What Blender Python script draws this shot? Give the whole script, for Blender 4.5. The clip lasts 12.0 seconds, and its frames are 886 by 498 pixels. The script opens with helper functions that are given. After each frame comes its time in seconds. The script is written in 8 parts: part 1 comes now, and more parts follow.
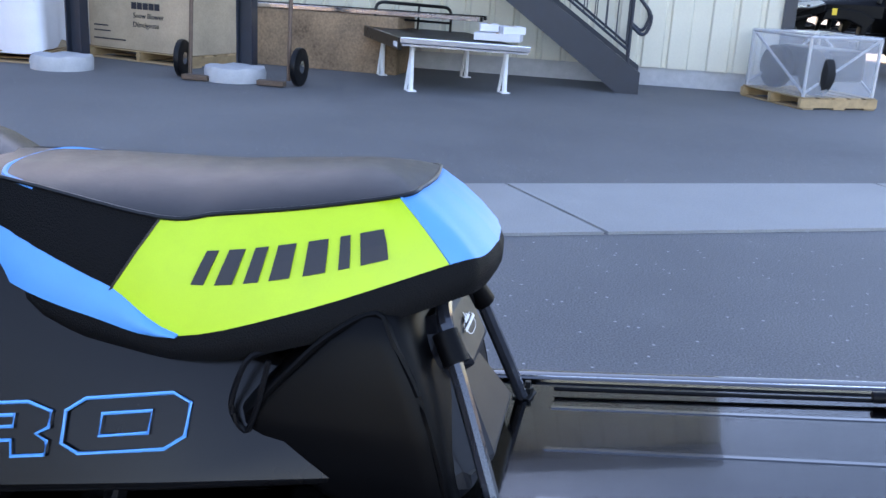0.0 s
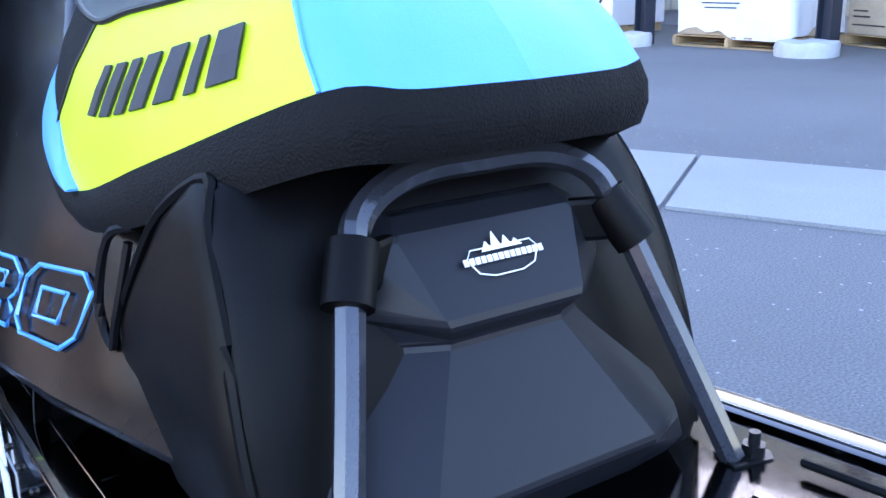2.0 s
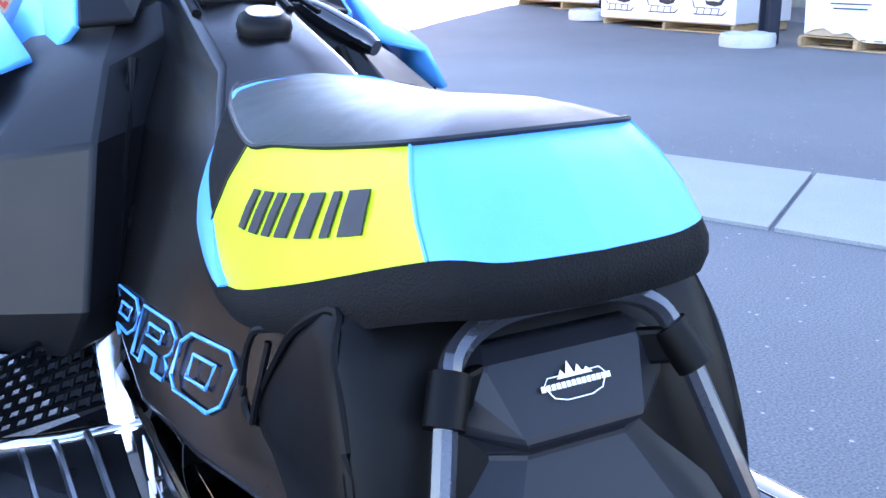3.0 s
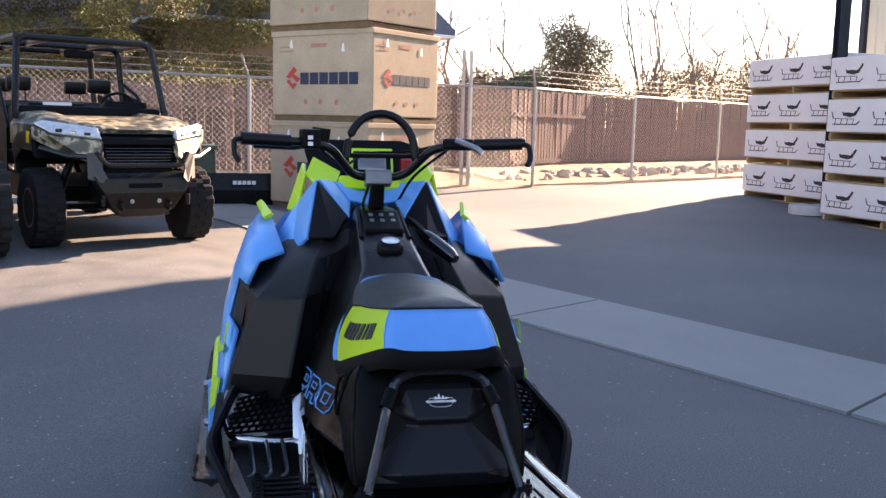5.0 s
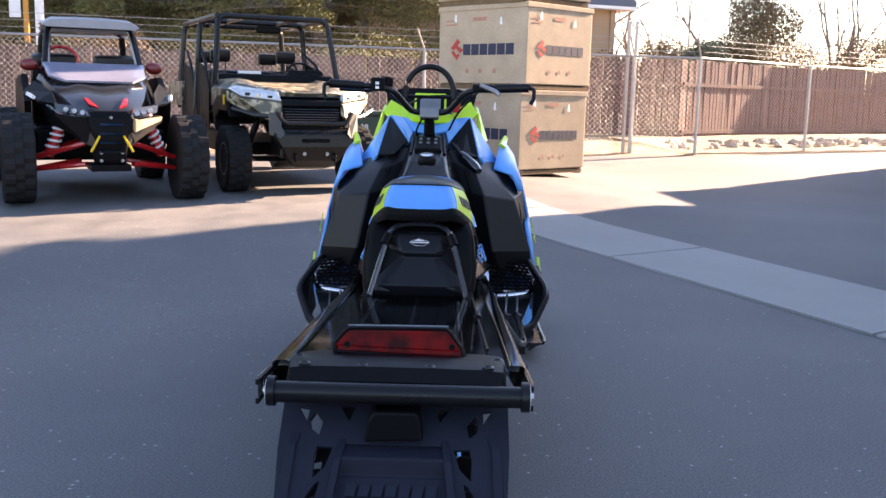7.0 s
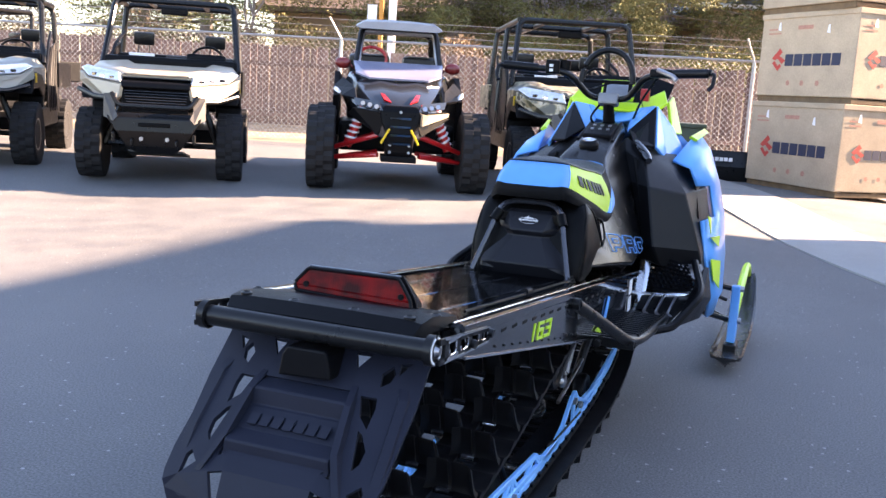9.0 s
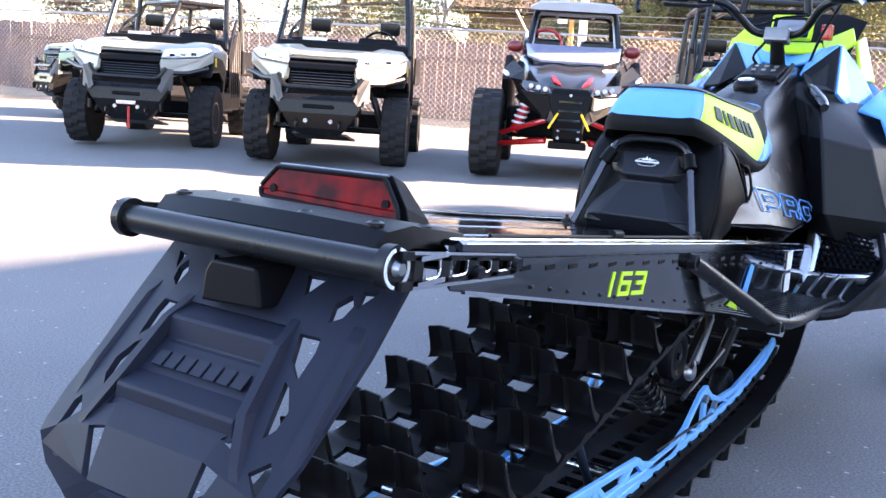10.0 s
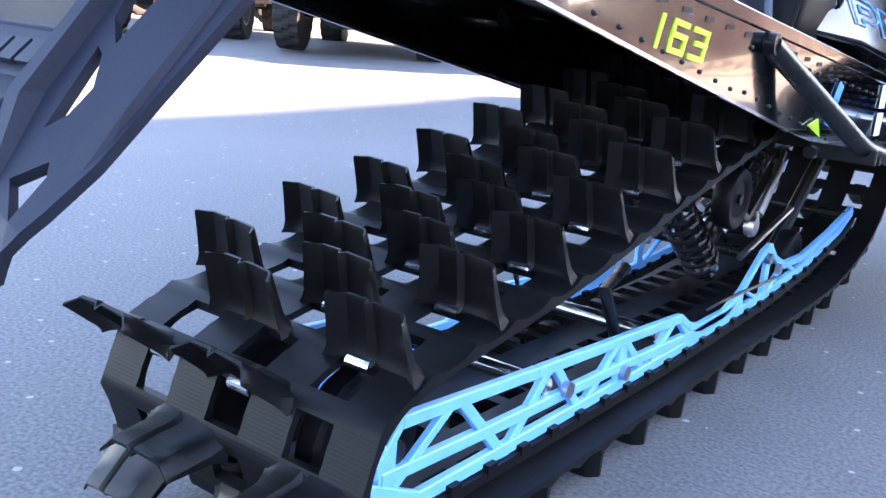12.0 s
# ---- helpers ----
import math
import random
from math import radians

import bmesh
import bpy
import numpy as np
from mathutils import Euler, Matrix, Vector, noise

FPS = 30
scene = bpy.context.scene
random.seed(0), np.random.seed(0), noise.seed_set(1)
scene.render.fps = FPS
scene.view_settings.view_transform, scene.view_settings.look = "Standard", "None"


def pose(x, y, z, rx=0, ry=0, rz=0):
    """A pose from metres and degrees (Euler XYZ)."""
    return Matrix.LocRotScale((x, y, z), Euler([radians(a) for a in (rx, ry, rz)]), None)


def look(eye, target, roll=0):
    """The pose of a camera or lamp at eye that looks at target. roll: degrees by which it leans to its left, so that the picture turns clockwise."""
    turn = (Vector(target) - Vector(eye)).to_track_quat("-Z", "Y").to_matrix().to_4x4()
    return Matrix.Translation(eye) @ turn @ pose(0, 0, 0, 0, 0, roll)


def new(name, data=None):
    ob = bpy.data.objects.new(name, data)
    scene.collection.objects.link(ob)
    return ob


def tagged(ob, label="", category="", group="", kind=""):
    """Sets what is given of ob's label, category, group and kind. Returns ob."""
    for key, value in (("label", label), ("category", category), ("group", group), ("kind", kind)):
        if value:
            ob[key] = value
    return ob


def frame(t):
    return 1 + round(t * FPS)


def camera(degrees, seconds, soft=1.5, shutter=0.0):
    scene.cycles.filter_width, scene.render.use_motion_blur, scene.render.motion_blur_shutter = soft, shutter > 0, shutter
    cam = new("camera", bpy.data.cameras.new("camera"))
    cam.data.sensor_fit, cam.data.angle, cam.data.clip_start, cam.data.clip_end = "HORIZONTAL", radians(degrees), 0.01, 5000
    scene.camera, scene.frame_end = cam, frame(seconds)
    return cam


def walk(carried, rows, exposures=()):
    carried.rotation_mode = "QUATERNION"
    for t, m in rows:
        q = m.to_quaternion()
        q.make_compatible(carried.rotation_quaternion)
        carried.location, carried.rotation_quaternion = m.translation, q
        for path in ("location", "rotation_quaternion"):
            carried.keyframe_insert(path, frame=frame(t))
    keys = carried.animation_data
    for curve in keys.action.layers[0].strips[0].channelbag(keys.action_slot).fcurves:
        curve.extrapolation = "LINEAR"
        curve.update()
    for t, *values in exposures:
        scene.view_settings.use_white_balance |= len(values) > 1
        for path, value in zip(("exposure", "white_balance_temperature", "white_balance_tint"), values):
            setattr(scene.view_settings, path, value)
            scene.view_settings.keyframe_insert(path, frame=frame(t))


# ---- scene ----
cam = camera(50.4, 12.0)
PATH = [
    (0, (-1.068, 1.163, 1.205), (0.824, 1.481, 0.639), 3.3),
    (0.5, (-0.792, 1.037, 1.127), (1.01, 1.711, 0.58), 3.0),
    (1, (-0.578, 0.955, 1.099), (1.056, 1.943, 0.505), 3.7),
    (1.5, (-0.41, 0.905, 1.04), (0.896, 2.295, 0.439), -0.4),
    (2, (-0.33, 0.872, 0.965), (0.727, 2.469, 0.386), -1.3),
    (2.5, (-0.318, 0.855, 0.94), (0.65, 2.503, 0.352), -1.7),
    (3, (-0.36, 0.794, 1.093), (0.492, 2.501, 0.491), -1.0),
    (3.5, (-0.411, 0.6, 1.234), (0.346, 2.371, 0.694), -0.2),
    (5.5, (-0.294, -0.805, 1.335), (0.005, 1.159, 1.104), 1.8),
    (6, (-0.165, -1.115, 1.305), (0.066, 0.855, 1.054), 1.8),
    (6.5, (-0.058, -1.397, 1.269), (0.078, 0.576, 0.972), 1.6),
    (8.5, (0.641, -1.729, 1.219), (0.082, 0.155, 0.847), 2.2),
    (9, (0.785, -1.406, 1.15), (0.069, 0.434, 0.829), 3.4),
    (9.5, (0.864, -1.1, 1.061), (0.003, 0.671, 0.712), 4.3),
    (10, (0.833, -0.822, 0.927), (-0.248, 0.829, 0.599), 3.8),
    (10.5, (0.731, -0.573, 0.742), (-0.405, 1.041, 0.416), 4.3),
    (11, (0.679, -0.464, 0.598), (-0.45, 1.148, 0.241), 5.2),
    (11.5, (0.678, -0.457, 0.497), (-0.447, 1.144, 0.085), 5.5),
    (12, (0.7, -0.433, 0.633), (-0.428, 1.145, 0.146), 5.3),
]
EXPO = [(t, s + 3.0, 7050 if 4 < t < 10.1 else 6200 if 1.8 < t < 3.2 else 6800 if t < 5 else 6750, 24) for t, s in ((0.0, 0.6), (0.5, 0.48), (1.4, 0.55), (2.0, 1.45), (2.6, 2.15), (3.0, 1.62), (3.5, 0.36), (4.2, -0.05), (5.5, -0.47), (6.5, -0.24), (7.5, 0.2), (8.5, 0.6), (9.0, 0.46), (9.6, 0.64), (10.2, 1.38), (10.8, 1.78), (12.0, 1.7))]
walk(cam, [(t, look(eye, target, roll)) for t, eye, target, roll in PATH], EXPO)

# ---- sky and sun ----
SUN_AZ, SUN_EL = radians(38), radians(20)          # from +x towards +y, and above the horizon
world = bpy.data.worlds.new("sky")
scene.world = world
world.use_nodes = True
sky = world.node_tree.nodes.new("ShaderNodeTexSky")
sky.sky_type, sky.sun_disc = "NISHITA", False
sky.sun_elevation, sky.sun_rotation = SUN_EL, radians(90) - SUN_AZ
sky.air_density, sky.dust_density, sky.ozone_density = 1.0, 0.3, 1.3
back = world.node_tree.nodes["Background"]
back.inputs["Strength"].default_value = 0.072
world.node_tree.links.new(sky.outputs[0], back.inputs[0])
lamp = bpy.data.lights.new("sun", "SUN")
lamp.energy, lamp.angle, lamp.color = 5.0, radians(0.6), (1.0, 0.79, 0.56)
sun = new("sun", lamp)
sun_to = Vector((math.cos(SUN_EL) * math.cos(SUN_AZ), math.cos(SUN_EL) * math.sin(SUN_AZ), math.sin(SUN_EL)))
sun.matrix_world = look(tuple(sun_to * 60), (0, 0, 0))


# ---- materials ----
def nodes_of(name):
    m = bpy.data.materials.new(name)
    m.use_nodes = True
    return m, m.node_tree.nodes, m.node_tree.links, m.node_tree.nodes["Principled BSDF"]


def stuff(name, color, rough=0.5, metal=0.0, var=0.12, scale=30.0, fine=260.0, bump=0.05, coat=0.0, spread=0.0, spec=0.5):
    """A painted, moulded or worn surface: two scales of tone, uneven gloss, fine relief. spread: tone from piece to piece."""
    m, n, l, p = nodes_of(name)
    tc = n.new("ShaderNodeTexCoord")
    big, small = n.new("ShaderNodeTexNoise"), n.new("ShaderNodeTexNoise")
    big.inputs["Scale"].default_value, big.inputs["Detail"].default_value = scale, 4
    small.inputs["Scale"].default_value, small.inputs["Detail"].default_value = fine, 3
    l.new(tc.outputs["Object"], big.inputs["Vector"])
    l.new(tc.outputs["Object"], small.inputs["Vector"])
    mix = n.new("ShaderNodeMath")
    mix.operation = "MULTIPLY_ADD"
    mix.inputs[1].default_value, mix.inputs[2].default_value = 0.6, 0.0
    l.new(big.outputs["Fac"], mix.inputs[0])
    add = n.new("ShaderNodeMath")
    add.operation = "MULTIPLY_ADD"
    add.inputs[1].default_value = 0.4
    l.new(small.outputs["Fac"], add.inputs[0])
    l.new(mix.outputs[0], add.inputs[2])
    ramp = n.new("ShaderNodeMapRange")
    ramp.inputs["From Min"].default_value, ramp.inputs["From Max"].default_value = 0.3, 0.7
    ramp.inputs["To Min"].default_value, ramp.inputs["To Max"].default_value = 1 - var, 1 + var
    l.new(add.outputs[0], ramp.inputs["Value"])
    tone = ramp.outputs[0]
    if spread:
        info = n.new("ShaderNodeObjectInfo")
        own = n.new("ShaderNodeMapRange")
        own.inputs["To Min"].default_value, own.inputs["To Max"].default_value = 1 - spread, 1 + spread
        l.new(info.outputs["Random"], own.inputs["Value"])
        times = n.new("ShaderNodeMath")
        times.operation = "MULTIPLY"
        l.new(tone, times.inputs[0])
        l.new(own.outputs[0], times.inputs[1])
        tone = times.outputs[0]
    scale_node = n.new("ShaderNodeVectorMath")
    scale_node.operation = "SCALE"
    scale_node.inputs[0].default_value = color
    l.new(tone, scale_node.inputs["Scale"])
    l.new(scale_node.outputs[0], p.inputs["Base Color"])
    gloss = n.new("ShaderNodeMapRange")
    gloss.inputs["To Min"].default_value, gloss.inputs["To Max"].default_value = max(0.02, rough - 0.1), min(1, rough + 0.1)
    l.new(big.outputs["Fac"], gloss.inputs["Value"])
    l.new(gloss.outputs[0], p.inputs["Roughness"])
    p.inputs["Metallic"].default_value = metal
    p.inputs["Coat Weight"].default_value = coat
    p.inputs["Specular IOR Level"].default_value = spec
    if bump:
        b = n.new("ShaderNodeBump")
        b.inputs["Strength"].default_value, b.inputs["Distance"].default_value = bump, 0.004
        l.new(small.outputs["Fac"], b.inputs["Height"])
        l.new(b.outputs[0], p.inputs["Normal"])
    return m


def asphalt(name, dark, light, fleck=0.6, grit=0.75, rough=0.88):
    m, n, l, p = nodes_of(name)
    tc = n.new("ShaderNodeTexCoord")
    big, mid, small = [n.new("ShaderNodeTexNoise") for _ in range(3)]
    for node, s, d in ((big, 0.35, 5), (mid, 3.5, 6), (small, 130, 4)):
        node.inputs["Scale"].default_value, node.inputs["Detail"].default_value = s, d
        l.new(tc.outputs["Object"], node.inputs["Vector"])
    a = n.new("ShaderNodeMath")
    a.operation = "MULTIPLY_ADD"
    a.inputs[1].default_value = 0.6
    soft = n.new("ShaderNodeMath")
    soft.operation = "MULTIPLY"
    soft.inputs[1].default_value = 0.4
    l.new(mid.outputs["Fac"], soft.inputs[0])
    l.new(big.outputs["Fac"], a.inputs[0])
    l.new(soft.outputs[0], a.inputs[2])
    r = n.new("ShaderNodeValToRGB")
    r.color_ramp.elements[0].position, r.color_ramp.elements[0].color = 0.34, (*dark, 1)
    r.color_ramp.elements[1].position, r.color_ramp.elements[1].color = 0.66, (*light, 1)
    l.new(a.outputs[0], r.inputs[0])
    grain = n.new("ShaderNodeMix")
    grain.data_type, grain.blend_type = "RGBA", "MULTIPLY"
    grain.inputs["Factor"].default_value = grit
    g = n.new("ShaderNodeMapRange")
    g.inputs["From Min"].default_value, g.inputs["From Max"].default_value = 0.3, 0.7
    g.inputs["To Min"].default_value, g.inputs["To Max"].default_value = 0.5, 1.5
    l.new(small.outputs["Fac"], g.inputs["Value"])
    l.new(r.outputs[0], grain.inputs["A"])
    l.new(g.outputs[0], grain.inputs["B"])
    # pale chips of stone lying in the surface
    chips = n.new("ShaderNodeTexVoronoi")
    chips.inputs["Scale"].default_value = 26
    l.new(tc.outputs["Object"], chips.inputs["Vector"])
    few = n.new("ShaderNodeMath")
    few.operation = "LESS_THAN"
    few.inputs[1].default_value = 0.16
    l.new(chips.outputs["Distance"], few.inputs[0])
    pick = n.new("ShaderNodeSeparateColor")
    l.new(chips.outputs["Color"], pick.inputs[0])
    some = n.new("ShaderNodeMath")
    some.operation = "GREATER_THAN"
    some.inputs[1].default_value = 0.84
    l.new(pick.outputs[0], some.inputs[0])
    both = n.new("ShaderNodeMath")
    both.operation = "MULTIPLY"
    l.new(few.outputs[0], both.inputs[0])
    l.new(some.outputs[0], both.inputs[1])
    amount = n.new("ShaderNodeMath")
    amount.operation = "MULTIPLY"
    amount.inputs[1].default_value = fleck
    l.new(both.outputs[0], amount.inputs[0])
    out = n.new("ShaderNodeMix")
    out.data_type = "RGBA"
    out.inputs["B"].default_value = (0.42, 0.41, 0.4, 1)
    l.new(amount.outputs[0], out.inputs["Factor"])
    l.new(grain.outputs["Result"], out.inputs["A"])
    l.new(out.outputs["Result"], p.inputs["Base Color"])
    worn = n.new("ShaderNodeMapRange")
    worn.inputs["From Min"].default_value, worn.inputs["From Max"].default_value = 0.35, 0.65
    worn.inputs["To Min"].default_value, worn.inputs["To Max"].default_value = rough - 0.1, rough + 0.1
    l.new(mid.outputs["Fac"], worn.inputs["Value"])
    l.new(worn.outputs[0], p.inputs["Roughness"])
    b = n.new("ShaderNodeBump")
    b.inputs["Strength"].default_value, b.inputs["Distance"].default_value = 0.5, 0.004
    l.new(small.outputs["Fac"], b.inputs["Height"])
    l.new(b.outputs[0], p.inputs["Normal"])
    return m


ASPHALT = asphalt("asphalt", (0.085, 0.085, 0.088), (0.15, 0.147, 0.145), 0.6, 0.8, 0.84)
CONCRETE = asphalt("concrete", (0.22, 0.217, 0.21), (0.31, 0.302, 0.29), 0.15, 0.35, 0.84)
BLUE = stuff("blue_paint", (0.09, 0.36, 0.82), 0.32, 0, 0.05, 8, 300, 0.01, 0.3)
BLUE_VINYL = stuff("blue_vinyl", (0.075, 0.30, 0.71), 0.42, 0, 0.05, 25, 700, 0.06)
BLUE_ALU = stuff("blue_aluminium", (0.15, 0.46, 0.90), 0.36, 0.1, 0.08, 20, 300, 0.03)
LIME = stuff("lime_paint", (0.50, 0.78, 0.01), 0.35, 0, 0.05, 8, 300, 0.01, 0.2)
LIME_VINYL = stuff("lime_vinyl", (0.43, 0.63, 0.008), 0.42, 0, 0.05, 25, 700, 0.06)
BLACK_VINYL = stuff("black_vinyl", (0.005, 0.005, 0.006), 0.38, 0, 0.2, 30, 900, 0.12, 0, 0, 0.4)
BLACK_GRIP = stuff("ribbed_black_vinyl", (0.003, 0.003, 0.0035), 0.65, 0, 0.4, 120, 500, 0.4, 0, 0, 0.12)
BLACK_PLASTIC = stuff("black_plastic", (0.0045, 0.0045, 0.0055), 0.42, 0, 0.2, 14, 900, 0.08, 0, 0, 0.1)
BLACK_GLOSS = stuff("black_gloss_paint", (0.003, 0.003, 0.0034), 0.11, 0, 0.3, 5, 60, 0.0, 0.8, 0, 0.7)
BLACK_METAL = stuff("black_powder_coat", (0.006, 0.006, 0.0065), 0.3, 0, 0.25, 20, 600, 0.05, 0, 0, 0.3)
TUNNEL = stuff("black_anodised_sheet", (0.07, 0.07, 0.074), 0.12, 1.0, 0.15, 4, 60, 0.0, 0.6, 0, 0.6)
FLAP = stuff("grey_black_plastic", (0.0135, 0.0155, 0.026), 0.5, 0, 0.2, 9, 500, 0.06, 0, 0, 0.16)
RUBBER = stuff("black_rubber", (0.0042, 0.0041, 0.005), 0.4, 0, 0.35, 18, 400, 0.08, 0, 0, 0.24)
def ribbed(m, pitch):
    """Adds fine ribs across the track's run to a surface."""
    n, l, p = m.node_tree.nodes, m.node_tree.links, m.node_tree.nodes["Principled BSDF"]
    tc, dot, mul, sine, b = (n.new("ShaderNode" + k) for k in ("TexCoord", "VectorMath", "Math", "Math", "Bump"))
    dot.operation, mul.operation, sine.operation = "DOT_PRODUCT", "MULTIPLY", "SINE"
    dot.inputs[1].default_value = (0.0, 1.0, 0.85)
    mul.inputs[1].default_value = 6.283 / pitch
    l.new(tc.outputs["Object"], dot.inputs[0])
    l.new(dot.outputs["Value"], mul.inputs[0])
    l.new(mul.outputs[0], sine.inputs[0])
    l.new(sine.outputs[0], b.inputs["Height"])
    b.inputs["Strength"].default_value, b.inputs["Distance"].default_value = 0.055, 0.0011
    l.new(b.outputs[0], p.inputs["Normal"])
    return m


BELT = ribbed(stuff("ribbed_belt_rubber", (0.004, 0.004, 0.005), 0.46, 0, 0.35, 18, 400, 0.08, 0, 0, 0.16), 0.005)
TYRE = stuff("tyre_rubber", (0.013, 0.013, 0.0142), 0.8, 0, 0.35, 12, 120, 0.2, 0, 0, 0.3)
BAG = stuff("black_bag_cloth", (0.0018, 0.0017, 0.002), 0.42, 0, 0.25, 9, 1200, 0.1, 0, 0, 0.1)
CHROME = stuff("polished_aluminium", (0.75, 0.75, 0.77), 0.16, 1.0, 0.08, 30, 400, 0.02)
STEEL = stuff("bare_steel", (0.42, 0.42, 0.43), 0.35, 1.0, 0.2, 40, 400, 0.05)
GALV = stuff("galvanised_steel", (0.4, 0.4, 0.405), 0.5, 0.6, 0.2, 12, 200, 0.05)
CARD = stuff("tan_cardboard", (0.445, 0.345, 0.24), 0.85, 0, 0.2, 3.0, 60, 0.1, 0, 0.06)
CARD_DARK = stuff("stained_cardboard", (0.17, 0.11, 0.06), 0.9, 0, 0.3, 8, 60, 0.1)
PALLET = stuff("pallet_wood", (0.40, 0.27, 0.14), 0.85, 0, 0.25, 14, 90, 0.2, 0, 0.25)
FENCE_WOOD = stuff("weathered_fence_wood", (0.155, 0.098, 0.085), 0.9, 0, 0.25, 6, 60, 0.2, 0, 0.25)
WHITE_WRAP = stuff("white_carton", (0.66, 0.66, 0.70), 0.5, 0, 0.06, 4, 80, 0.1)
WALL = stuff("cream_steel_siding", (0.60, 0.57, 0.47), 0.5, 0, 0.06, 1.4, 40, 0.02)
DARK_STEEL = stuff("dark_blue_steel", (0.014, 0.019, 0.032), 0.45, 0, 0.2, 6, 120, 0.05)
PAINT_GREY = stuff("grey_concrete_block", (0.42, 0.42, 0.43), 0.85, 0, 0.15, 10, 120, 0.2)
BLACK_INK = stuff("black_ink", (0.018, 0.018, 0.024), 0.6, 0, 0.1, 40, 300, 0)
BLUE_INK = stuff("navy_ink", (0.022, 0.028, 0.06), 0.7, 0, 0.2, 30, 300, 0)
RED_INK = stuff("red_ink", (0.48, 0.05, 0.035), 0.7, 0, 0.2, 30, 300, 0)
FADED_INK = stuff("faded_red_ink", (0.43, 0.21, 0.15), 0.8, 0, 0.25, 30, 300, 0)
WHITE_INK = stuff("white_print", (0.78, 0.78, 0.8), 0.5, 0, 0.06, 40, 300, 0)
RED = stuff("red_paint", (0.42, 0.01, 0.012), 0.3, 0, 0.1, 10, 200, 0, 0.4)
CREAM = stuff("sand_paint", (0.38, 0.32, 0.235), 0.38, 0, 0.06, 4, 100, 0.01, 0.2)
GREEN_BOX = stuff("utility_green", (0.035, 0.06, 0.045), 0.5, 0, 0.15, 4, 90, 0.03)
DRY = stuff("dry_grass_and_leaves", (0.27, 0.195, 0.125), 0.95, 0, 0.5, 2.5, 30, 0.5)
STONE = stuff("pale_stone", (0.42, 0.37, 0.31), 0.9, 0, 0.25, 5, 40, 0.3, 0, 0.3)
BARK = stuff("grey_bark", (0.19, 0.152, 0.13), 0.95, 0, 0.3, 10, 60, 0.3)
PINE = stuff("pine_needles", (0.13, 0.125, 0.042), 0.8, 0, 0.5, 1.2, 20, 0.2)
SHRUB = stuff("dry_shrub", (0.20, 0.135, 0.08), 0.9, 0, 0.4, 2, 30, 0.2)
ROOFING = stuff("slate_blue_roof", (0.10, 0.12, 0.17), 0.8, 0, 0.2, 3, 40, 0.2)
STUCCO = stuff("tan_house_wall", (0.40, 0.29, 0.20), 0.9, 0, 0.1, 2, 60, 0.1)
GLASS_LIGHT = stuff("headlight_lens", (0.55, 0.58, 0.62), 0.08, 0.3, 0.25, 30, 90, 0, 1.0)
SCREEN = stuff("gauge_screen", (0.20, 0.22, 0.26), 0.12, 0, 0.05, 10, 90, 0, 1.0)
YELLOW = stuff("yellow_paint", (0.75, 0.5, 0.01), 0.4, 0, 0.05, 10, 90, 0)


def camo():
    m, n, l, p = nodes_of("camouflage_print")
    tc, v = n.new("ShaderNodeTexCoord"), n.new("ShaderNodeTexNoise")
    v.inputs["Scale"].default_value, v.inputs["Detail"].default_value = 9, 5
    l.new(tc.outputs["Object"], v.inputs["Vector"])
    r = n.new("ShaderNodeValToRGB")
    r.color_ramp.interpolation = "CONSTANT"
    for pos, col in ((0.44, (0.10, 0.09, 0.05)), (0.5, (0.30, 0.24, 0.14)), (0.56, (0.42, 0.36, 0.26)), (0.63, (0.06, 0.055, 0.035))):
        e = r.color_ramp.elements.new(pos)
        e.color = (*col, 1)
    r.color_ramp.elements[0].color = (0.05, 0.045, 0.03, 1)
    l.new(v.outputs["Fac"], r.inputs[0])
    l.new(r.outputs[0], p.inputs["Base Color"])
    p.inputs["Roughness"].default_value = 0.35
    return m


CAMO = camo()


def red_lens():
    m, n, l, p = nodes_of("red_lens")
    tc, v, w = n.new("ShaderNodeTexCoord"), n.new("ShaderNodeTexNoise"), n.new("ShaderNodeTexWave")
    v.inputs["Scale"].default_value, v.inputs["Detail"].default_value = 22, 3
    w.inputs["Scale"].default_value = 60
    l.new(tc.outputs["Object"], v.inputs["Vector"])
    l.new(tc.outputs["Object"], w.inputs["Vector"])
    r = n.new("ShaderNodeValToRGB")
    r.color_ramp.elements[0].position, r.color_ramp.elements[0].color = 0.38, (0.028, 0.0004, 0.0006, 1)
    r.color_ramp.elements[1].position, r.color_ramp.elements[1].color = 0.68, (0.17, 0.0015, 0.0015, 1)
    l.new(v.outputs["Fac"], r.inputs[0])
    l.new(r.outputs[0], p.inputs["Base Color"])
    p.inputs["Roughness"].default_value = 0.06
    p.inputs["Specular IOR Level"].default_value = 0.06
    b = n.new("ShaderNodeBump")
    b.inputs["Strength"].default_value, b.inputs["Distance"].default_value = 0.15, 0.001
    l.new(w.outputs["Fac"], b.inputs["Height"])
    l.new(b.outputs[0], p.inputs["Normal"])
    return m


RED_LENS = red_lens()


# ---- tools for building meshes ----
def thing(name, label, category, at=None, group="", kind=""):
    ob = new(name)
    ob.empty_display_size = 0.1
    if at is not None:
        ob.matrix_world = at
    return tagged(ob, label, category, group, kind)


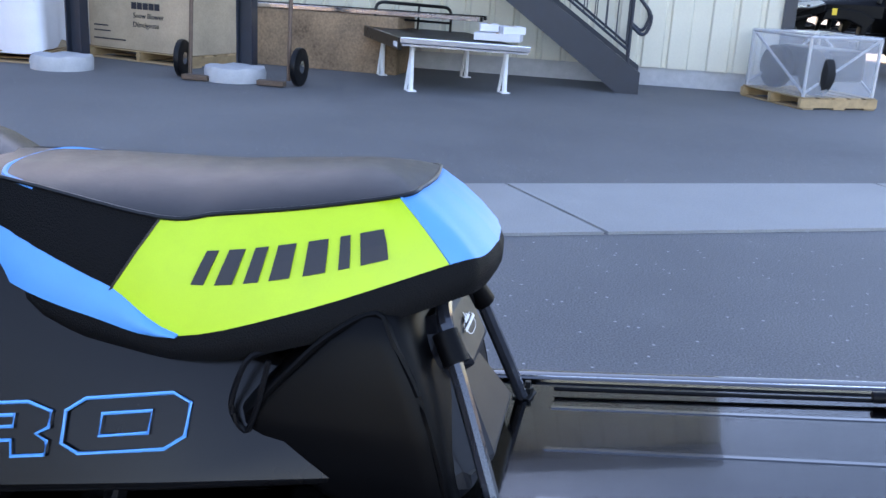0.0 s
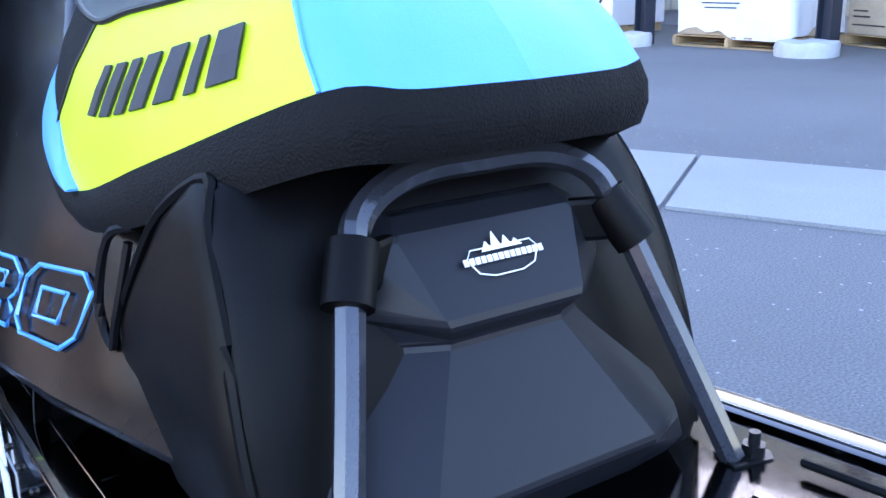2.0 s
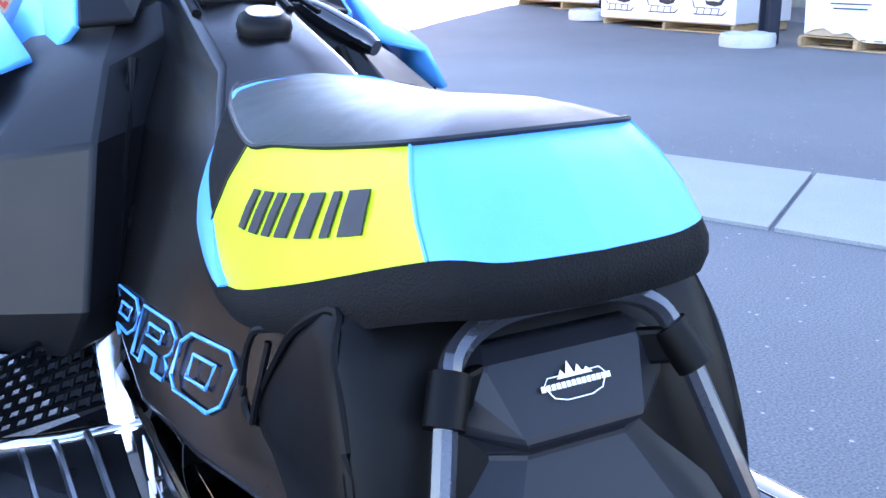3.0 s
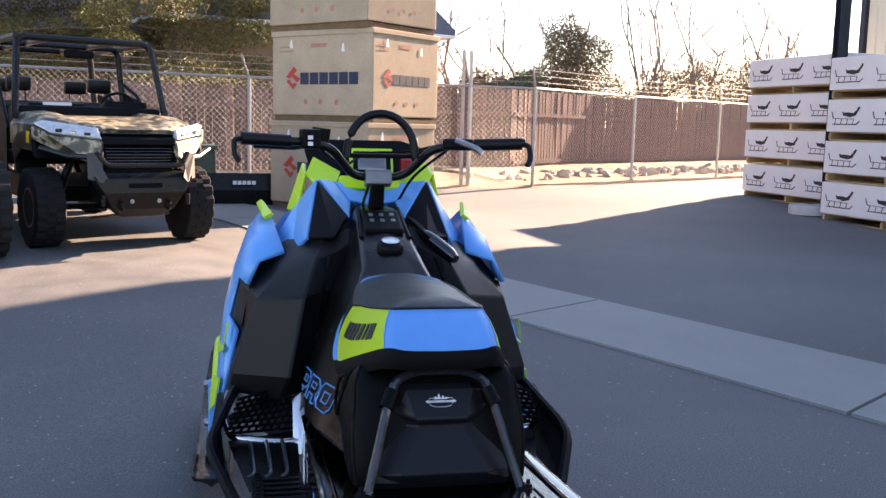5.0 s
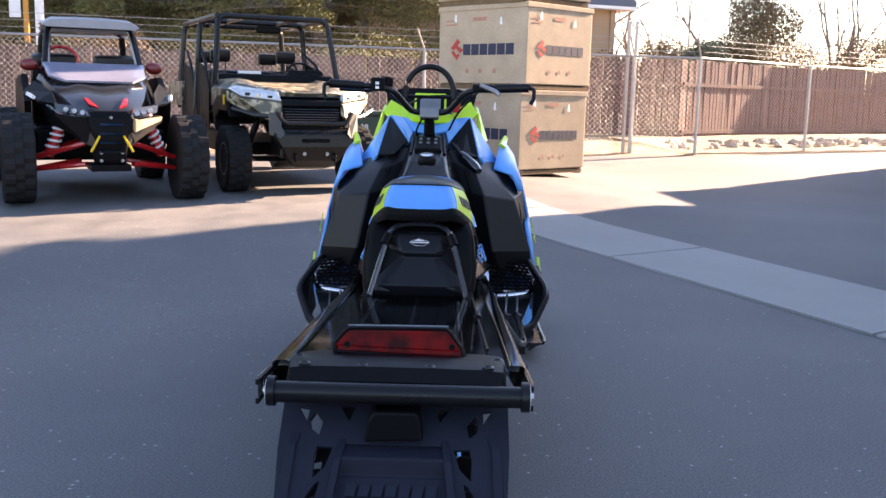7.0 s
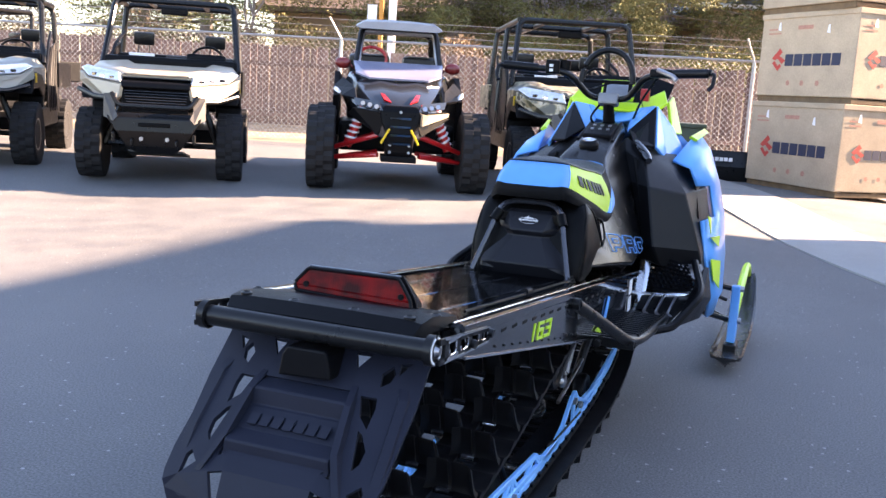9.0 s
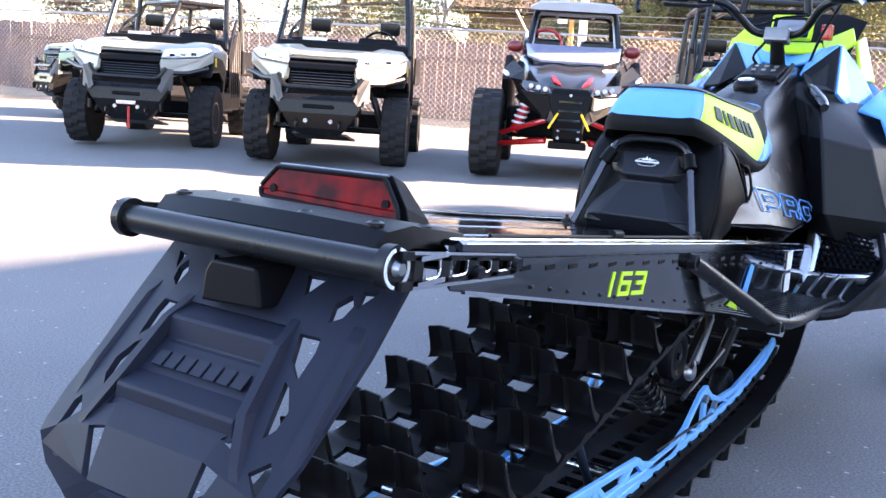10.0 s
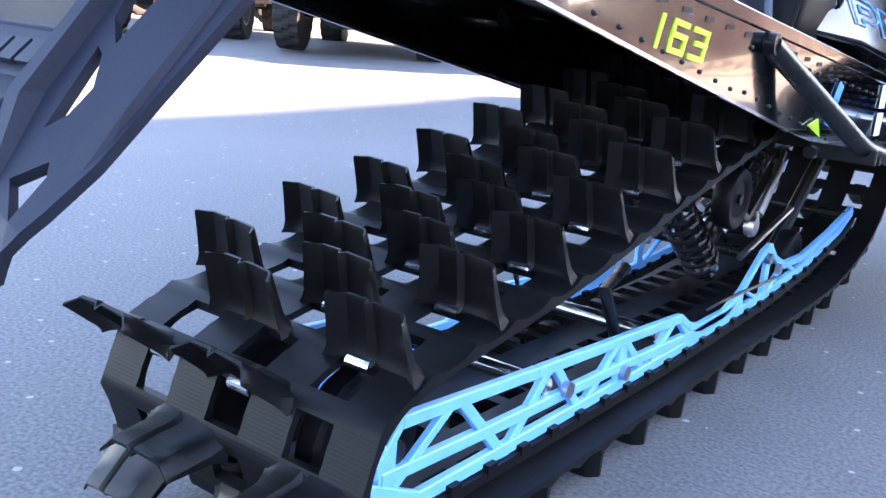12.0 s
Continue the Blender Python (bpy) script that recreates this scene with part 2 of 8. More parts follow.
def part(name, bm, material, parent, label="", smooth=False):
    """One mesh object under a thing or part. bm: a bmesh, or a mesh to share."""
    if isinstance(bm, bmesh.types.BMesh):
        data = bpy.data.meshes.new(name)
        bmesh.ops.recalc_face_normals(bm, faces=bm.faces)
        bm.to_mesh(data)
        bm.free()
        data.materials.append(material)
        if smooth:
            data.shade_smooth()
            data.set_sharp_from_angle(angle=radians(smooth if smooth is not True else 40))
    else:
        data = bm
    ob = new(name, data)
    ob.parent = parent
    return tagged(ob, label)


def box(bm, c, s, rot=None, bevel=0.0, seg=2):
    m = Matrix.Translation(c) @ (rot.to_4x4() if rot is not None else Matrix()) @ Matrix.Diagonal((*s, 1))
    vs = bmesh.ops.create_cube(bm, size=1, matrix=m)["verts"]
    if bevel:
        es = list({e for v in vs for e in v.link_edges})
        bmesh.ops.bevel(bm, geom=es, offset=bevel, segments=seg, affect="EDGES", profile=0.6)
    return bm


def boxes(*specs, bevel=0.0):
    bm = bmesh.new()
    for c, s in specs:
        box(bm, c, s, None, bevel)
    return bm


def cyl(bm, a, b, r, n=16, r2=None):
    a, b = Vector(a), Vector(b)
    q = (b - a).to_track_quat("Z", "Y").to_matrix().to_4x4()
    bmesh.ops.create_cone(bm, cap_ends=True, segments=n, radius1=r, radius2=r if r2 is None else r2, depth=(b - a).length, matrix=Matrix.Translation((a + b) / 2) @ q)
    return bm


def tube(bm, pts, r, n=10, closed=False):
    """A round bar along points, with the bends rounded."""
    pts = [Vector(p) for p in pts]
    rings, k = [], len(pts)
    up = Vector((0.13, 0.21, 0.97))
    for i, p in enumerate(pts):
        a = pts[(i - 1) % k] if closed or i else p
        b = pts[(i + 1) % k] if closed or i < k - 1 else p
        d = (b - a).normalized()
        s = d.cross(up)
        if s.length < 0.2:
            s = d.cross(Vector((1, 0.1, 0)))
        s.normalize()
        t = s.cross(d)
        rad = r(i / (k - 1)) if callable(r) else r
        rings.append([bm.verts.new(p + rad * (math.cos(2 * math.pi * j / n) * s + math.sin(2 * math.pi * j / n) * t)) for j in range(n)])
    for i in range(k if closed else k - 1):
        u, v = rings[i], rings[(i + 1) % k]
        off = 0
        if closed and i == k - 1:
            off = min(range(n), key=lambda o: (u[0].co - v[o].co).length)
        for j in range(n):
            bm.faces.new((u[j], u[(j + 1) % n], v[(j + 1 + off) % n], v[(j + off) % n]))
    if not closed:
        bm.faces.new(rings[0])
        bm.faces.new(rings[-1][::-1])
    return bm


def rounded(pts, r=0.03, n=5, closed=False):
    """The same line with its corners cut into arcs."""
    pts, out = [Vector(p) for p in pts], []
    k = len(pts)
    for i, p in enumerate(pts):
        if not closed and i in (0, k - 1):
            out.append(p)
            continue
        a, b = pts[i - 1], pts[(i + 1) % k]
        da, db = (a - p), (b - p)
        ra, rb = min(r, da.length * 0.48), min(r, db.length * 0.48)
        s, e = p + da.normalized() * ra, p + db.normalized() * rb
        for j in range(n + 1):
            t = j / n
            out.append((1 - t) ** 2 * s + 2 * t * (1 - t) * p + t * t * e)
    return out


def loft(bm, rings, closed=True, caps=True):
    """Skin over rings of the same number of points."""
    vs = [[bm.verts.new(p) for p in ring] for ring in rings]
    n = len(vs[0])
    for u, v in zip(vs, vs[1:]):
        for j in range(n if closed else n - 1):
            bm.faces.new((u[j], u[(j + 1) % n], v[(j + 1) % n], v[j]))
    if caps and closed:
        bm.faces.new(vs[0])
        bm.faces.new(vs[-1][::-1])
    return bm


def prism(bm, pts, a, b, axis="x"):
    """A flat outline (two coordinates) pushed from a to b along an axis."""
    def p3(p, v):
        return {"x": (v, *p), "y": (p[0], v, p[1]), "z": (*p, v)}[axis]
    return loft(bm, [[p3(p, a) for p in pts], [p3(p, b) for p in pts]])


def plate(bm, corners, thick):
    """A flat panel with any corners in space, given a thickness along its normal."""
    cs = [Vector(c) for c in corners]
    nrm = sum(((cs[i] - cs[0]).cross(cs[i + 1] - cs[0]) for i in range(1, len(cs) - 1)), Vector()).normalized()
    return loft(bm, [[c - nrm * thick / 2 for c in cs], [c + nrm * thick / 2 for c in cs]])


def soften(ob, width=0.004, seg=2):
    m = ob.modifiers.new("edges", "BEVEL")
    m.width, m.segments, m.limit_method, m.angle_limit = width, seg, "ANGLE", radians(35)
    return ob


def lerp(a, b, t):
    return a + (b - a) * t


def smooth_step(t):
    t = min(1, max(0, t))
    return t * t * (3 - 2 * t)


def ground_z(x, y):
    """The yard rises a little towards the fence, and stays low along the gutter and the building."""
    rise = smooth_step((y - 2.8) / 5)
    right = max(smooth_step((x - 0.5) / 3) * (1 - smooth_step((y - 11) / 5)), smooth_step((x + 1.2) / 2.2) * (1 - smooth_step((y - 7.5) / 4)))
    return 0.2 * rise * (1 - right)


def on_ground(x, y, turn=0.0):
    return pose(x, y, ground_z(x, y), 0, 0, turn)


# ---- ground ----
def ground():
    bm = bmesh.new()
    xs = [-900, -300, -120, -60] + [-30, -24, -18, -14] + [v * 0.5 for v in range(-24, 29)] + [16, 19, 23, 27, 30] + [60, 120, 300, 900]
    ys = [-900, -300, -120, -60] + [-30, -22, -15, -10, -7] + [v * 0.5 for v in range(-10, 37)] + [20, 23, 27, 33, 40] + [60, 120, 300, 900]
    grid = [[bm.verts.new((x, y, ground_z(x, y))) for x in xs] for y in ys]
    for i in range(len(ys) - 1):
        for j in range(len(xs) - 1):
            bm.faces.new((grid[i][j], grid[i][j + 1], grid[i + 1][j + 1], grid[i + 1][j]))
    ob = part("ground", bm, ASPHALT, None, "grey asphalt yard with pale stone chips and faint stains", True)
    tagged(ob, "", "ground", "", "structure")


ground()


# ---- gutter slabs, building, posts ----
def gutter():
    root = thing("pavement", "pale concrete drainage gutter crossing the asphalt, in long slabs", "pavement", None, "", "structure")
    d, nrm, skew = Vector((-0.414, 0.910)), Vector((0.910, 0.414)), 0.18
    s = -0.43 - 2.56 * 4
    while s < 17:
        bm = bmesh.new()
        cells = 6
        for i in range(cells):
            a, b = s + 0.012 + (2.535) * i / cells, s + 0.012 + 2.535 * (i + 1) / cells
            quad = []
            for t, w in ((a, 3.65), (b, 3.65), (b + skew, 4.72), (a + skew, 4.72)):
                p = d * t + nrm * w
                quad.append(Vector((p.x, p.y, max(ground_z(p.x, p.y), 0) + 0.016)))
            loft(bm, [[q - Vector((0, 0, 0.05)) for q in quad], quad])
        part("slab", bm, CONCRETE, root)
        s += 2.56


gutter()


def building():
    x0, x1, y0, y1, h = 10.85, 22.0, -0.78, 15.6, 6.2
    root = thing("building", "cream ribbed steel-sided workshop building with a concrete footing", "building", None, "", "structure")
    bm = bmesh.new()
    # ribbed siding: one outline with its ribs, pushed up
    low, ys = 4.2, 0.3          # a lower end bay
    def side(p, q, inward, z0=0.22, z1=h):
        p, q, inward = Vector(p), Vector(q), Vector(inward)
        run, length = (q - p).normalized(), (q - p).length
        line, t = [], 0.0
        while t < length - 0.3:
            for dt, depth in ((0.0, 0.03), (0.02, 0.0), (0.24, 0.0), (0.26, 0.03)):
                line.append(p + run * (t + dt) + inward * (0.03 - depth) * -1)
            t += 0.305
        line.append(q)
        ring = [v.to_3d() for v in line] + [(q + inward * 0.12).to_3d(), (p + inward * 0.12).to_3d()]
        loft(bm, [[Vector((v.x, v.y, z0)) for v in ring], [Vector((v.x, v.y, z1)) for v in ring]])
    side((x0, ys), (x0, y1), (1, 0))
    part("wall_west", bm, WALL, root, "", False)
    bm = bmesh.new()
    side((x0, y0), (x0, ys), (1, 0), 0.22, low)
    part("wall_bay", bm, WALL, root)
    bm = bmesh.new()
    side((x0 + 0.2, ys), (x1, ys), (0, 1), low, h)
    part("wall_step", bm, WALL, root)
    bm = bmesh.new()
    side((x0 + 0.2, y1), (x1, y1), (0, -1))
    part("wall_north", bm, WALL, root)
    bm = bmesh.new()
    side((x0 + 0.2, y0), (x1, y0), (0, 1), 0.22, low)
    part("wall_south", bm, WALL, root)
    bm = bmesh.new()
    box(bm, (x1, (ys + y1) / 2, h / 2), (0.15, y1 - ys, h))
    box(bm, (x1, (ys + y0) / 2, low / 2), (0.15, ys - y0, low))
    part("wall_east", bm, WALL, root)
    part("footing", boxes((((x0 + x1) / 2, (y0 + y1) / 2, 0.1), (x1 - x0 - 0.02, y1 - y0 - 0.02, 0.24))), PAINT_GREY, root, "pale grey concrete footing")
    part("roof", boxes((((x0 + x1) / 2, (ys + y1) / 2 + 0.1, h + 0.12), (x1 - x0 + 0.5, y1 - ys + 0.2, 0.2))), DARK_STEEL, root)
    part("roof", boxes((((x0 + x1) / 2, (ys + y0) / 2 - 0.1, low + 0.1), (x1 - x0 + 0.3, ys - y0 + 0.18, 0.16))), DARK_STEEL, root)
    # unseen wall added to keep the bright low horizon out of reflections
    far = box(bmesh.new(), (-8.0, -17.0, 1.2), (44.0, 0.2, 2.6))
    tagged(part("unseen_wall", far, DARK_STEEL, None, "plain dark wall, unseen, added to darken low reflections"), "", "wall", "", "structure")
    for y, top in ((y0, low), (y1, h)):
        part("corner_trim", boxes(((x0 - 0.0, y, top / 2 + 0.1), (0.16, 0.14, top - 0.3))), DARK_STEEL, root, "dark blue corner trim")


building()


def post(x, y):
    root = thing("steel_post", "dark blue steel post standing in a low pale concrete ring", "post", on_ground(x, y), "posts along the building")
    bm = bmesh.new()
    w, f, web = 0.17, 0.015, 0.012
    for s in (-1, 1):
        box(bm, (0.32, s * (w / 2 - f / 2), 2.6), (w, f, 5.2))
    box(bm, (0.32, 0, 2.6), (web, w - 2 * f, 5.2))
    part("column", bm, DARK_STEEL, root)
    bm = bmesh.new()
    ring = []
    n = 14
    prof = ((0.315, 0.0), (0.32, 0.1), (0.305, 0.145), (0.2, 0.15))
    loft(bm, [[Vector((r * math.cos(2 * math.pi * i / n), r * math.sin(2 * math.pi * i / n), z + (0.012 * math.sin(i * 2.3) if z > 0.05 else 0))) for i in range(n)] for r, z in prof])
    part("concrete_base", bm, PAINT_GREY, root, "pale chipped concrete base", 30)


for x, y in ((8.22, 5.0), (8.08, 6.86), (7.75, 9.1), (8.3, 13.0)):
    post(x, y)


def letters(root, name, text, size, m, material, label="", extrude=0.002, align="CENTER"):
    c = bpy.data.curves.new(name, "FONT")
    c.body, c.size, c.extrude, c.align_x, c.align_y = text, size, extrude, align, "CENTER"
    c.materials.append(material)
    ob = new(name, c)
    ob.parent = root
    ob.matrix_local = m
    return tagged(ob, label)


def blocks(bm, m, widths, h, gap, tilt=0.0, t=0.003):
    """A row of plain blocks in place of a maker's lettering, from the middle of m."""
    total = sum(widths) + gap * (len(widths) - 1)
    x = -total / 2
    for w in widths:
        ring = [(x, -h / 2), (x + w, -h / 2), (x + w, h / 2), (x, h / 2)]
        loft(bm, [[m @ Vector((a + tilt * b, b, 0)) for a, b in ring], [m @ Vector((a + tilt * b, b, t)) for a, b in ring]])
        x += w + gap
    return bm


def face(origin, right, up):
    """The pose of a flat print: origin, its right and its up."""
    r, u = Vector(right).normalized(), Vector(up).normalized()
    n = r.cross(u)
    return Matrix(((r.x, u.x, n.x, origin[0]), (r.y, u.y, n.y, origin[1]), (r.z, u.z, n.z, origin[2]), (0, 0, 0, 1)))


def pallet(lx, ly, at, label="pale softwood shipping pallet"):
    """Boards along x, stringers along y; its top at 0.13."""
    root = thing("pallet", label, "pallet", at, "pallets by the building")
    top, stringer = bmesh.new(), bmesh.new()
    n = max(4, int(lx / 0.17))
    box(top, (0, 0, 0), (lx / n * 0.72, ly, 0.018), None, 0.003, 1)
    top_mesh = None
    for i in range(n):
        x = -lx / 2 + (i + 0.5) * lx / n
        if top_mesh is None:
            ob = part("board", top, PALLET, root)
            top_mesh = ob.data
        else:
            ob = part("board", top_mesh, PALLET, root)
        ob.location = (x, 0, 0.121)
        if i % 2 == 0:
            lo = part("board", top_mesh, PALLET, root)
            lo.location = (x, 0, 0.009)
    box(stringer, (0, 0, 0), (lx, 0.05, 0.094), None, 0.003, 1)
    mesh = None
    for y in (-ly / 2 + 0.03, 0, ly / 2 - 0.03):
        ob = part("stringer", stringer if mesh is None else mesh, PALLET, root)
        mesh = ob.data
        ob.location = (0, y, 0.065)
    return root


def printed_carton(name, at, lx, ly, h, prints):
    """A white carton with plain dark machine-like prints along its long sides."""
    root = thing(name, "white shipping carton printed with dark machine outlines", "carton", at, "white cartons on pallets")
    bm = box(bmesh.new(), (0, 0, h / 2), (lx, ly, h), None, 0.015)
    part("carton_body", bm, WHITE_WRAP, root)
    for k in range(prints):
        u = -ly / 2 + (k + 0.5) * ly / prints
        bm = bmesh.new()
        m = face((-lx / 2 - 0.002, u, h * 0.5), (0, -1, 0), (0, 0, 1))
        w = ly / prints * 0.74
        def slab(pts):
            ring = [m @ Vector((a * w, b * w, 0)) for a, b in pts]
            loft(bm, [ring, [p + m.to_3x3() @ Vector((0, 0, 0.003)) for p in ring]])
        slab([(-0.12, 0.0), (0.12, -0.04), (0.3, 0.0), (0.36, 0.1), (0.3, 0.12), (0.22, 0.06), (0.05, 0.08), (-0.08, 0.07), (-0.16, 0.1)])
        slab([(0.3, 0.1), (0.37, 0.1), (0.43, 0.2), (0.38, 0.22), (0.33, 0.16)])
        slab([(-0.46, -0.2), (0.32, -0.2), (0.43, -0.12), (0.44, -0.14), (0.34, -0.225), (-0.46, -0.225)])
        slab([(-0.46, -0.06), (0.26, -0.075), (0.26, -0.09), (-0.46, -0.075)])
        for u in (-0.4, -0.2, 0.0, 0.2):
            slab([(u, -0.2), (u + 0.02, -0.2), (u + 0.05, -0.075), (u + 0.03, -0.075)])
        slab([(-0.47, -0.06), (-0.44, -0.06), (-0.5, 0.1), (-0.52, 0.09)])
        part("print", bm, BLACK_INK, root, "dark printed outline")
    return root


for cx, cy, levels, turn in ((8.95, 11.45, 4, 8), (9.2, 14.35, 4, 6)):
    for k in range(levels):
        z = k * 0.62
        m = pose(cx, cy, ground_z(cx, cy) + z, 0, 0, turn)
        pallet(1.1, 2.4, m)
        printed_carton("carton", m @ pose(0, 0, 0.132), 1.15, 2.45, 0.48, 3)


def wrapped_box():
    m = on_ground(8.75, 8.0, 4)
    pallet(1.15, 1.5, m)
    root = thing("wrapped_crate", "tall crate under a loose white cover with ragged edge", "crate", m @ pose(0, 0, 0.132))
    part("crate_body", box(bmesh.new(), (0, 0, 0.68), (1.05, 1.4, 1.36), None, 0.02), CARD, root)
    bm = bmesh.new()
    n, rings = 56, []
    for z in (1.37, 1.2, 0.8, 0.4, 0.0):
        ring = []
        for i in range(n):
            a = 2 * math.pi * i / n
            c, s = math.cos(a), math.sin(a)
            k = 1 / max(abs(c) / 0.56, abs(s) / 0.74)
            hang = (1.4 - z) / 1.4
            w = 1 + 0.03 * hang * math.sin(5 * a + 2 * z) + 0.02 * hang * math.sin(17 * a)
            drop = 0.07 * math.sin(3 * a) + 0.03 * math.sin(11 * a) if z == 0 else 0
            ring.append(Vector((c * k * w, s * k * w, z + max(-0.03, drop))))
        rings.append(ring)
    loft(bm, rings[::-1], True, False)
    loft(bm, [rings[0], [Vector((p.x * 0.5, p.y * 0.5, 1.385)) for p in rings[0]]])
    part("cover", bm, WHITE_WRAP, root, "loose white plastic cover", 60)
    bm = bmesh.new()
    for i, (w, z) in enumerate(((0.5, 0.36), (0.42, 0.31))):
        box(bm, (-0.585, 0.1, z), (0.004, w, 0.014))
    box(bm, (-0.585, 0.15, 0.62), (0.004, 0.05, 0.09), Matrix.Rotation(0.5, 3, "X"))
    part("print", bm, BLUE_INK, root)


wrapped_box()


def snow_blower_crate():
    m = on_ground(9.62, 6.42, -17)
    pallet(1.0, 1.6, m)
    root = thing("shipping_crate", "tan cardboard crate printed with black lettering on a pallet", "crate", m @ pose(0, 0, 0.132))
    part("carton_body", box(bmesh.new(), (0, 0, 0.72), (0.95, 1.55, 1.44), None, 0.012), CARD, root)
    f = face((-0.478, 0, 0), (0, -1, 0), (0, 0, 1))
    for q in range(5):
        part("maker_mark", blocks(bmesh.new(), f @ pose(0.12 + (q - 2) * 0.087, 0.50, 0), [0.075], 0.075, 0), BLACK_INK, root, "plain black block of a maker's mark" if q == 0 else "")
    letters(root, "lettering", "Snow Blower", 0.085, f @ pose(0.16, 0.39, 0), BLACK_INK)
    letters(root, "lettering", "D\u00e9neigeuse", 0.085, f @ pose(0.12, 0.29, 0), BLACK_INK)
    bm = bmesh.new()
    for w, x, z in ((0.22, -0.58, 0.25), (0.26, -0.56, 0.19), (0.5, -0.45, 0.1)):
        box(bm, f @ Vector((x + 0.0, z, 0.001)), (0.004, w, 0.016))
    part("print", bm, BLACK_INK, root)


snow_blower_crate()


def hand_cart():
    root = thing("hand_cart", "rusty steel hand cart with two pneumatic wheels", "hand cart", on_ground(8.1, 4.92, 0))
    bm = bmesh.new()
    tube(bm, rounded([(0.02, 0.53, 0.05), (0.16, 0.56, 0.9), (0.16, -0.5, 0.92), (0.02, -0.53, 0.05)], 0.08), 0.022, 8)
    part("frame", bm, stuff("rusty_steel", (0.13, 0.085, 0.06), 0.7, 0.3, 0.3, 15, 90, 0.1), root, "", True)
    rust = bpy.data.materials["rusty_steel"]
    for s in (-1, 1):
        part("toe_plate", box(bmesh.new(), (-0.12, s * 0.4, 0.035), (0.1, 0.28, 0.05), None, 0.006), rust, root)
    for s in (-1, 1):
        w = part("wheel", lathe([(0.06, -0.03), (0.15, -0.035), (0.19, -0.025), (0.195, 0), (0.19, 0.025), (0.15, 0.035), (0.06, 0.03)], 20), RUBBER, root, "", 40)
        w.matrix_local = pose(0.06, s * 0.63, 0.195, 90, 0, 4 * s)
        part("rim", lathe([(0.012, -0.045), (0.1, -0.02), (0.1, 0.02), (0.012, 0.045)], 16), CHROME, w, "pale metal rim", 40)


def lathe(profile, n=24, full=True):
    """A turned shape round z: (radius, height) from one end to the other, closed."""
    bm = bmesh.new()
    loft(bm, [[Vector((r * math.cos(2 * math.pi * i / n), r * math.sin(2 * math.pi * i / n), z)) for i in range(n)] for r, z in profile])
    return bm


hand_cart()


def sled_deck():
    root = thing("trailer_deck", "black flatbed deck with aluminium edge on splayed white legs", "deck", pose(9.5, 3.13, 0, 0, 0, 26))
    w, l = 2.1, 1.3          # along x and y
    part("deck_board", box(bmesh.new(), (0, 0, 0.49), (w, l, 0.05), None, 0.006), BLACK_PLASTIC, root)
    bm = bmesh.new()
    box(bm, (-w / 2 - 0.02, 0, 0.5), (0.045, l + 0.08, 0.06), None, 0.008)
    box(bm, (-w / 2 - 0.02, 0, 0.455), (0.03, l + 0.04, 0.02))
    part("edge_rail", bm, CHROME, root, "bright aluminium edge rail")
    part("side_skirt", box(bmesh.new(), (0, l / 2 + 0.03, 0.46), (w, 0.04, 0.12), None, 0.006), BLACK_METAL, root)
    part("plate_tag", boxes(((-w / 2 + 0.12, l / 2 + 0.052, 0.45), (0.16, 0.004, 0.05))), WHITE_INK, root)
    bm = bmesh.new()
    tube(bm, rounded([(0.75, l / 2 - 0.08, 0.5), (0.78, l / 2 - 0.08, 0.8), (0.78, -l / 2 + 0.3, 0.8), (0.75, -l / 2 + 0.3, 0.5)], 0.1), 0.02, 8)
    tube(bm, [(0.76, 0.05, 0.5), (0.78, 0.05, 0.8)], 0.014, 8)
    tube(bm, [(0.76, l / 2 - 0.08, 0.62), (0.76, -l / 2 + 0.3, 0.62)], 0.014, 8)
    part("headrail", bm, BLACK_METAL, root, "black tubular head rail", True)
    # the deck slopes down towards one side
    for piece in root.children:
        piece.matrix_local = pose(0, 0, 0.49, 2.2) @ pose(0, 0, -0.49)
    for sx in (-1, 1):
        for sy in (-1, 1):
            bm = bmesh.new()
            x, y = sx * (w / 2 - 0.35) - 0.18, sy * (l / 2 - 0.14)
            tube(bm, [(x, y, 0.0), (x + 0.02, y, 0.46 + sy * 0.024)], 0.026, 8)
            tube(bm, [(x + 0.1, y + 0.03, 0.0), (x + 0.03, y, 0.4)], 0.018, 8)
            box(bm, (x, y, 0.006), (0.13, 0.09, 0.012))
            part("leg", bm, WHITE_INK, root, "splayed white steel leg", True)
    for k, (x, y, z, sx, sy) in enumerate(((0.1, -0.42, 0.55, 0.3, 0.5), (0.15, -0.3, 0.64, 0.25, 0.2), (0.1, -0.55, 0.63, 0.25, 0.25))):
        c = thing("small_carton", "small white cardboard carton lying on the deck", "carton", pose(9.2 + x, 2.85 + y, z - 0.035, 0, 0, 12 * k), "small cartons on the deck")
        part("carton_body", box(bmesh.new(), (0, 0, 0.04), (sx, sy, 0.078), None, 0.004), WHITE_WRAP, c)
        part("tape", boxes(((0, 0, 0.08), (sx * 0.98, 0.04, 0.003))), CARD, c)


sled_deck()


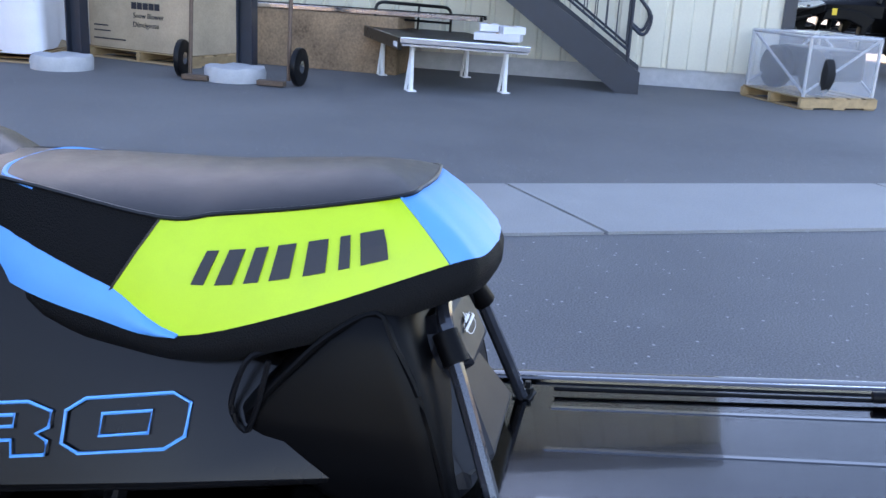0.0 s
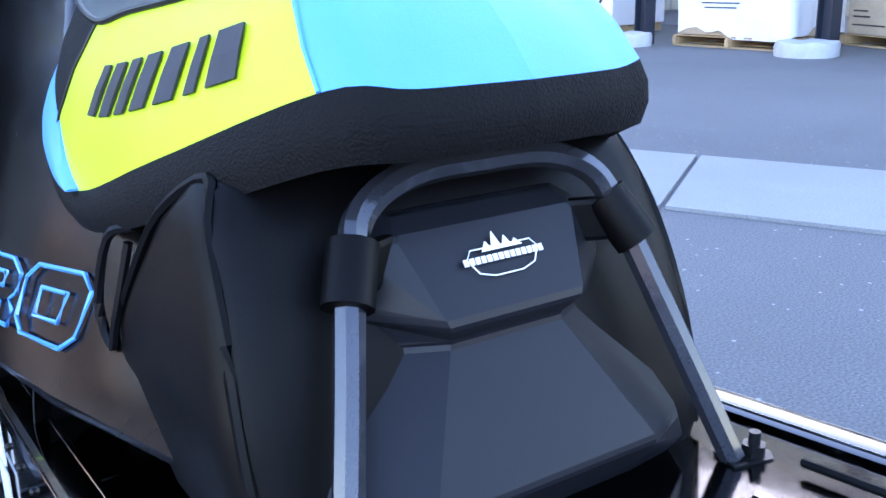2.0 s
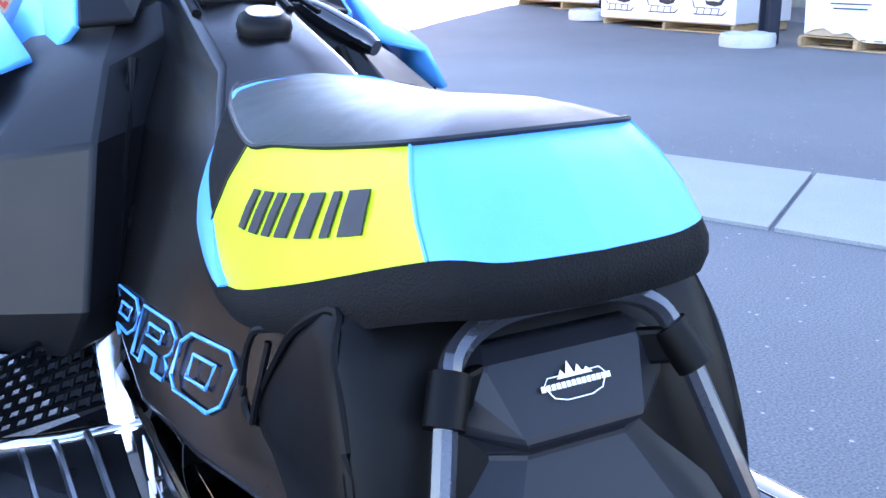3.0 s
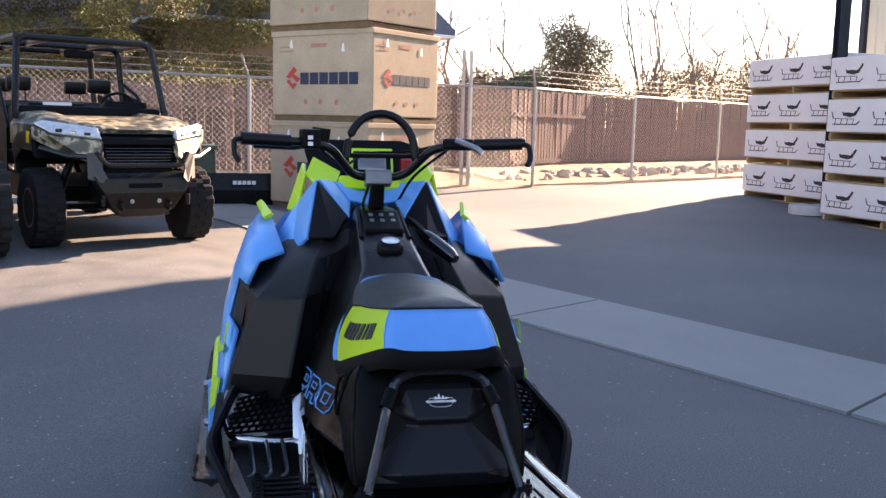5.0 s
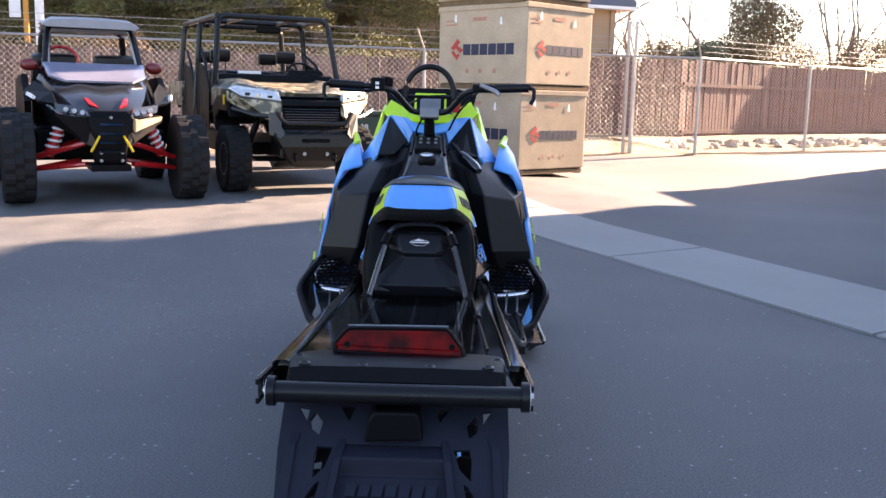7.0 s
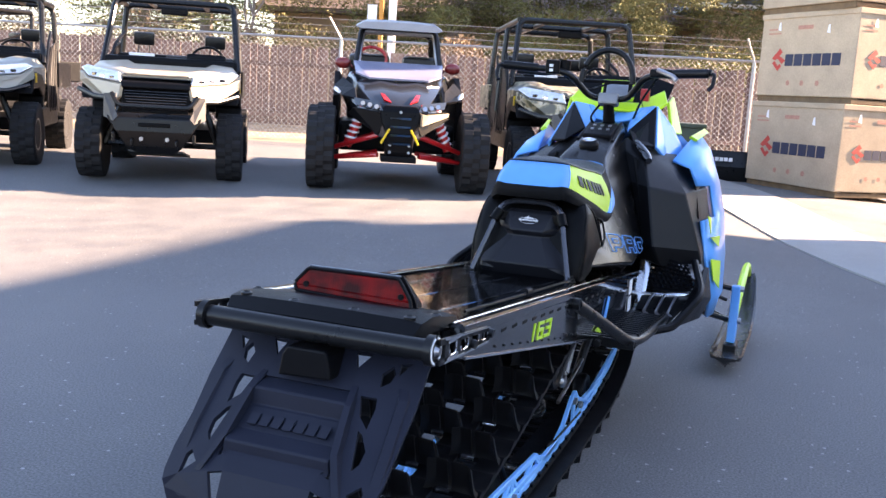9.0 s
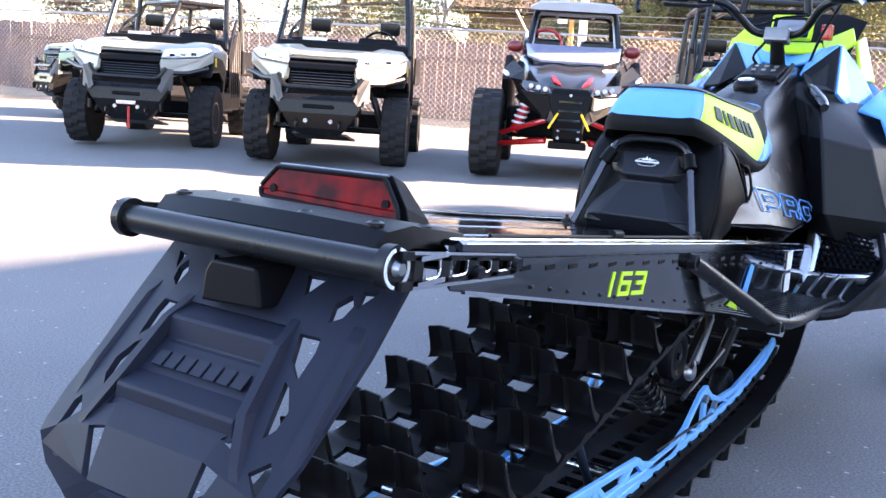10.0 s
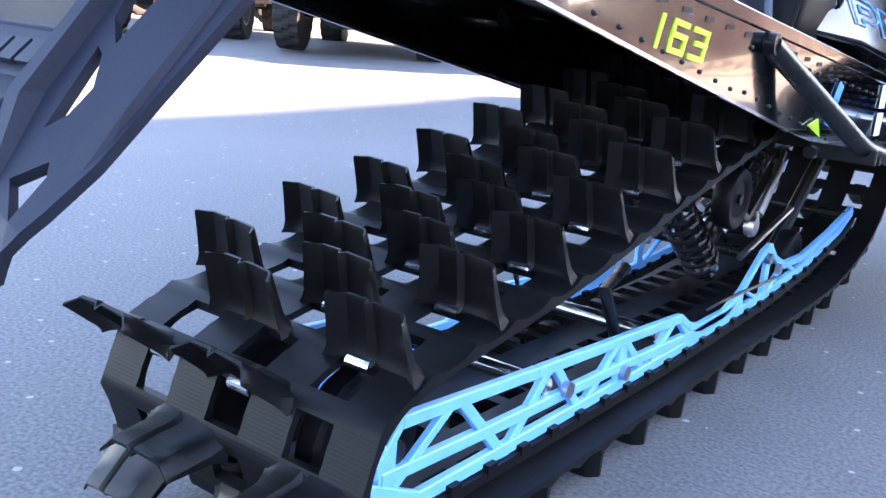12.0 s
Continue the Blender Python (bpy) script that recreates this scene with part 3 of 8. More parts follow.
def plywood_box():
    root = thing("plywood_bin", "open stained plywood bin with pipes laid across it", "bin", on_ground(10.25, 4.6, -4))
    ply = stuff("stained_plywood", (0.25, 0.165, 0.1), 0.85, 0, 0.6, 2.2, 40, 0.2)
    for c, s in (((-0.35, 0, 0.33), (0.03, 1.9, 0.66)), ((0.35, 0, 0.33), (0.03, 1.9, 0.66)), ((0, 0.94, 0.33), (0.67, 0.03, 0.66)), ((0, -0.94, 0.33), (0.67, 0.03, 0.66))):
        part("panel", box(bmesh.new(), c, s, None, 0.004, 1), ply, root)
    for k, (x, z) in enumerate(((-0.3, 0.7), (-0.1, 0.69), (0.1, 0.7))):
        bm = bmesh.new()
        box(bm, (x, -0.4, z), (0.07, 3.0, 0.05), None, 0.004, 1)
        p = thing("steel_channel", "long steel channel resting across a plywood bin", "channel", on_ground(10.25, 4.6, -4), "channels on the bin")
        part("channel_bar", bm, CHROME if k == 0 else BLACK_METAL, p)


plywood_box()


def staircase():
    root = thing("staircase", "dark steel outside staircase with tube handrails", "staircase", None, "", "structure")
    x0, x1 = 9.75, 10.7
    y_foot, rise, run, n = 1.0, 0.18, 0.25, 18
    for x in (x0, x1):
        bm = bmesh.new()
        pts = [(y_foot - 0.12, 0.0), (y_foot + 0.12, 0.0), (y_foot + n * run + 0.2, n * rise + 0.0), (y_foot + n * run + 0.2, n * rise + 0.32), (y_foot - 0.12, 0.24)]
        prism(bm, pts, x - 0.02, x + 0.02, "x")
        part("stringer", bm, DARK_STEEL, root)
    tread = None
    for k in range(n):
        bm = bmesh.new()
        if tread is None:
            box(bm, (0, 0, 0), (x1 - x0 - 0.06, 0.27, 0.03))
            ob = part("tread", bm, DARK_STEEL, root)
            tread = ob.data
        else:
            bm.free()
            ob = part("tread", tread, DARK_STEEL, root)
        ob.location = ((x0 + x1) / 2, y_foot + run * (k + 0.6), rise * (k + 1))
    slope = rise / run
    for x in (x0, x1):
        bm = bmesh.new()
        def at(y, h):
            return (x, y, (y - y_foot) * slope + h)
        tube(bm, rounded([at(y_foot + n * run, 1.1), at(y_foot + 0.05, 1.1), (x, y_foot - 0.2, 0.85), (x, y_foot - 0.12, 0.62), at(y_foot + 0.02, 0.72)], 0.1), 0.02, 8)
        tube(bm, [at(y_foot + n * run, 0.45), at(y_foot + 0.05, 0.45)], 0.015, 8)
        for k in range(0, n + 1, 4):
            y = y_foot + k * run + 0.03
            tube(bm, [at(y, 0.0), at(y, 1.1)], 0.018, 8)
        for k in range(n * 2):
            y = y_foot + (k + 0.5) * run / 2
            tube(bm, [at(y, 0.45), at(y, 1.1)], 0.007, 5)
        part("handrail", bm, DARK_STEEL, root, "", True)


staircase()


def film_crate():
    m = on_ground(10.2, -1.0, -62)
    pallet(1.0, 1.1, m)
    root = thing("wrapped_machine", "machine in a steel frame under clear plastic film on a pallet", "crate", m @ pose(0, 0, 0.132))
    bm = bmesh.new()
    lx, ly, h = 0.9, 1.0, 0.62
    for x in (-1, 1):
        for y in (-1, 1):
            tube(bm, [(x * lx / 2, y * ly / 2, 0), (x * lx / 2, y * ly / 2, h)], 0.018, 6)
        tube(bm, [(x * lx / 2, -ly / 2, h), (x * lx / 2, ly / 2, h)], 0.018, 6)
        tube(bm, [(x * lx / 2, -ly / 2, 0.03), (x * lx / 2, ly / 2, h)], 0.014, 6)
    for y in (-1, 1):
        tube(bm, [(-lx / 2, y * ly / 2, h), (lx / 2, y * ly / 2, h)], 0.018, 6)
        tube(bm, [(-lx / 2, y * ly / 2, 0.03), (lx / 2, y * ly / 2, h)], 0.014, 6)
    part("frame", bm, GALV, root, "", True)
    for y in (-0.35, 0.35):
        w = part("wheel", lathe([(0.05, -0.07), (0.19, -0.08), (0.24, -0.05), (0.24, 0.05), (0.19, 0.08), (0.05, 0.07)], 20), TYRE, root, "", 40)
        w.matrix_local = pose(-0.2, y, 0.24, 0, 90, 0)
    part("machine_body", box(bmesh.new(), (0.1, 0, 0.32), (0.5, 0.9, 0.34), None, 0.06), BLACK_PLASTIC, root)
    film, n, l, p = nodes_of("clear_film")
    p.inputs["Base Color"].default_value = (0.86, 0.87, 0.92, 1)
    p.inputs["Roughness"].default_value = 0.12
    p.inputs["Alpha"].default_value = 0.26
    bm = box(bmesh.new(), (0, 0, h / 2 + 0.01), (lx + 0.05, ly + 0.05, h + 0.04), None, 0.03)
    part("film", bm, film, root, "clear plastic film")


film_crate()


# ---- chain-link fence, wooden fence behind it, bank with stones ----
FENCE = [(-30.0, 7.6), (-21.0, 10.2), (-14.2, 12.05), (-7.36, 13.9), (-0.41, 15.85), (3.5, 16.4), (4.77, 16.5), (7.78, 19.0), (10.86, 21.05), (13.9, 23.1), (17.0, 25.2), (20, 27.2), (26, 31)]


def chain_fence():
    root = thing("chain_link_fence", "galvanised chain-link fence with barbed wire on leaning arms", "fence")
    z0, h = 0.18, 1.86
    mesh = bmesh.new()
    for (ax, ay), (bx, by) in zip(FENCE, FENCE[1:]):
        a, b = Vector((ax, ay, 0)), Vector((bx, by, 0))
        run, length = (b - a).normalized(), (b - a).length
        out = Vector((-run.y, run.x, 0))
        part("top_rail", tube(bmesh.new(), [a + Vector((0, 0, z0 + h)), b + Vector((0, 0, z0 + h))], 0.022, 6), GALV, root, "", True)
        for k, hh in enumerate((0.11, 0.22, 0.33)):
            off = out * -0.08 * (k + 1) * 0.8
            part("barbed_wire", tube(bmesh.new(), [a + off + Vector((0, 0, z0 + h + hh)), b + off + Vector((0, 0, z0 + h + hh))], 0.004, 4), GALV, root)
        if max(a.x, b.x) < -22 or min(a.x, b.x) > 16:
            continue
        step, w = 0.07, 0.002
        rise = h - 0.06
        k = -rise
        while k < length:
            for sgn in (1, -1):
                s0 = k
                t0, t1 = max(0, -s0) / rise, min(1, (length - s0) / rise)
                if t1 <= t0:
                    continue
                u0, u1 = s0 + t0 * rise, s0 + t1 * rise
                q0, q1 = (t0, t1) if sgn > 0 else (1 - t0, 1 - t1)
                p0 = a + run * u0 + Vector((0, 0, z0 + 0.04 + q0 * rise))
                p1 = a + run * u1 + Vector((0, 0, z0 + 0.04 + q1 * rise))
                side = (p1 - p0).normalized().cross(out) * w
                v = [mesh.verts.new(p) for p in (p0 - side + out * 0.002, p0 + side + out * 0.002, p1 + side + out * 0.002, p1 - side + out * 0.002, p0 - out * 0.002, p1 - out * 0.002)]
                mesh.faces.new((v[0], v[1], v[2], v[3]))
                mesh.faces.new((v[1], v[4], v[5], v[2]))
                mesh.faces.new((v[4], v[0], v[3], v[5]))
            k += step * 1.414
    tagged(part("wire_mesh", mesh, GALV, root, "diamond wire mesh"), "", "", "", "stuff")
    bm = bmesh.new()
    tube(bm, [(0, 0, 0), (0, 0, h + 0.02)], 0.032, 8)
    post_mesh, arm_mesh = None, None
    for (x, y) in FENCE:
        if post_mesh is None:
            ob = part("post", bm, GALV, root, "", True)
            post_mesh = ob.data
            arm = bmesh.new()
            tube(arm, [(0, 0, h), (-0.13, -0.22, h + 0.36)], 0.018, 6)
            ao = part("barb_arm", arm, GALV, ob)
            arm_mesh = ao.data
        else:
            ob = part("post", post_mesh, GALV, root)
            part("barb_arm", arm_mesh, GALV, ob)
        ob.location = (x, y, z0)
    for dx in (0.0, 0.14):
        ob = part("gate_post", tube(bmesh.new(), [(0, 0, 0), (0, 0, 2.5)], 0.035, 8), GALV, root, "", True)
        ob.location = (3.5 + dx - 0.1, 16.5, z0)


chain_fence()


def wooden_fence():
    root = thing("wooden_fence", "weathered brown board fence behind the chain-link", "fence")
    line = [(-30.0, 10.6), (-21.0, 13.0), (-14.2, 14.8), (-7.4, 16.6), (-0.4, 18.5), (5.2, 19.6), (8.0, 22.3), (11.0, 24.3), (17.0, 28.6), (26, 34)]
    board = bmesh.new()
    box(board, (0, 0, 0.86), (0.128, 0.022, 1.72), None, 0.004, 1)
    board_mesh, joined, count = None, bmesh.new(), 0
    for (ax, ay), (bx, by) in zip(line, line[1:]):
        a, b = Vector((ax, ay, 0)), Vector((bx, by, 0))
        run, length = (b - a).normalized(), (b - a).length
        turn = math.degrees(math.atan2(run.y, run.x))
        k = 0
        while k * 0.14 < length:
            p = a + run * (k * 0.14)
            lean = random.uniform(-0.6, 0.6)
            z = 0.42 if p.x > 3 else 0.26
            m = pose(p.x, p.y, z + random.uniform(-0.03, 0.02), lean, random.uniform(-0.8, 0.8), turn)
            if -9 < p.x < 9.5 and count < 300 and k % 1 == 0:
                if board_mesh is None:
                    ob = part("board", board, FENCE_WOOD, root)
                    board_mesh = ob.data
                else:
                    ob = part("board", board_mesh, FENCE_WOOD, root)
                ob.matrix_local = m
                count += 1
            else:
                box(joined, m @ Vector((0, 0, 0.86)), (0.128, 0.022, 1.72), m.to_3x3())
            k += 1
        for z in (0.55, 1.6):
            rails = bmesh.new()
            box(rails, (a + b) / 2 + Vector((0, 0, z)) - Vector((run.y, -run.x, 0)) * -0.035, (length, 0.04, 0.085), Matrix.Rotation(math.radians(turn), 3, "Z"))
            part("rail", rails, FENCE_WOOD, root)
    tagged(part("fence_boarding", joined, FENCE_WOOD, root), "", "", "", "stuff")


wooden_fence()


def bank():
    bm = bmesh.new()
    line = FENCE
    rows = []
    for i, (x, y) in enumerate(line):
        j = min(i, len(line) - 2)
        run = (Vector(line[j + 1]) - Vector(line[j])).normalized()
        out = Vector((-run.y, run.x))
        rows.append([(Vector((x, y)) + out * o, z) for o, z in ((-1.1 if x < 1 else -0.25, 0.004), (0.0, 0.03), (0.8, 0.12), (2.2, 0.26), (5.0, 0.3), (16, 0.3))])
    pts = []
    for i in range(len(rows) - 1):
        for k in range(8):
            t = k / 8
            pts.append([(lerp(p, q, t), lerp(zp, zq, t)) for (p, zp), (q, zq) in zip(rows[i], rows[i + 1])])
    vs = [[bm.verts.new((p.x, p.y, 0.196 + z * (1.0 if p.x > 2 else 0.6) + (0.03 * noise.noise((p.x * 1.7, p.y * 1.7, 0)) if z > 0.01 else 0))) for p, z in ring] for ring in pts]
    for u, v in zip(vs, vs[1:]):
        for j in range(len(u) - 1):
            bm.faces.new((u[j], u[j + 1], v[j + 1], v[j]))
    ob = part("bank", bm, DRY, None, "low bank of dry leaves and soil under the fence", True)
    tagged(ob, "", "ground", "", "structure")
    # pale stones on the right-hand stretch
    shapes = []
    for k in range(5):
        sb = bmesh.new()
        bmesh.ops.create_icosphere(sb, subdivisions=1, radius=1)
        for v in sb.verts:
            v.co *= random.uniform(0.7, 1.2)
            v.co.z *= 0.7
        shapes.append(sb)
    root = thing("stone_edging", "row of pale broken stones along the bank", "stones")
    meshes = []
    for k in range(230):
        t = random.random()
        i = random.choice((6, 7, 7, 8, 8, 9))
        a, b = Vector(FENCE[i]), Vector(FENCE[i + 1])
        run = (b - a).normalized()
        out = Vector((-run.y, run.x))
        p = a.lerp(b, t) + out * random.uniform(0.4, 2.0)
        s = random.uniform(0.04, 0.15)
        if len(meshes) < 5:
            ob = part("stone", shapes[len(meshes)], STONE, root)
            meshes.append(ob.data)
        else:
            ob = part("stone", random.choice(meshes), STONE, root)
        ob.matrix_local = Matrix.LocRotScale((p.x, p.y, 0.28 + s * 0.3), Euler((random.random() * 3, random.random() * 3, random.random() * 6)), (s, s * 1.2, s))


bank()


def shipping_stack():
    long_axis = Vector((-0.66, 0.75, 0))
    turn = math.degrees(math.atan2(long_axis.y, long_axis.x))
    cx, cy = 0.94, 12.1
    z = ground_z(cx, cy)
    for k in range(4):
        dx, dr = (0.0, 0.05, -0.02, 0.03)[k], (0, 1.2, -0.8, 1.5)[k]
        m = pose(cx + dx * 0.6, cy + dx * 0.4, z + k * 1.14, 0, 0, turn + dr)
        root = thing("machine_crate", "large tan cardboard machine crate with red and navy prints", "crate", m, "stacked crates by the fence")
        lx, ly, h = 1.72, 1.32, 1.05
        # local x: the long side; its printed faces look to -x... the long face is at +y side of the turn below
        part("carton_body", box(bmesh.new(), (0, 0, 0.08 + h / 2), (lx, ly, h), None, 0.015), CARD, root)
        lid = bmesh.new()
        box(lid, (0, 0, 0.08 + h - 0.02), (lx + 0.03, ly + 0.03, 0.07), None, 0.01)
        part("lid", lid, CARD, root, "shallow cardboard lid with a torn edge")
        skid = bmesh.new()
        for y in (-ly / 2 + 0.08, 0, ly / 2 - 0.08):
            box(skid, (0, y, 0.04), (lx - 0.04, 0.09, 0.078))
        for x in (-lx / 2 + 0.06, lx / 2 - 0.06):
            box(skid, (x, 0, 0.04), (0.1, ly - 0.06, 0.05))
        part("skid", skid, CARD_DARK, root, "dark wooden skid")
        # long face: towards +y of the box; short face: towards -x
        for f, w, big in ((face((0, ly / 2 + 0.002, 0.08 + h / 2), (-1, 0, 0), (0, 0, 1)), lx, 1.0), (face((-lx / 2 - 0.002, 0, 0.08 + h / 2), (0, -1, 0), (0, 0, 1)), ly, 0.8)):
            hh = 0.15 * big
            for q in range(6):
                part("maker_mark", blocks(bmesh.new(), f @ pose(0.08 * w + (q - 2.5) * 0.097 * w, -0.06 * h, 0), [0.085 * w], hh, 0, 0.0), BLUE_INK, root, "plain navy block of a maker's mark" if q == 0 else "")
            s = 0.13 * big
            m2 = f @ pose(-0.28 * w, -0.05 * h, 0)
            for pts in ([(-1, 0.1), (0.1, 1.1), (0.5, 0.7), (0.1, 0.35), (1, -0.1), (0.55, -0.45), (-0.2, 0.1), (-0.5, -0.1)], [(-0.9, -0.35), (0, -1.15), (0.5, -0.65), (0.2, -0.45), (-0.05, -0.65), (-0.55, -0.15)]):
                ring = [m2 @ Vector((a * s, b * s, 0)) for a, b in pts]
                part("red_mark", loft(bmesh.new(), [ring, [p + m2.to_3x3() @ Vector((0, 0, 0.003)) for p in ring]]), RED_INK, root)
            for a, b, r in ((-0.15, -0.34, 0.035), (0.0, -0.34, 0.035), (0.16, -0.34, 0.035)):
                bm = bmesh.new()
                bmesh.ops.create_circle(bm, cap_ends=True, segments=12, radius=r * big, matrix=f @ pose(a * w, b * h, 0.002))
                part("red_symbol", bm, FADED_INK, root)
            for a, b, ww, h2 in ((-0.36, 0.32, 0.12, 0.02), (-0.35, 0.27, 0.14, 0.02), (-0.02, 0.33, 0.16, 0.05)):
                ring = [f @ Vector((a * w + u * ww * w / 2, b * h + v * h2 / 2, 0.002)) for u, v in ((-1, -1), (1, -1), (1, 1), (-1, 1))]
                bm = bmesh.new()
                bm.faces.new([bm.verts.new(p) for p in ring])
                part("red_print", bm, FADED_INK, root)
            for a, b in ((-0.3, 0.36), (0.22, 0.3)):
                ring = [f @ Vector((a * w + u * 0.03, b * h + v * 0.05, 0.004)) for u, v in ((-1, -1), (1, -1.2), (0.5, 1), (-0.4, 0.8))]
                bm = bmesh.new()
                bm.faces.new([bm.verts.new(p) for p in ring])
                part("white_tag", bm, WHITE_INK, root, "torn white tag")


shipping_stack()


def utility_box():
    root = thing("utility_cabinet", "dark green utility cabinet with white lettering", "cabinet", on_ground(-1.5, 14.0, 8))
    part("cabinet_body", box(bmesh.new(), (0, 0, 0.35), (1.15, 0.8, 0.7), None, 0.03), GREEN_BOX, root)
    part("lid", box(bmesh.new(), (0, -0.02, 0.72), (1.2, 0.86, 0.06), None, 0.015), GREEN_BOX, root)
    f = face((0.05, -0.402, 0.4), (1, 0, 0), (0, 0, 1))
    letters(root, "lettering", "CC 28", 0.13, f @ pose(0, 0.09, 0), WHITE_INK)
    letters(root, "lettering", "50 C", 0.13, f @ pose(0, -0.08, 0), WHITE_INK)
    plow = thing("loader_bucket", "black steel bucket resting on the asphalt", "bucket", on_ground(-0.5, 12.6, 8))
    bm = bmesh.new()
    prof = [(-0.2, 0.0), (0.2, 0.0), (0.24, 0.05), (0.05, 0.08), (-0.1, 0.2), (-0.06, 0.4), (-0.14, 0.42), (-0.24, 0.2)]
    prism(bm, prof, -0.75, 0.75, "x")
    part("bucket_shell", bm, BLACK_METAL, plow)
    for s in (-1, 1):
        part("side_plate", prism(bmesh.new(), [(-0.24, 0), (0.24, 0), (0.2, 0.12), (-0.02, 0.42), (-0.24, 0.42)], s * 0.75 - 0.01, s * 0.75 + 0.01), BLACK_METAL, plow)
    for q in range(5):
        part("print_block", blocks(bmesh.new(), face((0, -0.245, 0.3), (1, 0, 0), (0, 0, 1)) @ pose((q - 2) * 0.062, 0, 0), [0.05], 0.05, 0), WHITE_INK, plow)


utility_box()


# ---- the snowmobile: its nose towards +y, its tail bar over y = 0 ----
SLED = thing("snowmobile", "blue, lime and black mountain snowmobile with a deep-lugged track", "snowmobile")


def catmull(points, steps):
    """A smooth line through points."""
    ps = [Vector(p) for p in points]
    ps = [2 * ps[0] - ps[1]] + ps + [2 * ps[-1] - ps[-2]]
    out = []
    for i in range(1, len(ps) - 2):
        for k in range(steps):
            t = k / steps
            a, b, c, d = ps[i - 1:i + 3]
            out.append(0.5 * ((2 * b) + (c - a) * t + (2 * a - 5 * b + 4 * c - d) * t * t + (3 * b - a - 3 * c + d) * t ** 3))
    return out + [ps[-2]]


def mirrored(points):
    return [Vector((-p[0], p[1], p[2])) for p in points]


def both(name, make, material, parent, label="", smooth=False):
    """A part on the right, and its mirror image on the left. make(side) gives a bmesh."""
    return [part(name, make(s), material, parent, label, smooth) for s in (1, -1)]


# -- track: a belt with windows, lugs and clips --
def track_line():
    pts = [(0.30, 0.066), (1.0, 0.064), (1.72, 0.066), (2.0, 0.09), (2.22, 0.16), (2.36, 0.30), (2.40, 0.42), (2.33, 0.54), (2.2, 0.60), (2.0, 0.605), (1.5, 0.53), (0.98, 0.424), (0.6, 0.334), (0.30, 0.282), (0.215, 0.25), (0.184, 0.18), (0.215, 0.10)]
    closed = [Vector((0, *p)) for p in pts]
    k = len(closed)
    dense = []
    for i in range(k):
        a, b, c, d = (closed[(i + o) % k] for o in (-1, 0, 1, 2))
        for j in range(24):
            t = j / 24
            dense.append(0.5 * ((2 * b) + (c - a) * t + (2 * a - 5 * b + 4 * c - d) * t * t + (3 * b - a - 3 * c + d) * t ** 3))
    total = [0.0]
    for p, q in zip(dense, dense[1:] + dense[:1]):
        total.append(total[-1] + (q - p).length)
    def at(s):
        s %= total[-1]
        lo, hi = 0, len(dense)
        while hi - lo > 1:
            mid = (lo + hi) // 2
            lo, hi = (mid, hi) if total[mid] <= s else (lo, mid)
        p, q = dense[lo], dense[(lo + 1) % len(dense)]
        return p.lerp(q, (s - total[lo]) / max(1e-9, total[lo + 1] - total[lo]))
    return at, total[-1]


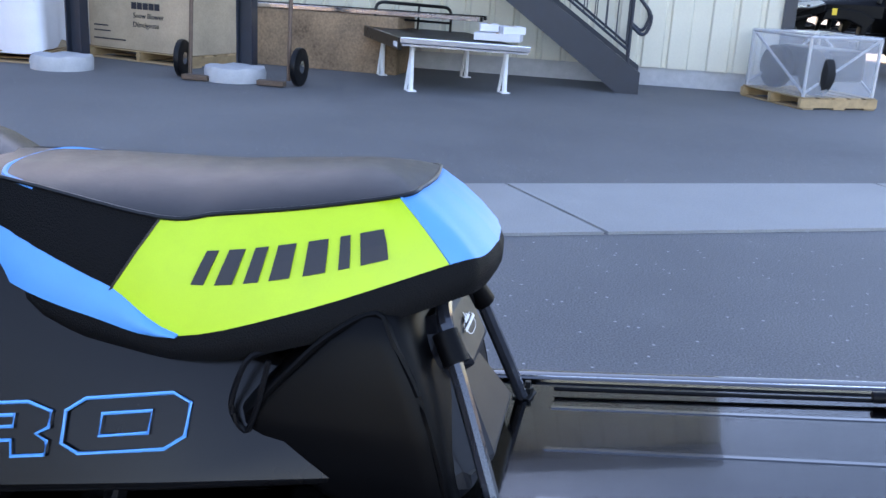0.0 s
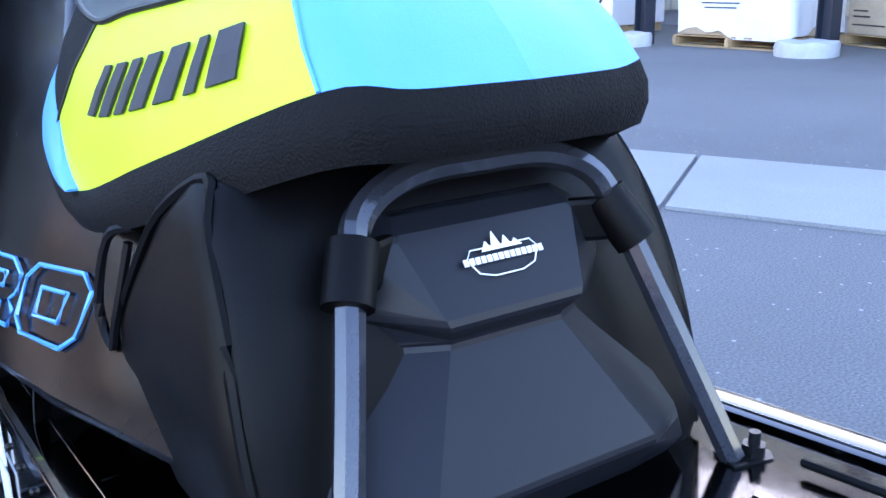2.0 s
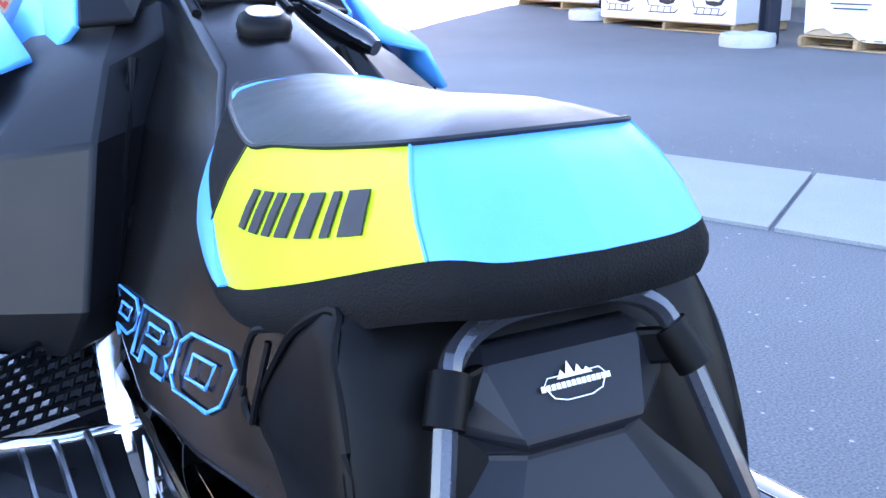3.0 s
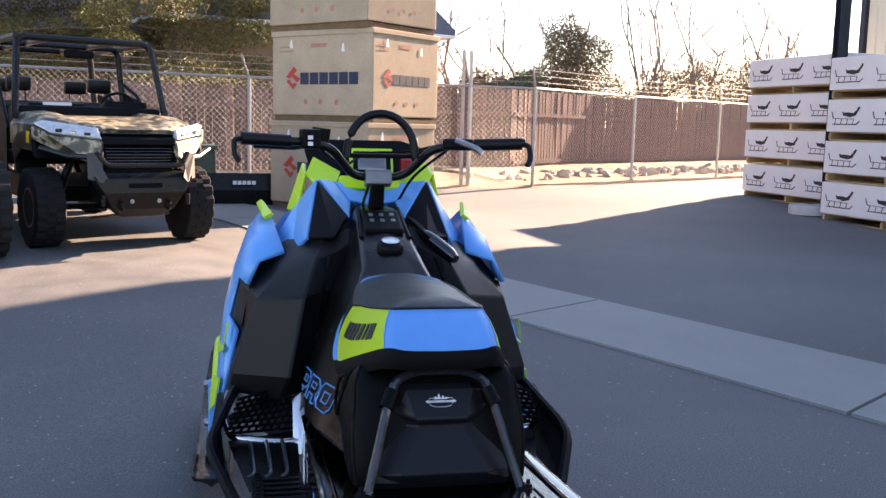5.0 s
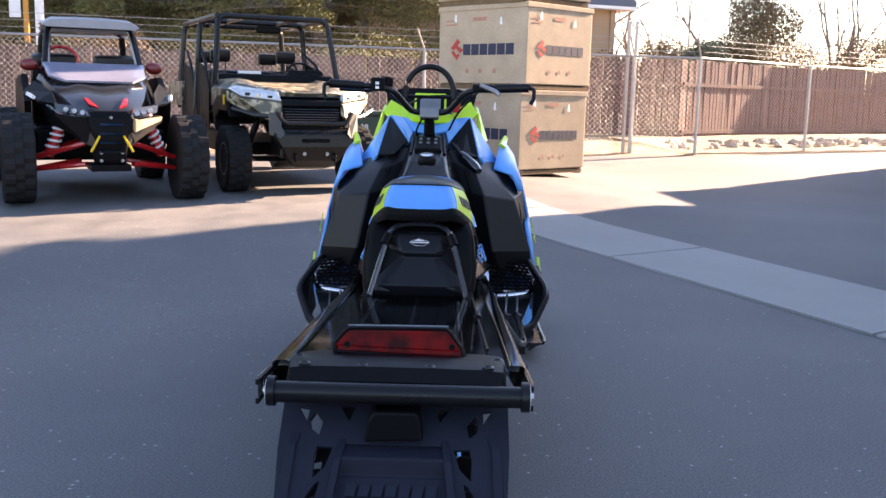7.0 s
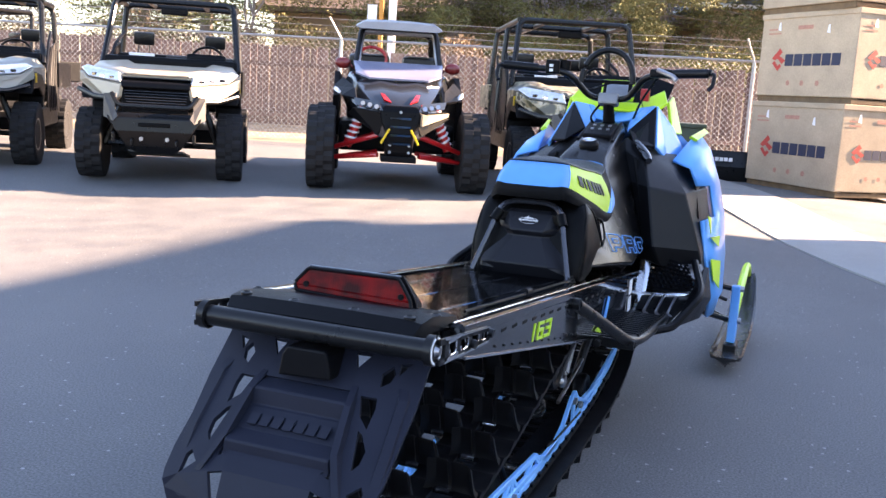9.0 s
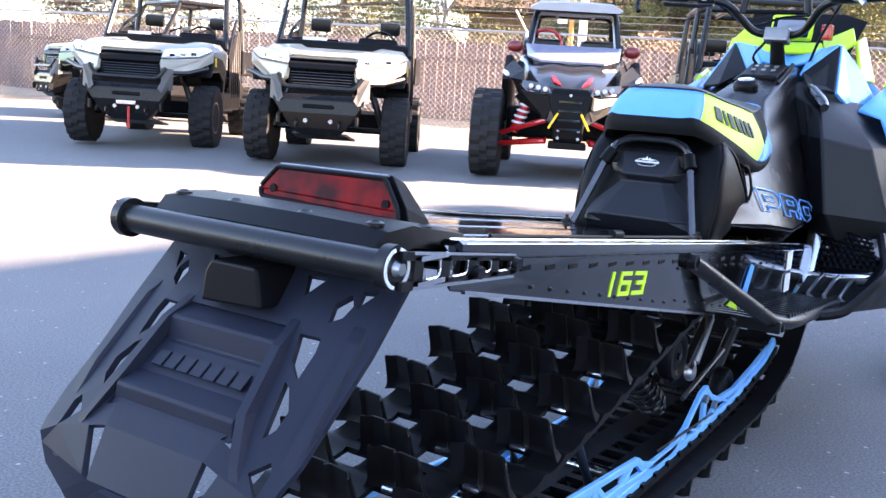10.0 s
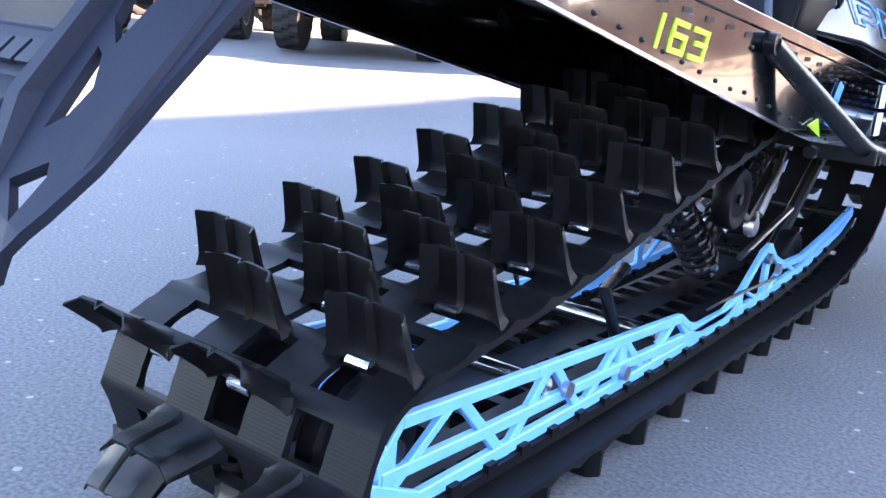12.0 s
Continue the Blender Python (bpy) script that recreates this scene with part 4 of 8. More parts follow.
def build_track():
    at, total = track_line()
    rows = 2 * round(total / 0.153)
    pitch = total / rows
    # start the rows so that a lug pair stands over y = 0.352 on the upper run
    start = min((k * 0.001 for k in range(int(total * 1000)) if at(k * 0.001).z > 0.24), key=lambda v: abs(at(v).y - 0.352)) % (2 * pitch)
    off_x = -0.008
    belt = bmesh.new()
    xs = [-0.203, -0.142, -0.088, -0.024, 0.03, 0.094, 0.146, 0.203]
    sub = 6
    swell = (0.0075, 0.003, 0.0, 0.0, 0.0, 0.003)
    grid = []
    n = rows * sub
    for i in range(n):
        v = start + i * pitch / sub
        p = at(v)
        d = (at(v + 0.004) - at(v - 0.004)).normalized()
        nrm = Vector((0, d.z, -d.y))
        rise = swell[i % sub]
        grid.append([[belt.verts.new((x + off_x, p.y + nrm.y * h, p.z + nrm.z * h)) for x in xs] for h in (rise, -0.009)])
    for i in range(n):
        a, b = grid[i], grid[(i + 1) % n]
        for j in range(len(xs) - 1):
            k = i % sub
            if j in (1, 3, 5) and k in (1, 2, 3, 4):
                for u in (j, j + 1):
                    belt.faces.new((a[0][u], b[0][u], b[1][u], a[1][u]))
                if k == 1:
                    belt.faces.new((a[0][j], a[0][j + 1], a[1][j + 1], a[1][j]))
                if k == 4:
                    belt.faces.new((b[0][j], b[1][j], b[1][j + 1], b[0][j + 1]))
                continue
            belt.faces.new((a[0][j], a[0][j + 1], b[0][j + 1], b[0][j]))
            belt.faces.new((a[1][j], b[1][j], b[1][j + 1], a[1][j + 1]))
        belt.faces.new((a[0][0], b[0][0], b[1][0], a[1][0]))
        belt.faces.new((a[0][-1], a[1][-1], b[1][-1], b[0][-1]))
    track = part("track", belt, BELT, SLED, "black rubber track with deep paddle lugs", 50)
    # one paddle standing up along z: a folded blade with a rib, side flanges and a flared foot
    lug = bmesh.new()
    hgt, half = 0.073, 0.054
    us = (-1, -0.84, -0.68, -0.2, -0.1, 0.0, 0.45, 0.72, 0.86, 1)
    cup = (0.016, 0.007, 0.0, -0.001, 0.007, -0.001, 0.0, 0.001, 0.007, 0.017)
    rings = []
    for z, w, foot, thick, lean in ((-0.002, 1.16, 0.7, 0.024, 0.0), (0.006, 1.09, 0.8, 0.015, 0.001), (0.016, 1.03, 0.9, 0.0095, 0.002), (0.036, 0.985, 1.0, 0.0075, 0.003), (0.058, 0.96, 1.0, 0.0062, 0.005), (hgt - 0.003, 0.94, 1.0, 0.0058, 0.0065), (hgt, 0.92, 1.0, 0.0035, 0.007)):
        front, rear = [], []
        for u, c in zip(us, cup):
            spread = w if abs(u) > 0.8 else lerp(1.0, w, abs(u))
            zz = z - (0.003 * (u + 1) if z > 0.05 else 0) + (0.003 if u == -1 and z > 0.05 else 0)
            front.append(Vector((u * half * spread, lean + c * foot + thick / 2, zz)))
            rear.append(Vector((u * half * spread, lean + c * foot - thick / 2, zz)))
        rings.append(front + rear[::-1])
    loft(lug, rings)
    lug_mesh, clip_mesh = None, None
    for r in range(rows):
        v = start + r * pitch
        p = at(v)
        d = (at(v + 0.006) - at(v - 0.006)).normalized()
        up = Vector((0, d.z, -d.y))
        m3 = Matrix((Vector((1, 0, 0)), d, up)).transposed()
        for x in (-0.170, 0.019) if r % 2 == 0 else (-0.056, 0.128):
            ob = part("lug", lug if lug_mesh is None else lug_mesh, RUBBER, track, "", 35)
            lug_mesh = ob.data
            turn = Matrix.Rotation(random.uniform(-0.05, 0.05), 4, "X") @ Matrix.Rotation(random.uniform(-0.02, 0.02), 4, "Z")
            ob.matrix_local = Matrix.Translation(Vector((x, p.y, p.z)) + up * 0.003) @ m3.to_4x4() @ turn
        for x in (-0.123, 0.006) if r % 2 == 0 else (0.112,):
            q = at(v + pitch * 0.17)
            if clip_mesh is None:
                bm = bmesh.new()
                arc = [math.pi * k / 8 for k in range(9)]
                loft(bm, [[Vector((x, -r * math.cos(a), 0.001 + r * math.sin(a))) for x, r in ((-0.0155, 0.0075), (0.0155, 0.0075), (0.0155, 0.0095), (-0.0155, 0.0095))] for a in arc])
                ob = part("track_clip", bm, CHROME, track, "bright steel track clip")
                clip_mesh = ob.data
            else:
                ob = part("track_clip", clip_mesh, CHROME, track)
            ob.matrix_local = Matrix.Translation((x, q.y, q.z)) @ m3.to_4x4()


build_track()


# -- skid frame: blue rails, wheels, arms and springs inside the track --
def build_skid():
    frame_part = part("suspension_frame", cyl(bmesh.new(), (-0.14, 0.302, 0.172), (0.14, 0.302, 0.172), 0.014), BLACK_METAL, SLED, "", 40)
    top = [(0.26, 0.17), (0.30, 0.218), (0.58, 0.2), (1.06, 0.172), (1.10, 0.15), (1.15, 0.135), (1.28, 0.135), (1.36, 0.16), (1.46, 0.225), (1.5, 0.234), (1.55, 0.2), (1.62, 0.175), (1.75, 0.172), (1.95, 0.20), (2.15, 0.24)]
    low = [(0.25, 0.14), (0.34, 0.098), (1.0, 0.098), (1.5, 0.112), (1.8, 0.135), (2.06, 0.18), (2.16, 0.215)]
    def zat(line, y):
        for (a, za), (b, zb) in zip(line, line[1:]):
            if a <= y <= b:
                return lerp(za, zb, (y - a) / (b - a))
        return line[-1][1] if y > line[-1][0] else line[0][1]
    def rail(side):
        bm = bmesh.new()
        x0, x1 = side * 0.135, side * 0.147
        def strip(line, w_lo, w_hi):
            prism(bm, [(y, z + w_lo) for y, z in line] + [(y, z + w_hi) for y, z in line[::-1]], x0, x1)
        strip(low, -0.002, 0.016)
        strip([(y, lerp(zat(low, y), zat(top, y), 0.42)) for y in (0.27, 0.5, 0.8, 1.1, 1.35)], -0.008, 0.008)
        for a in range(len(top) - 1):
            strip(top[a:a + 2], -0.016, 0.0)
        ys = [0.28, 0.40, 0.52, 0.62, 0.72, 0.83, 0.94, 1.04, 1.14, 1.36, 1.5, 1.62, 1.74, 1.9, 2.05]
        for k, (a, b) in enumerate(zip(ys, ys[1:])):
            if 1.14 <= a < 1.36:
                continue
            za, zb = (zat(low, a), zat(top, b)) if k % 2 == 0 else (zat(top, a), zat(low, b))
            prism(bm, [(a - 0.011, za), (a + 0.011, za), (b + 0.011, zb - 0.004), (b - 0.011, zb - 0.004)], x0 + side * 0.001, x1 - side * 0.001)
        for y in (0.28, 0.84, 1.36, 1.5):
            prism(bm, [(y - 0.014, zat(low, y)), (y + 0.014, zat(low, y)), (y + 0.014, zat(top, y) - 0.003), (y - 0.014, zat(top, y) - 0.003)], x0 + side * 0.0015, x1 - side * 0.0015)
        return bm
    for ob in both("rail", rail, BLUE_ALU, frame_part, "blue aluminium truss rail"):
        soften(ob, 0.0015, 1)
    # notched slider below each rail
    def slider(side):
        bm = bmesh.new()
        prism(bm, [(y, z - 0.018) for y, z in low] + [(y, z - 0.003) for y, z in low[::-1]], side * 0.128, side * 0.154)
        y = 0.4
        while y < 2.0:
            box(bm, (side * 0.141, y, zat(low, y) - 0.001), (0.03, 0.02, 0.012))
            y += 0.0765
        return bm
    both("slider", slider, BLACK_PLASTIC, frame_part)
    wheel = [(0.012, -0.014), (0.05, -0.012), (0.062, -0.018), (0.082, -0.018), (0.088, -0.012), (0.088, 0.012), (0.082, 0.018), (0.062, 0.018), (0.05, 0.012), (0.012, 0.014)]
    for x, y, z, k in ((0.085, 0.302, 0.172, 1.0), (-0.085, 0.302, 0.172, 1.0), (0.1, 1.341, 0.337, 0.7), (-0.1, 1.341, 0.337, 0.7), (0.11, 1.74, 0.16, 0.72), (-0.11, 1.74, 0.16, 0.72)):
        ob = part("idler_wheel", lathe([(r * k, h) for r, h in wheel], 24), BLACK_PLASTIC, frame_part, "", 40)
        ob.matrix_local = pose(x, y, z, 0, 90, 0)
    bm = bmesh.new()
    for a, b, r in (((-0.14, 0.62, 0.16), (0.14, 0.62, 0.16), 0.012), ((-0.14, 0.98, 0.15), (0.14, 0.98, 0.15), 0.014), ((-0.12, 1.341, 0.337), (0.12, 1.341, 0.337), 0.01), ((-0.14, 1.5, 0.2), (0.14, 1.5, 0.2), 0.012), ((-0.14, 2.1, 0.22), (0.14, 2.1, 0.22), 0.012)):
        part("cross_tube", cyl(bmesh.new(), a, b, r), CHROME if a[1] < 1 else BLACK_METAL, frame_part, "bare metal cross tube" if a[1] < 1 else "", 40)
    bm.free()
    for s in (1, -1):
        bm = bmesh.new()
        tube(bm, [(s * 0.085, 1.341, 0.337), (s * 0.09, 1.47, 0.28), (s * 0.095, 1.62, 0.402)], 0.012, 8)
        part("swing_arm", bm, BLACK_METAL, frame_part, "", True)
        bm = tube(bmesh.new(), [(s * 0.07, 1.78, 0.17), (s * 0.1, 1.95, 0.4), (s * 0.1, 2.0, 0.5)], 0.016, 8)
        part("swing_arm", bm, BLACK_METAL, frame_part, "", True)
        bm = bmesh.new()
        tube(bm, [(s * 0.09, 0.935, 0.13), (s * 0.085, 0.87, 0.237), (s * 0.06, 0.99, 0.245)], 0.011, 8)
        part("pivot_arm", bm, BLACK_METAL, frame_part, "", True)
    # shocks with coil springs
    for (a, b) in (((0.035, 1.46, 0.15), (0.03, 1.19, 0.35)), ((0.0, 1.52, 0.2), (0.0, 1.78, 0.42))):
        a, b = Vector(a), Vector(b)
        body = part("shock", cyl(cyl(bmesh.new(), a, a.lerp(b, 0.6), 0.02), a, b, 0.009), BLACK_METAL, frame_part, "", 40)
        bm = bmesh.new()
        d = (b - a).normalized()
        u = d.cross(Vector((1, 0, 0))).normalized()
        v = d.cross(u)
        turns = 7
        tube(bm, [a.lerp(b, 0.12 + 0.72 * i / (turns * 12)) + 0.034 * (u * math.cos(i * math.pi / 6) + v * math.sin(i * math.pi / 6)) for i in range(turns * 12 + 1)], 0.0055, 6)
        part("coil_spring", bm, BLACK_METAL, body, "", True)
        part("collar", cyl(bmesh.new(), a.lerp(b, 0.1), a.lerp(b, 0.16), 0.032), CHROME, body, "bright collar", 40)
    for s in (1, -1):
        part("pull_rod", cyl(cyl(bmesh.new(), (s * 0.1, 1.49, 0.262), (s * 0.1, 1.62, 0.41), 0.008, 10), (s * 0.1, 1.51, 0.285), (s * 0.1, 1.60, 0.387), 0.014, 10), STEEL, frame_part, "bare steel pull rod", 40)
        part("ball_end", lathe([(0.004, -0.014), (0.02, -0.01), (0.024, 0), (0.02, 0.01), (0.004, 0.014)], 16), STEEL, frame_part, "", 40).matrix_local = pose(s * 0.1, 1.49, 0.262, 0, 90, 0)
        part("torque_rod", tube(bmesh.new(), [(s * 0.1, 1.45, 0.2), (s * 0.1, 1.755, 0.27)], 0.007, 8), STEEL, frame_part, "", True)
        bm = bmesh.new()
        tube(bm, rounded([(s * 0.15, 1.16, 0.16), (s * 0.165, 1.18, 0.175), (s * 0.165, 1.5, 0.165)], 0.01), 0.0035, 6)
        part("ice_scratcher", bm, BLACK_METAL, frame_part, "", True)
    for s in (1, -1):
        for y, z in ((0.657, 0.149), (0.84, 0.125), (1.48, 0.205), (1.56, 0.17)):
            part("bolt", cyl(bmesh.new(), (s * 0.146, y, z), (s * 0.156, y, z), 0.012, 12), STEEL, frame_part, "", 40)


build_skid()


# -- tunnel, running boards, tail --
def tun_top(y):
    return 0.757 - 0.097 * y


def tun_low(y):
    return max(0.42, 0.713 - 0.19 * y)


def build_tunnel():
    bm = bmesh.new()
    rings = []
    for y in (0.11, 0.4, 0.8, 1.2, 1.6, 2.0, 2.35):
        t, b = tun_top(y), tun_low(y)
        outer = [(-0.236, b), (-0.236, b + 0.004), (-0.2345, lerp(b, t, 0.3)), (-0.2345, t - 0.01), (-0.225, t), (0.225, t), (0.2345, t - 0.01), (0.2345, lerp(b, t, 0.3)), (0.236, b + 0.004), (0.236, b)]
        inner = [(x * 0.985, z - (0.004 if abs(x) < 0.22 else 0)) for x, z in outer[1:-1]]
        rings.append([Vector((x, y, z)) for x, z in outer + inner[::-1]])
    loft(bm, rings)
    tunnel = part("tunnel", bm, TUNNEL, SLED, "gloss black aluminium tunnel", 30)
    # folded edge along each top corner, highlights on its two arrises modelled as bright strips
    for s in (1, -1):
        bm = bmesh.new()
        loft(bm, [[Vector((s * x, y, tun_top(y) + z)) for x, z in ((0.205, -0.002), (0.206, 0.004), (0.212, 0.007), (0.232, 0.007), (0.238, 0.003), (0.238, -0.014), (0.236, -0.016), (0.232, -0.004))] for y in (0.13, 0.7, 1.3, 1.95)])
        edge = part("edge_rail", bm, TUNNEL, tunnel, "folded gloss black edge", 30)
        for x, z in ((0.2115, 0.0066), (0.2375, 0.0036)):
            part("arris_highlight", tube(bmesh.new(), [(s * x, y, tun_top(y) + z) for y in (0.14, 0.7, 1.3, 1.9)], 0.0011, 6), CHROME, edge, "bright strip imitating the highlight on an arris", True)
        # bright metal strip put in for the highlight along the lower edge
        bm = bmesh.new()
        for y0, y1 in ((0.14, 1.15),):
            loft(bm, [[Vector((s * (0.2365 + u * 0.003), y, tun_low(y) + v)) for u, v in ((-1, -0.002), (1, -0.002), (1, 0.003), (-1, 0.003))] for y in (y0, 0.5, 0.9, y1)])
        part("lower_highlight", bm, CHROME, tunnel, "bright strip in place of the lower edge's highlight")
    # cooler ribs and a cord along the top
    for x in (-0.12, 0.0, 0.12):
        bm = bmesh.new()
        loft(bm, [[Vector((x + u * 0.006, y, tun_top(y) + v)) for u, v in ((-1, 0.0), (1, 0.0), (0.6, 0.0014), (-0.6, 0.0014))] for y in (0.27, 1.2)])
        part("tunnel_rib", bm, TUNNEL, tunnel)
    bm = bmesh.new()
    tube(bm, [(0.165, 1.2, tun_top(1.2) + 0.008), (0.17, 0.7, tun_top(0.7) + 0.006), (0.175, 0.3, tun_top(0.3) + 0.006)], 0.0032, 6)
    cyl(bm, (0.169, 0.78, tun_top(0.78) + 0.011), (0.169, 0.74, tun_top(0.74) + 0.011), 0.008, 10)
    part("cord", bm, BLACK_PLASTIC, tunnel, "thin black cord", True)
    # side: rivets, slots, number, stickers
    slot = None
    for s in (1, -1):
        for k in range(15):
            y = 0.3 + 0.075 * k
            z = tun_top(y) - 0.03
            if slot is None:
                ob = part("slot", box(bmesh.new(), (0, 0, 0), (0.002, 0.028, 0.007)), BLACK_PLASTIC, tunnel)
                slot = ob.data
            else:
                ob = part("slot", slot, BLACK_PLASTIC, tunnel)
            ob.location = (s * 0.2345, y, z)
    rivet = None
    for s in (1, -1):
        for k in range(26):
            y = 0.32 + 0.06 * k
            for z in (tun_top(y) - 0.045, tun_low(y) + 0.022) if k > 9 else (tun_low(y) + 0.016,):
                if rivet is None:
                    bm = bmesh.new()
                    bmesh.ops.create_uvsphere(bm, u_segments=8, v_segments=5, radius=0.0035)
                    ob = part("rivet", bm, BLACK_METAL, tunnel, "", True)
                    rivet = ob.data
                else:
                    ob = part("rivet", rivet, BLACK_METAL, tunnel)
                f = (z - tun_low(y)) / (tun_top(y) - tun_low(y))
                ob.location = (s * 0.2355, y, z)
    # the number
    for s in (1, -1):
        m = face((s * 0.2352, 0.681 - s * 0.004, 0.628), (0, s * 0.99, -0.11), (0, 0.11, 0.99)) @ Matrix.Diagonal((1.12, 0.95, 1.0, 1))
        strokes = (("1", -0.066, ((0, 0, 0, 1),)),
                   ("6", -0.034, ((0.95, 1, 0, 1), (0, 1, 0, 0), (0, 0, 0.95, 0), (0.95, 0, 0.95, 0.55), (0.95, 0.55, 0, 0.55))),
                   ("3", 0.025, ((-0.05, 1, 1, 1), (1, 1, 1, 0), (1, 0, -0.05, 0), (0.25, 0.52, 1, 0.52))))
        for name, x0, lines in strokes:
            bm = bmesh.new()
            for k, (a, b, c, d) in enumerate(lines):
                w, h, t = 0.037, 0.036, 0.0037
                ax, ay, cx, cy = a * w, b * h - 0.02, c * w, d * h - 0.02
                if abs(ax - cx) < abs(ay - cy):
                    ring = [(ax - t, min(ay, cy) - t), (ax + t, min(ay, cy) - t), (ax + t, max(ay, cy) + t), (ax - t, max(ay, cy) + t)]
                else:
                    ring = [(min(ax, cx) - t, ay - t), (max(ax, cx) + t, ay - t), (max(ax, cx) + t, ay + t), (min(ax, cx) - t, ay + t)]
                lift = 0.0012 + 0.0003 * k
                loft(bm, [[m @ Vector((x0 + x + 0.22 * y, y, z)) for x, y in ring] for z in (-0.001, lift)])
            part("length_digit", bm, LIME, tunnel, "slanted lime digit")
        bm = bmesh.new()
        def tag(pts):
            ring = [Vector((s * (0.2375 + 0.0), y, z)) for y, z in pts]
            loft(bm, [ring, [p + Vector((s * 0.0015, 0, 0)) for p in ring]])
        tag([(1.36, 0.50), (1.40, 0.49), (1.45, 0.565), (1.42, 0.575)])
        part("sticker", bm, BLUE, tunnel, "blue graphic")
        bm = bmesh.new()
        tag2 = [(1.25, 0.5), (1.34, 0.475), (1.31, 0.51)]
        ring = [Vector((s * 0.239, y, z)) for y, z in tag2]
        loft(bm, [ring, [p + Vector((s * 0.0015, 0, 0)) for p in ring]])
        part("sticker", bm, LIME, tunnel, "lime graphic")
        bm = bmesh.new()
        for z in (0.48, 0.54):
            box(bm, (s * 0.238, 1.8, z), (0.002, 0.05, 0.05))
        part("sticker", bm, WHITE_INK, tunnel, "pale warning sticker")


build_tunnel()


def build_boards():
    for s in (1, -1):
        # edge bar from the tunnel out and forward, and the ladder of the board
        board = part("running_board", tube(bmesh.new(), rounded([(s * 0.24, 0.985, 0.629), (s * 0.322, 1.34, 0.462), (s * 0.342, 1.43, 0.45), (s * 0.352, 1.9, 0.425)], 0.04), 0.017, 10), BLACK_METAL, SLED, "black running board with a serrated edge", True)
        part("pivot_cap", cyl(bmesh.new(), (s * 0.23, 0.98, 0.631), (s * 0.252, 0.98, 0.631), 0.016, 16), BLACK_METAL, board, "", 40)
        rung = None
        for k in range(16):
            y = 1.33 + 0.036 * k
            z = lerp(0.452, 0.425, (y - 1.36) / 0.5)
            if rung is None:
                ob = part("rung", box(bmesh.new(), (0, 0, 0), (0.112, 0.012, 0.028), None, 0.002, 1), BLACK_METAL, board)
                rung = ob.data
            else:
                ob = part("rung", rung, BLACK_METAL, board)
            ob.location = (s * 0.288, y, z)
        tooth = None
        for k in range(20):
            y = 1.4 + 0.025 * k
            z = lerp(0.472, 0.446, (y - 1.36) / 0.5)
            if tooth is None:
                ob = part("tooth", box(bmesh.new(), (0, 0, 0), (0.01, 0.011, 0.012)), BLACK_METAL, board)
                tooth = ob.data
            else:
                ob = part("tooth", tooth, BLACK_METAL, board)
            ob.location = (s * lerp(0.342, 0.352, k / 20), y, z)
        part("board_rail", tube(bmesh.new(), [(s * 0.238, 1.3, 0.45), (s * 0.24, 1.9, 0.425)], 0.012, 8), BLACK_METAL, board, "", True)
        # foot rest: polished post and toe bar, perforated plate, toe plate with grips, guard
        bm = box(bmesh.new(), (s * 0.234, 2.075, 0.525), (0.044, 0.028, 0.2), Matrix.Rotation(-0.5, 3, "X"), 0.008)
        part("foot_post", bm, CHROME, board, "polished foot-well post", 40)
        part("toe_bar", tube(bmesh.new(), rounded([(s * 0.232, 2.045, 0.472), (s * 0.32, 2.035, 0.476), (s * 0.415, 2.03, 0.492), (s * 0.435, 2.09, 0.53)], 0.03), 0.0125, 12), CHROME, board, "polished toe bar", True)
        A, B, C0, D0 = Vector((s * 0.25, 2.14, 0.605)), Vector((s * 0.40, 2.02, 0.60)), Vector((s * 0.43, 2.0, 0.515)), Vector((s * 0.25, 2.10, 0.49))
        def grid_at(u, v):
            return A.lerp(B, u).lerp(D0.lerp(C0, u), v)
        bm = bmesh.new()
        for k in range(8):
            v = k / 7
            tube(bm, [grid_at(0, v), grid_at(1, v)], 0.0045, 5)
        for j in range(7):
            for k in range(9):
                u = (k + (0.5 if j % 2 else 0)) / 9
                tube(bm, [grid_at(u, j / 7), grid_at(min(1, u + 0.03), (j + 1) / 7)], 0.0042, 5)
        part("vent_grid", bm, BLACK_PLASTIC, board, "perforated black vent grid", True)
        bm = bmesh.new()
        plate(bm, [(s * 0.242, 2.09, 0.485), (s * 0.425, 2.02, 0.485), (s * 0.37, 1.84, 0.418), (s * 0.242, 1.86, 0.418)], 0.006)
        part("toe_plate", bm, BLACK_METAL, board)
        for k in range(3):
            x = 0.285 + 0.042 * k
            bm = tube(bmesh.new(), rounded([(s * x, 2.03, 0.482), (s * (x - 0.004), 2.0, 0.476), (s * (x - 0.012), 1.9, 0.438), (s * (x + 0.006), 1.885, 0.434)], 0.012), 0.0055, 6)
            part("toe_grip", bm, STEEL, board, "raised metal toe grip" if k == 0 else "", True)
        part("side_guard", tube(bmesh.new(), rounded([(s * 0.41, 2.12, 0.60), (s * 0.462, 1.92, 0.535), (s * 0.462, 1.86, 0.515), (s * 0.40, 1.72, 0.435), (s * 0.352, 1.66, 0.43)], 0.03), 0.014, 8), BLACK_PLASTIC, board, "", True)
        bm = bmesh.new()
        plate(bm, [(s * 0.462, 1.9, 0.52), (s * 0.41, 1.74, 0.44), (s * 0.44, 2.1, 0.40), (s * 0.465, 2.2, 0.46), (s * 0.45, 2.16, 0.58)], 0.016)
        part("guard_panel", bm, BLACK_PLASTIC, board)


build_boards()


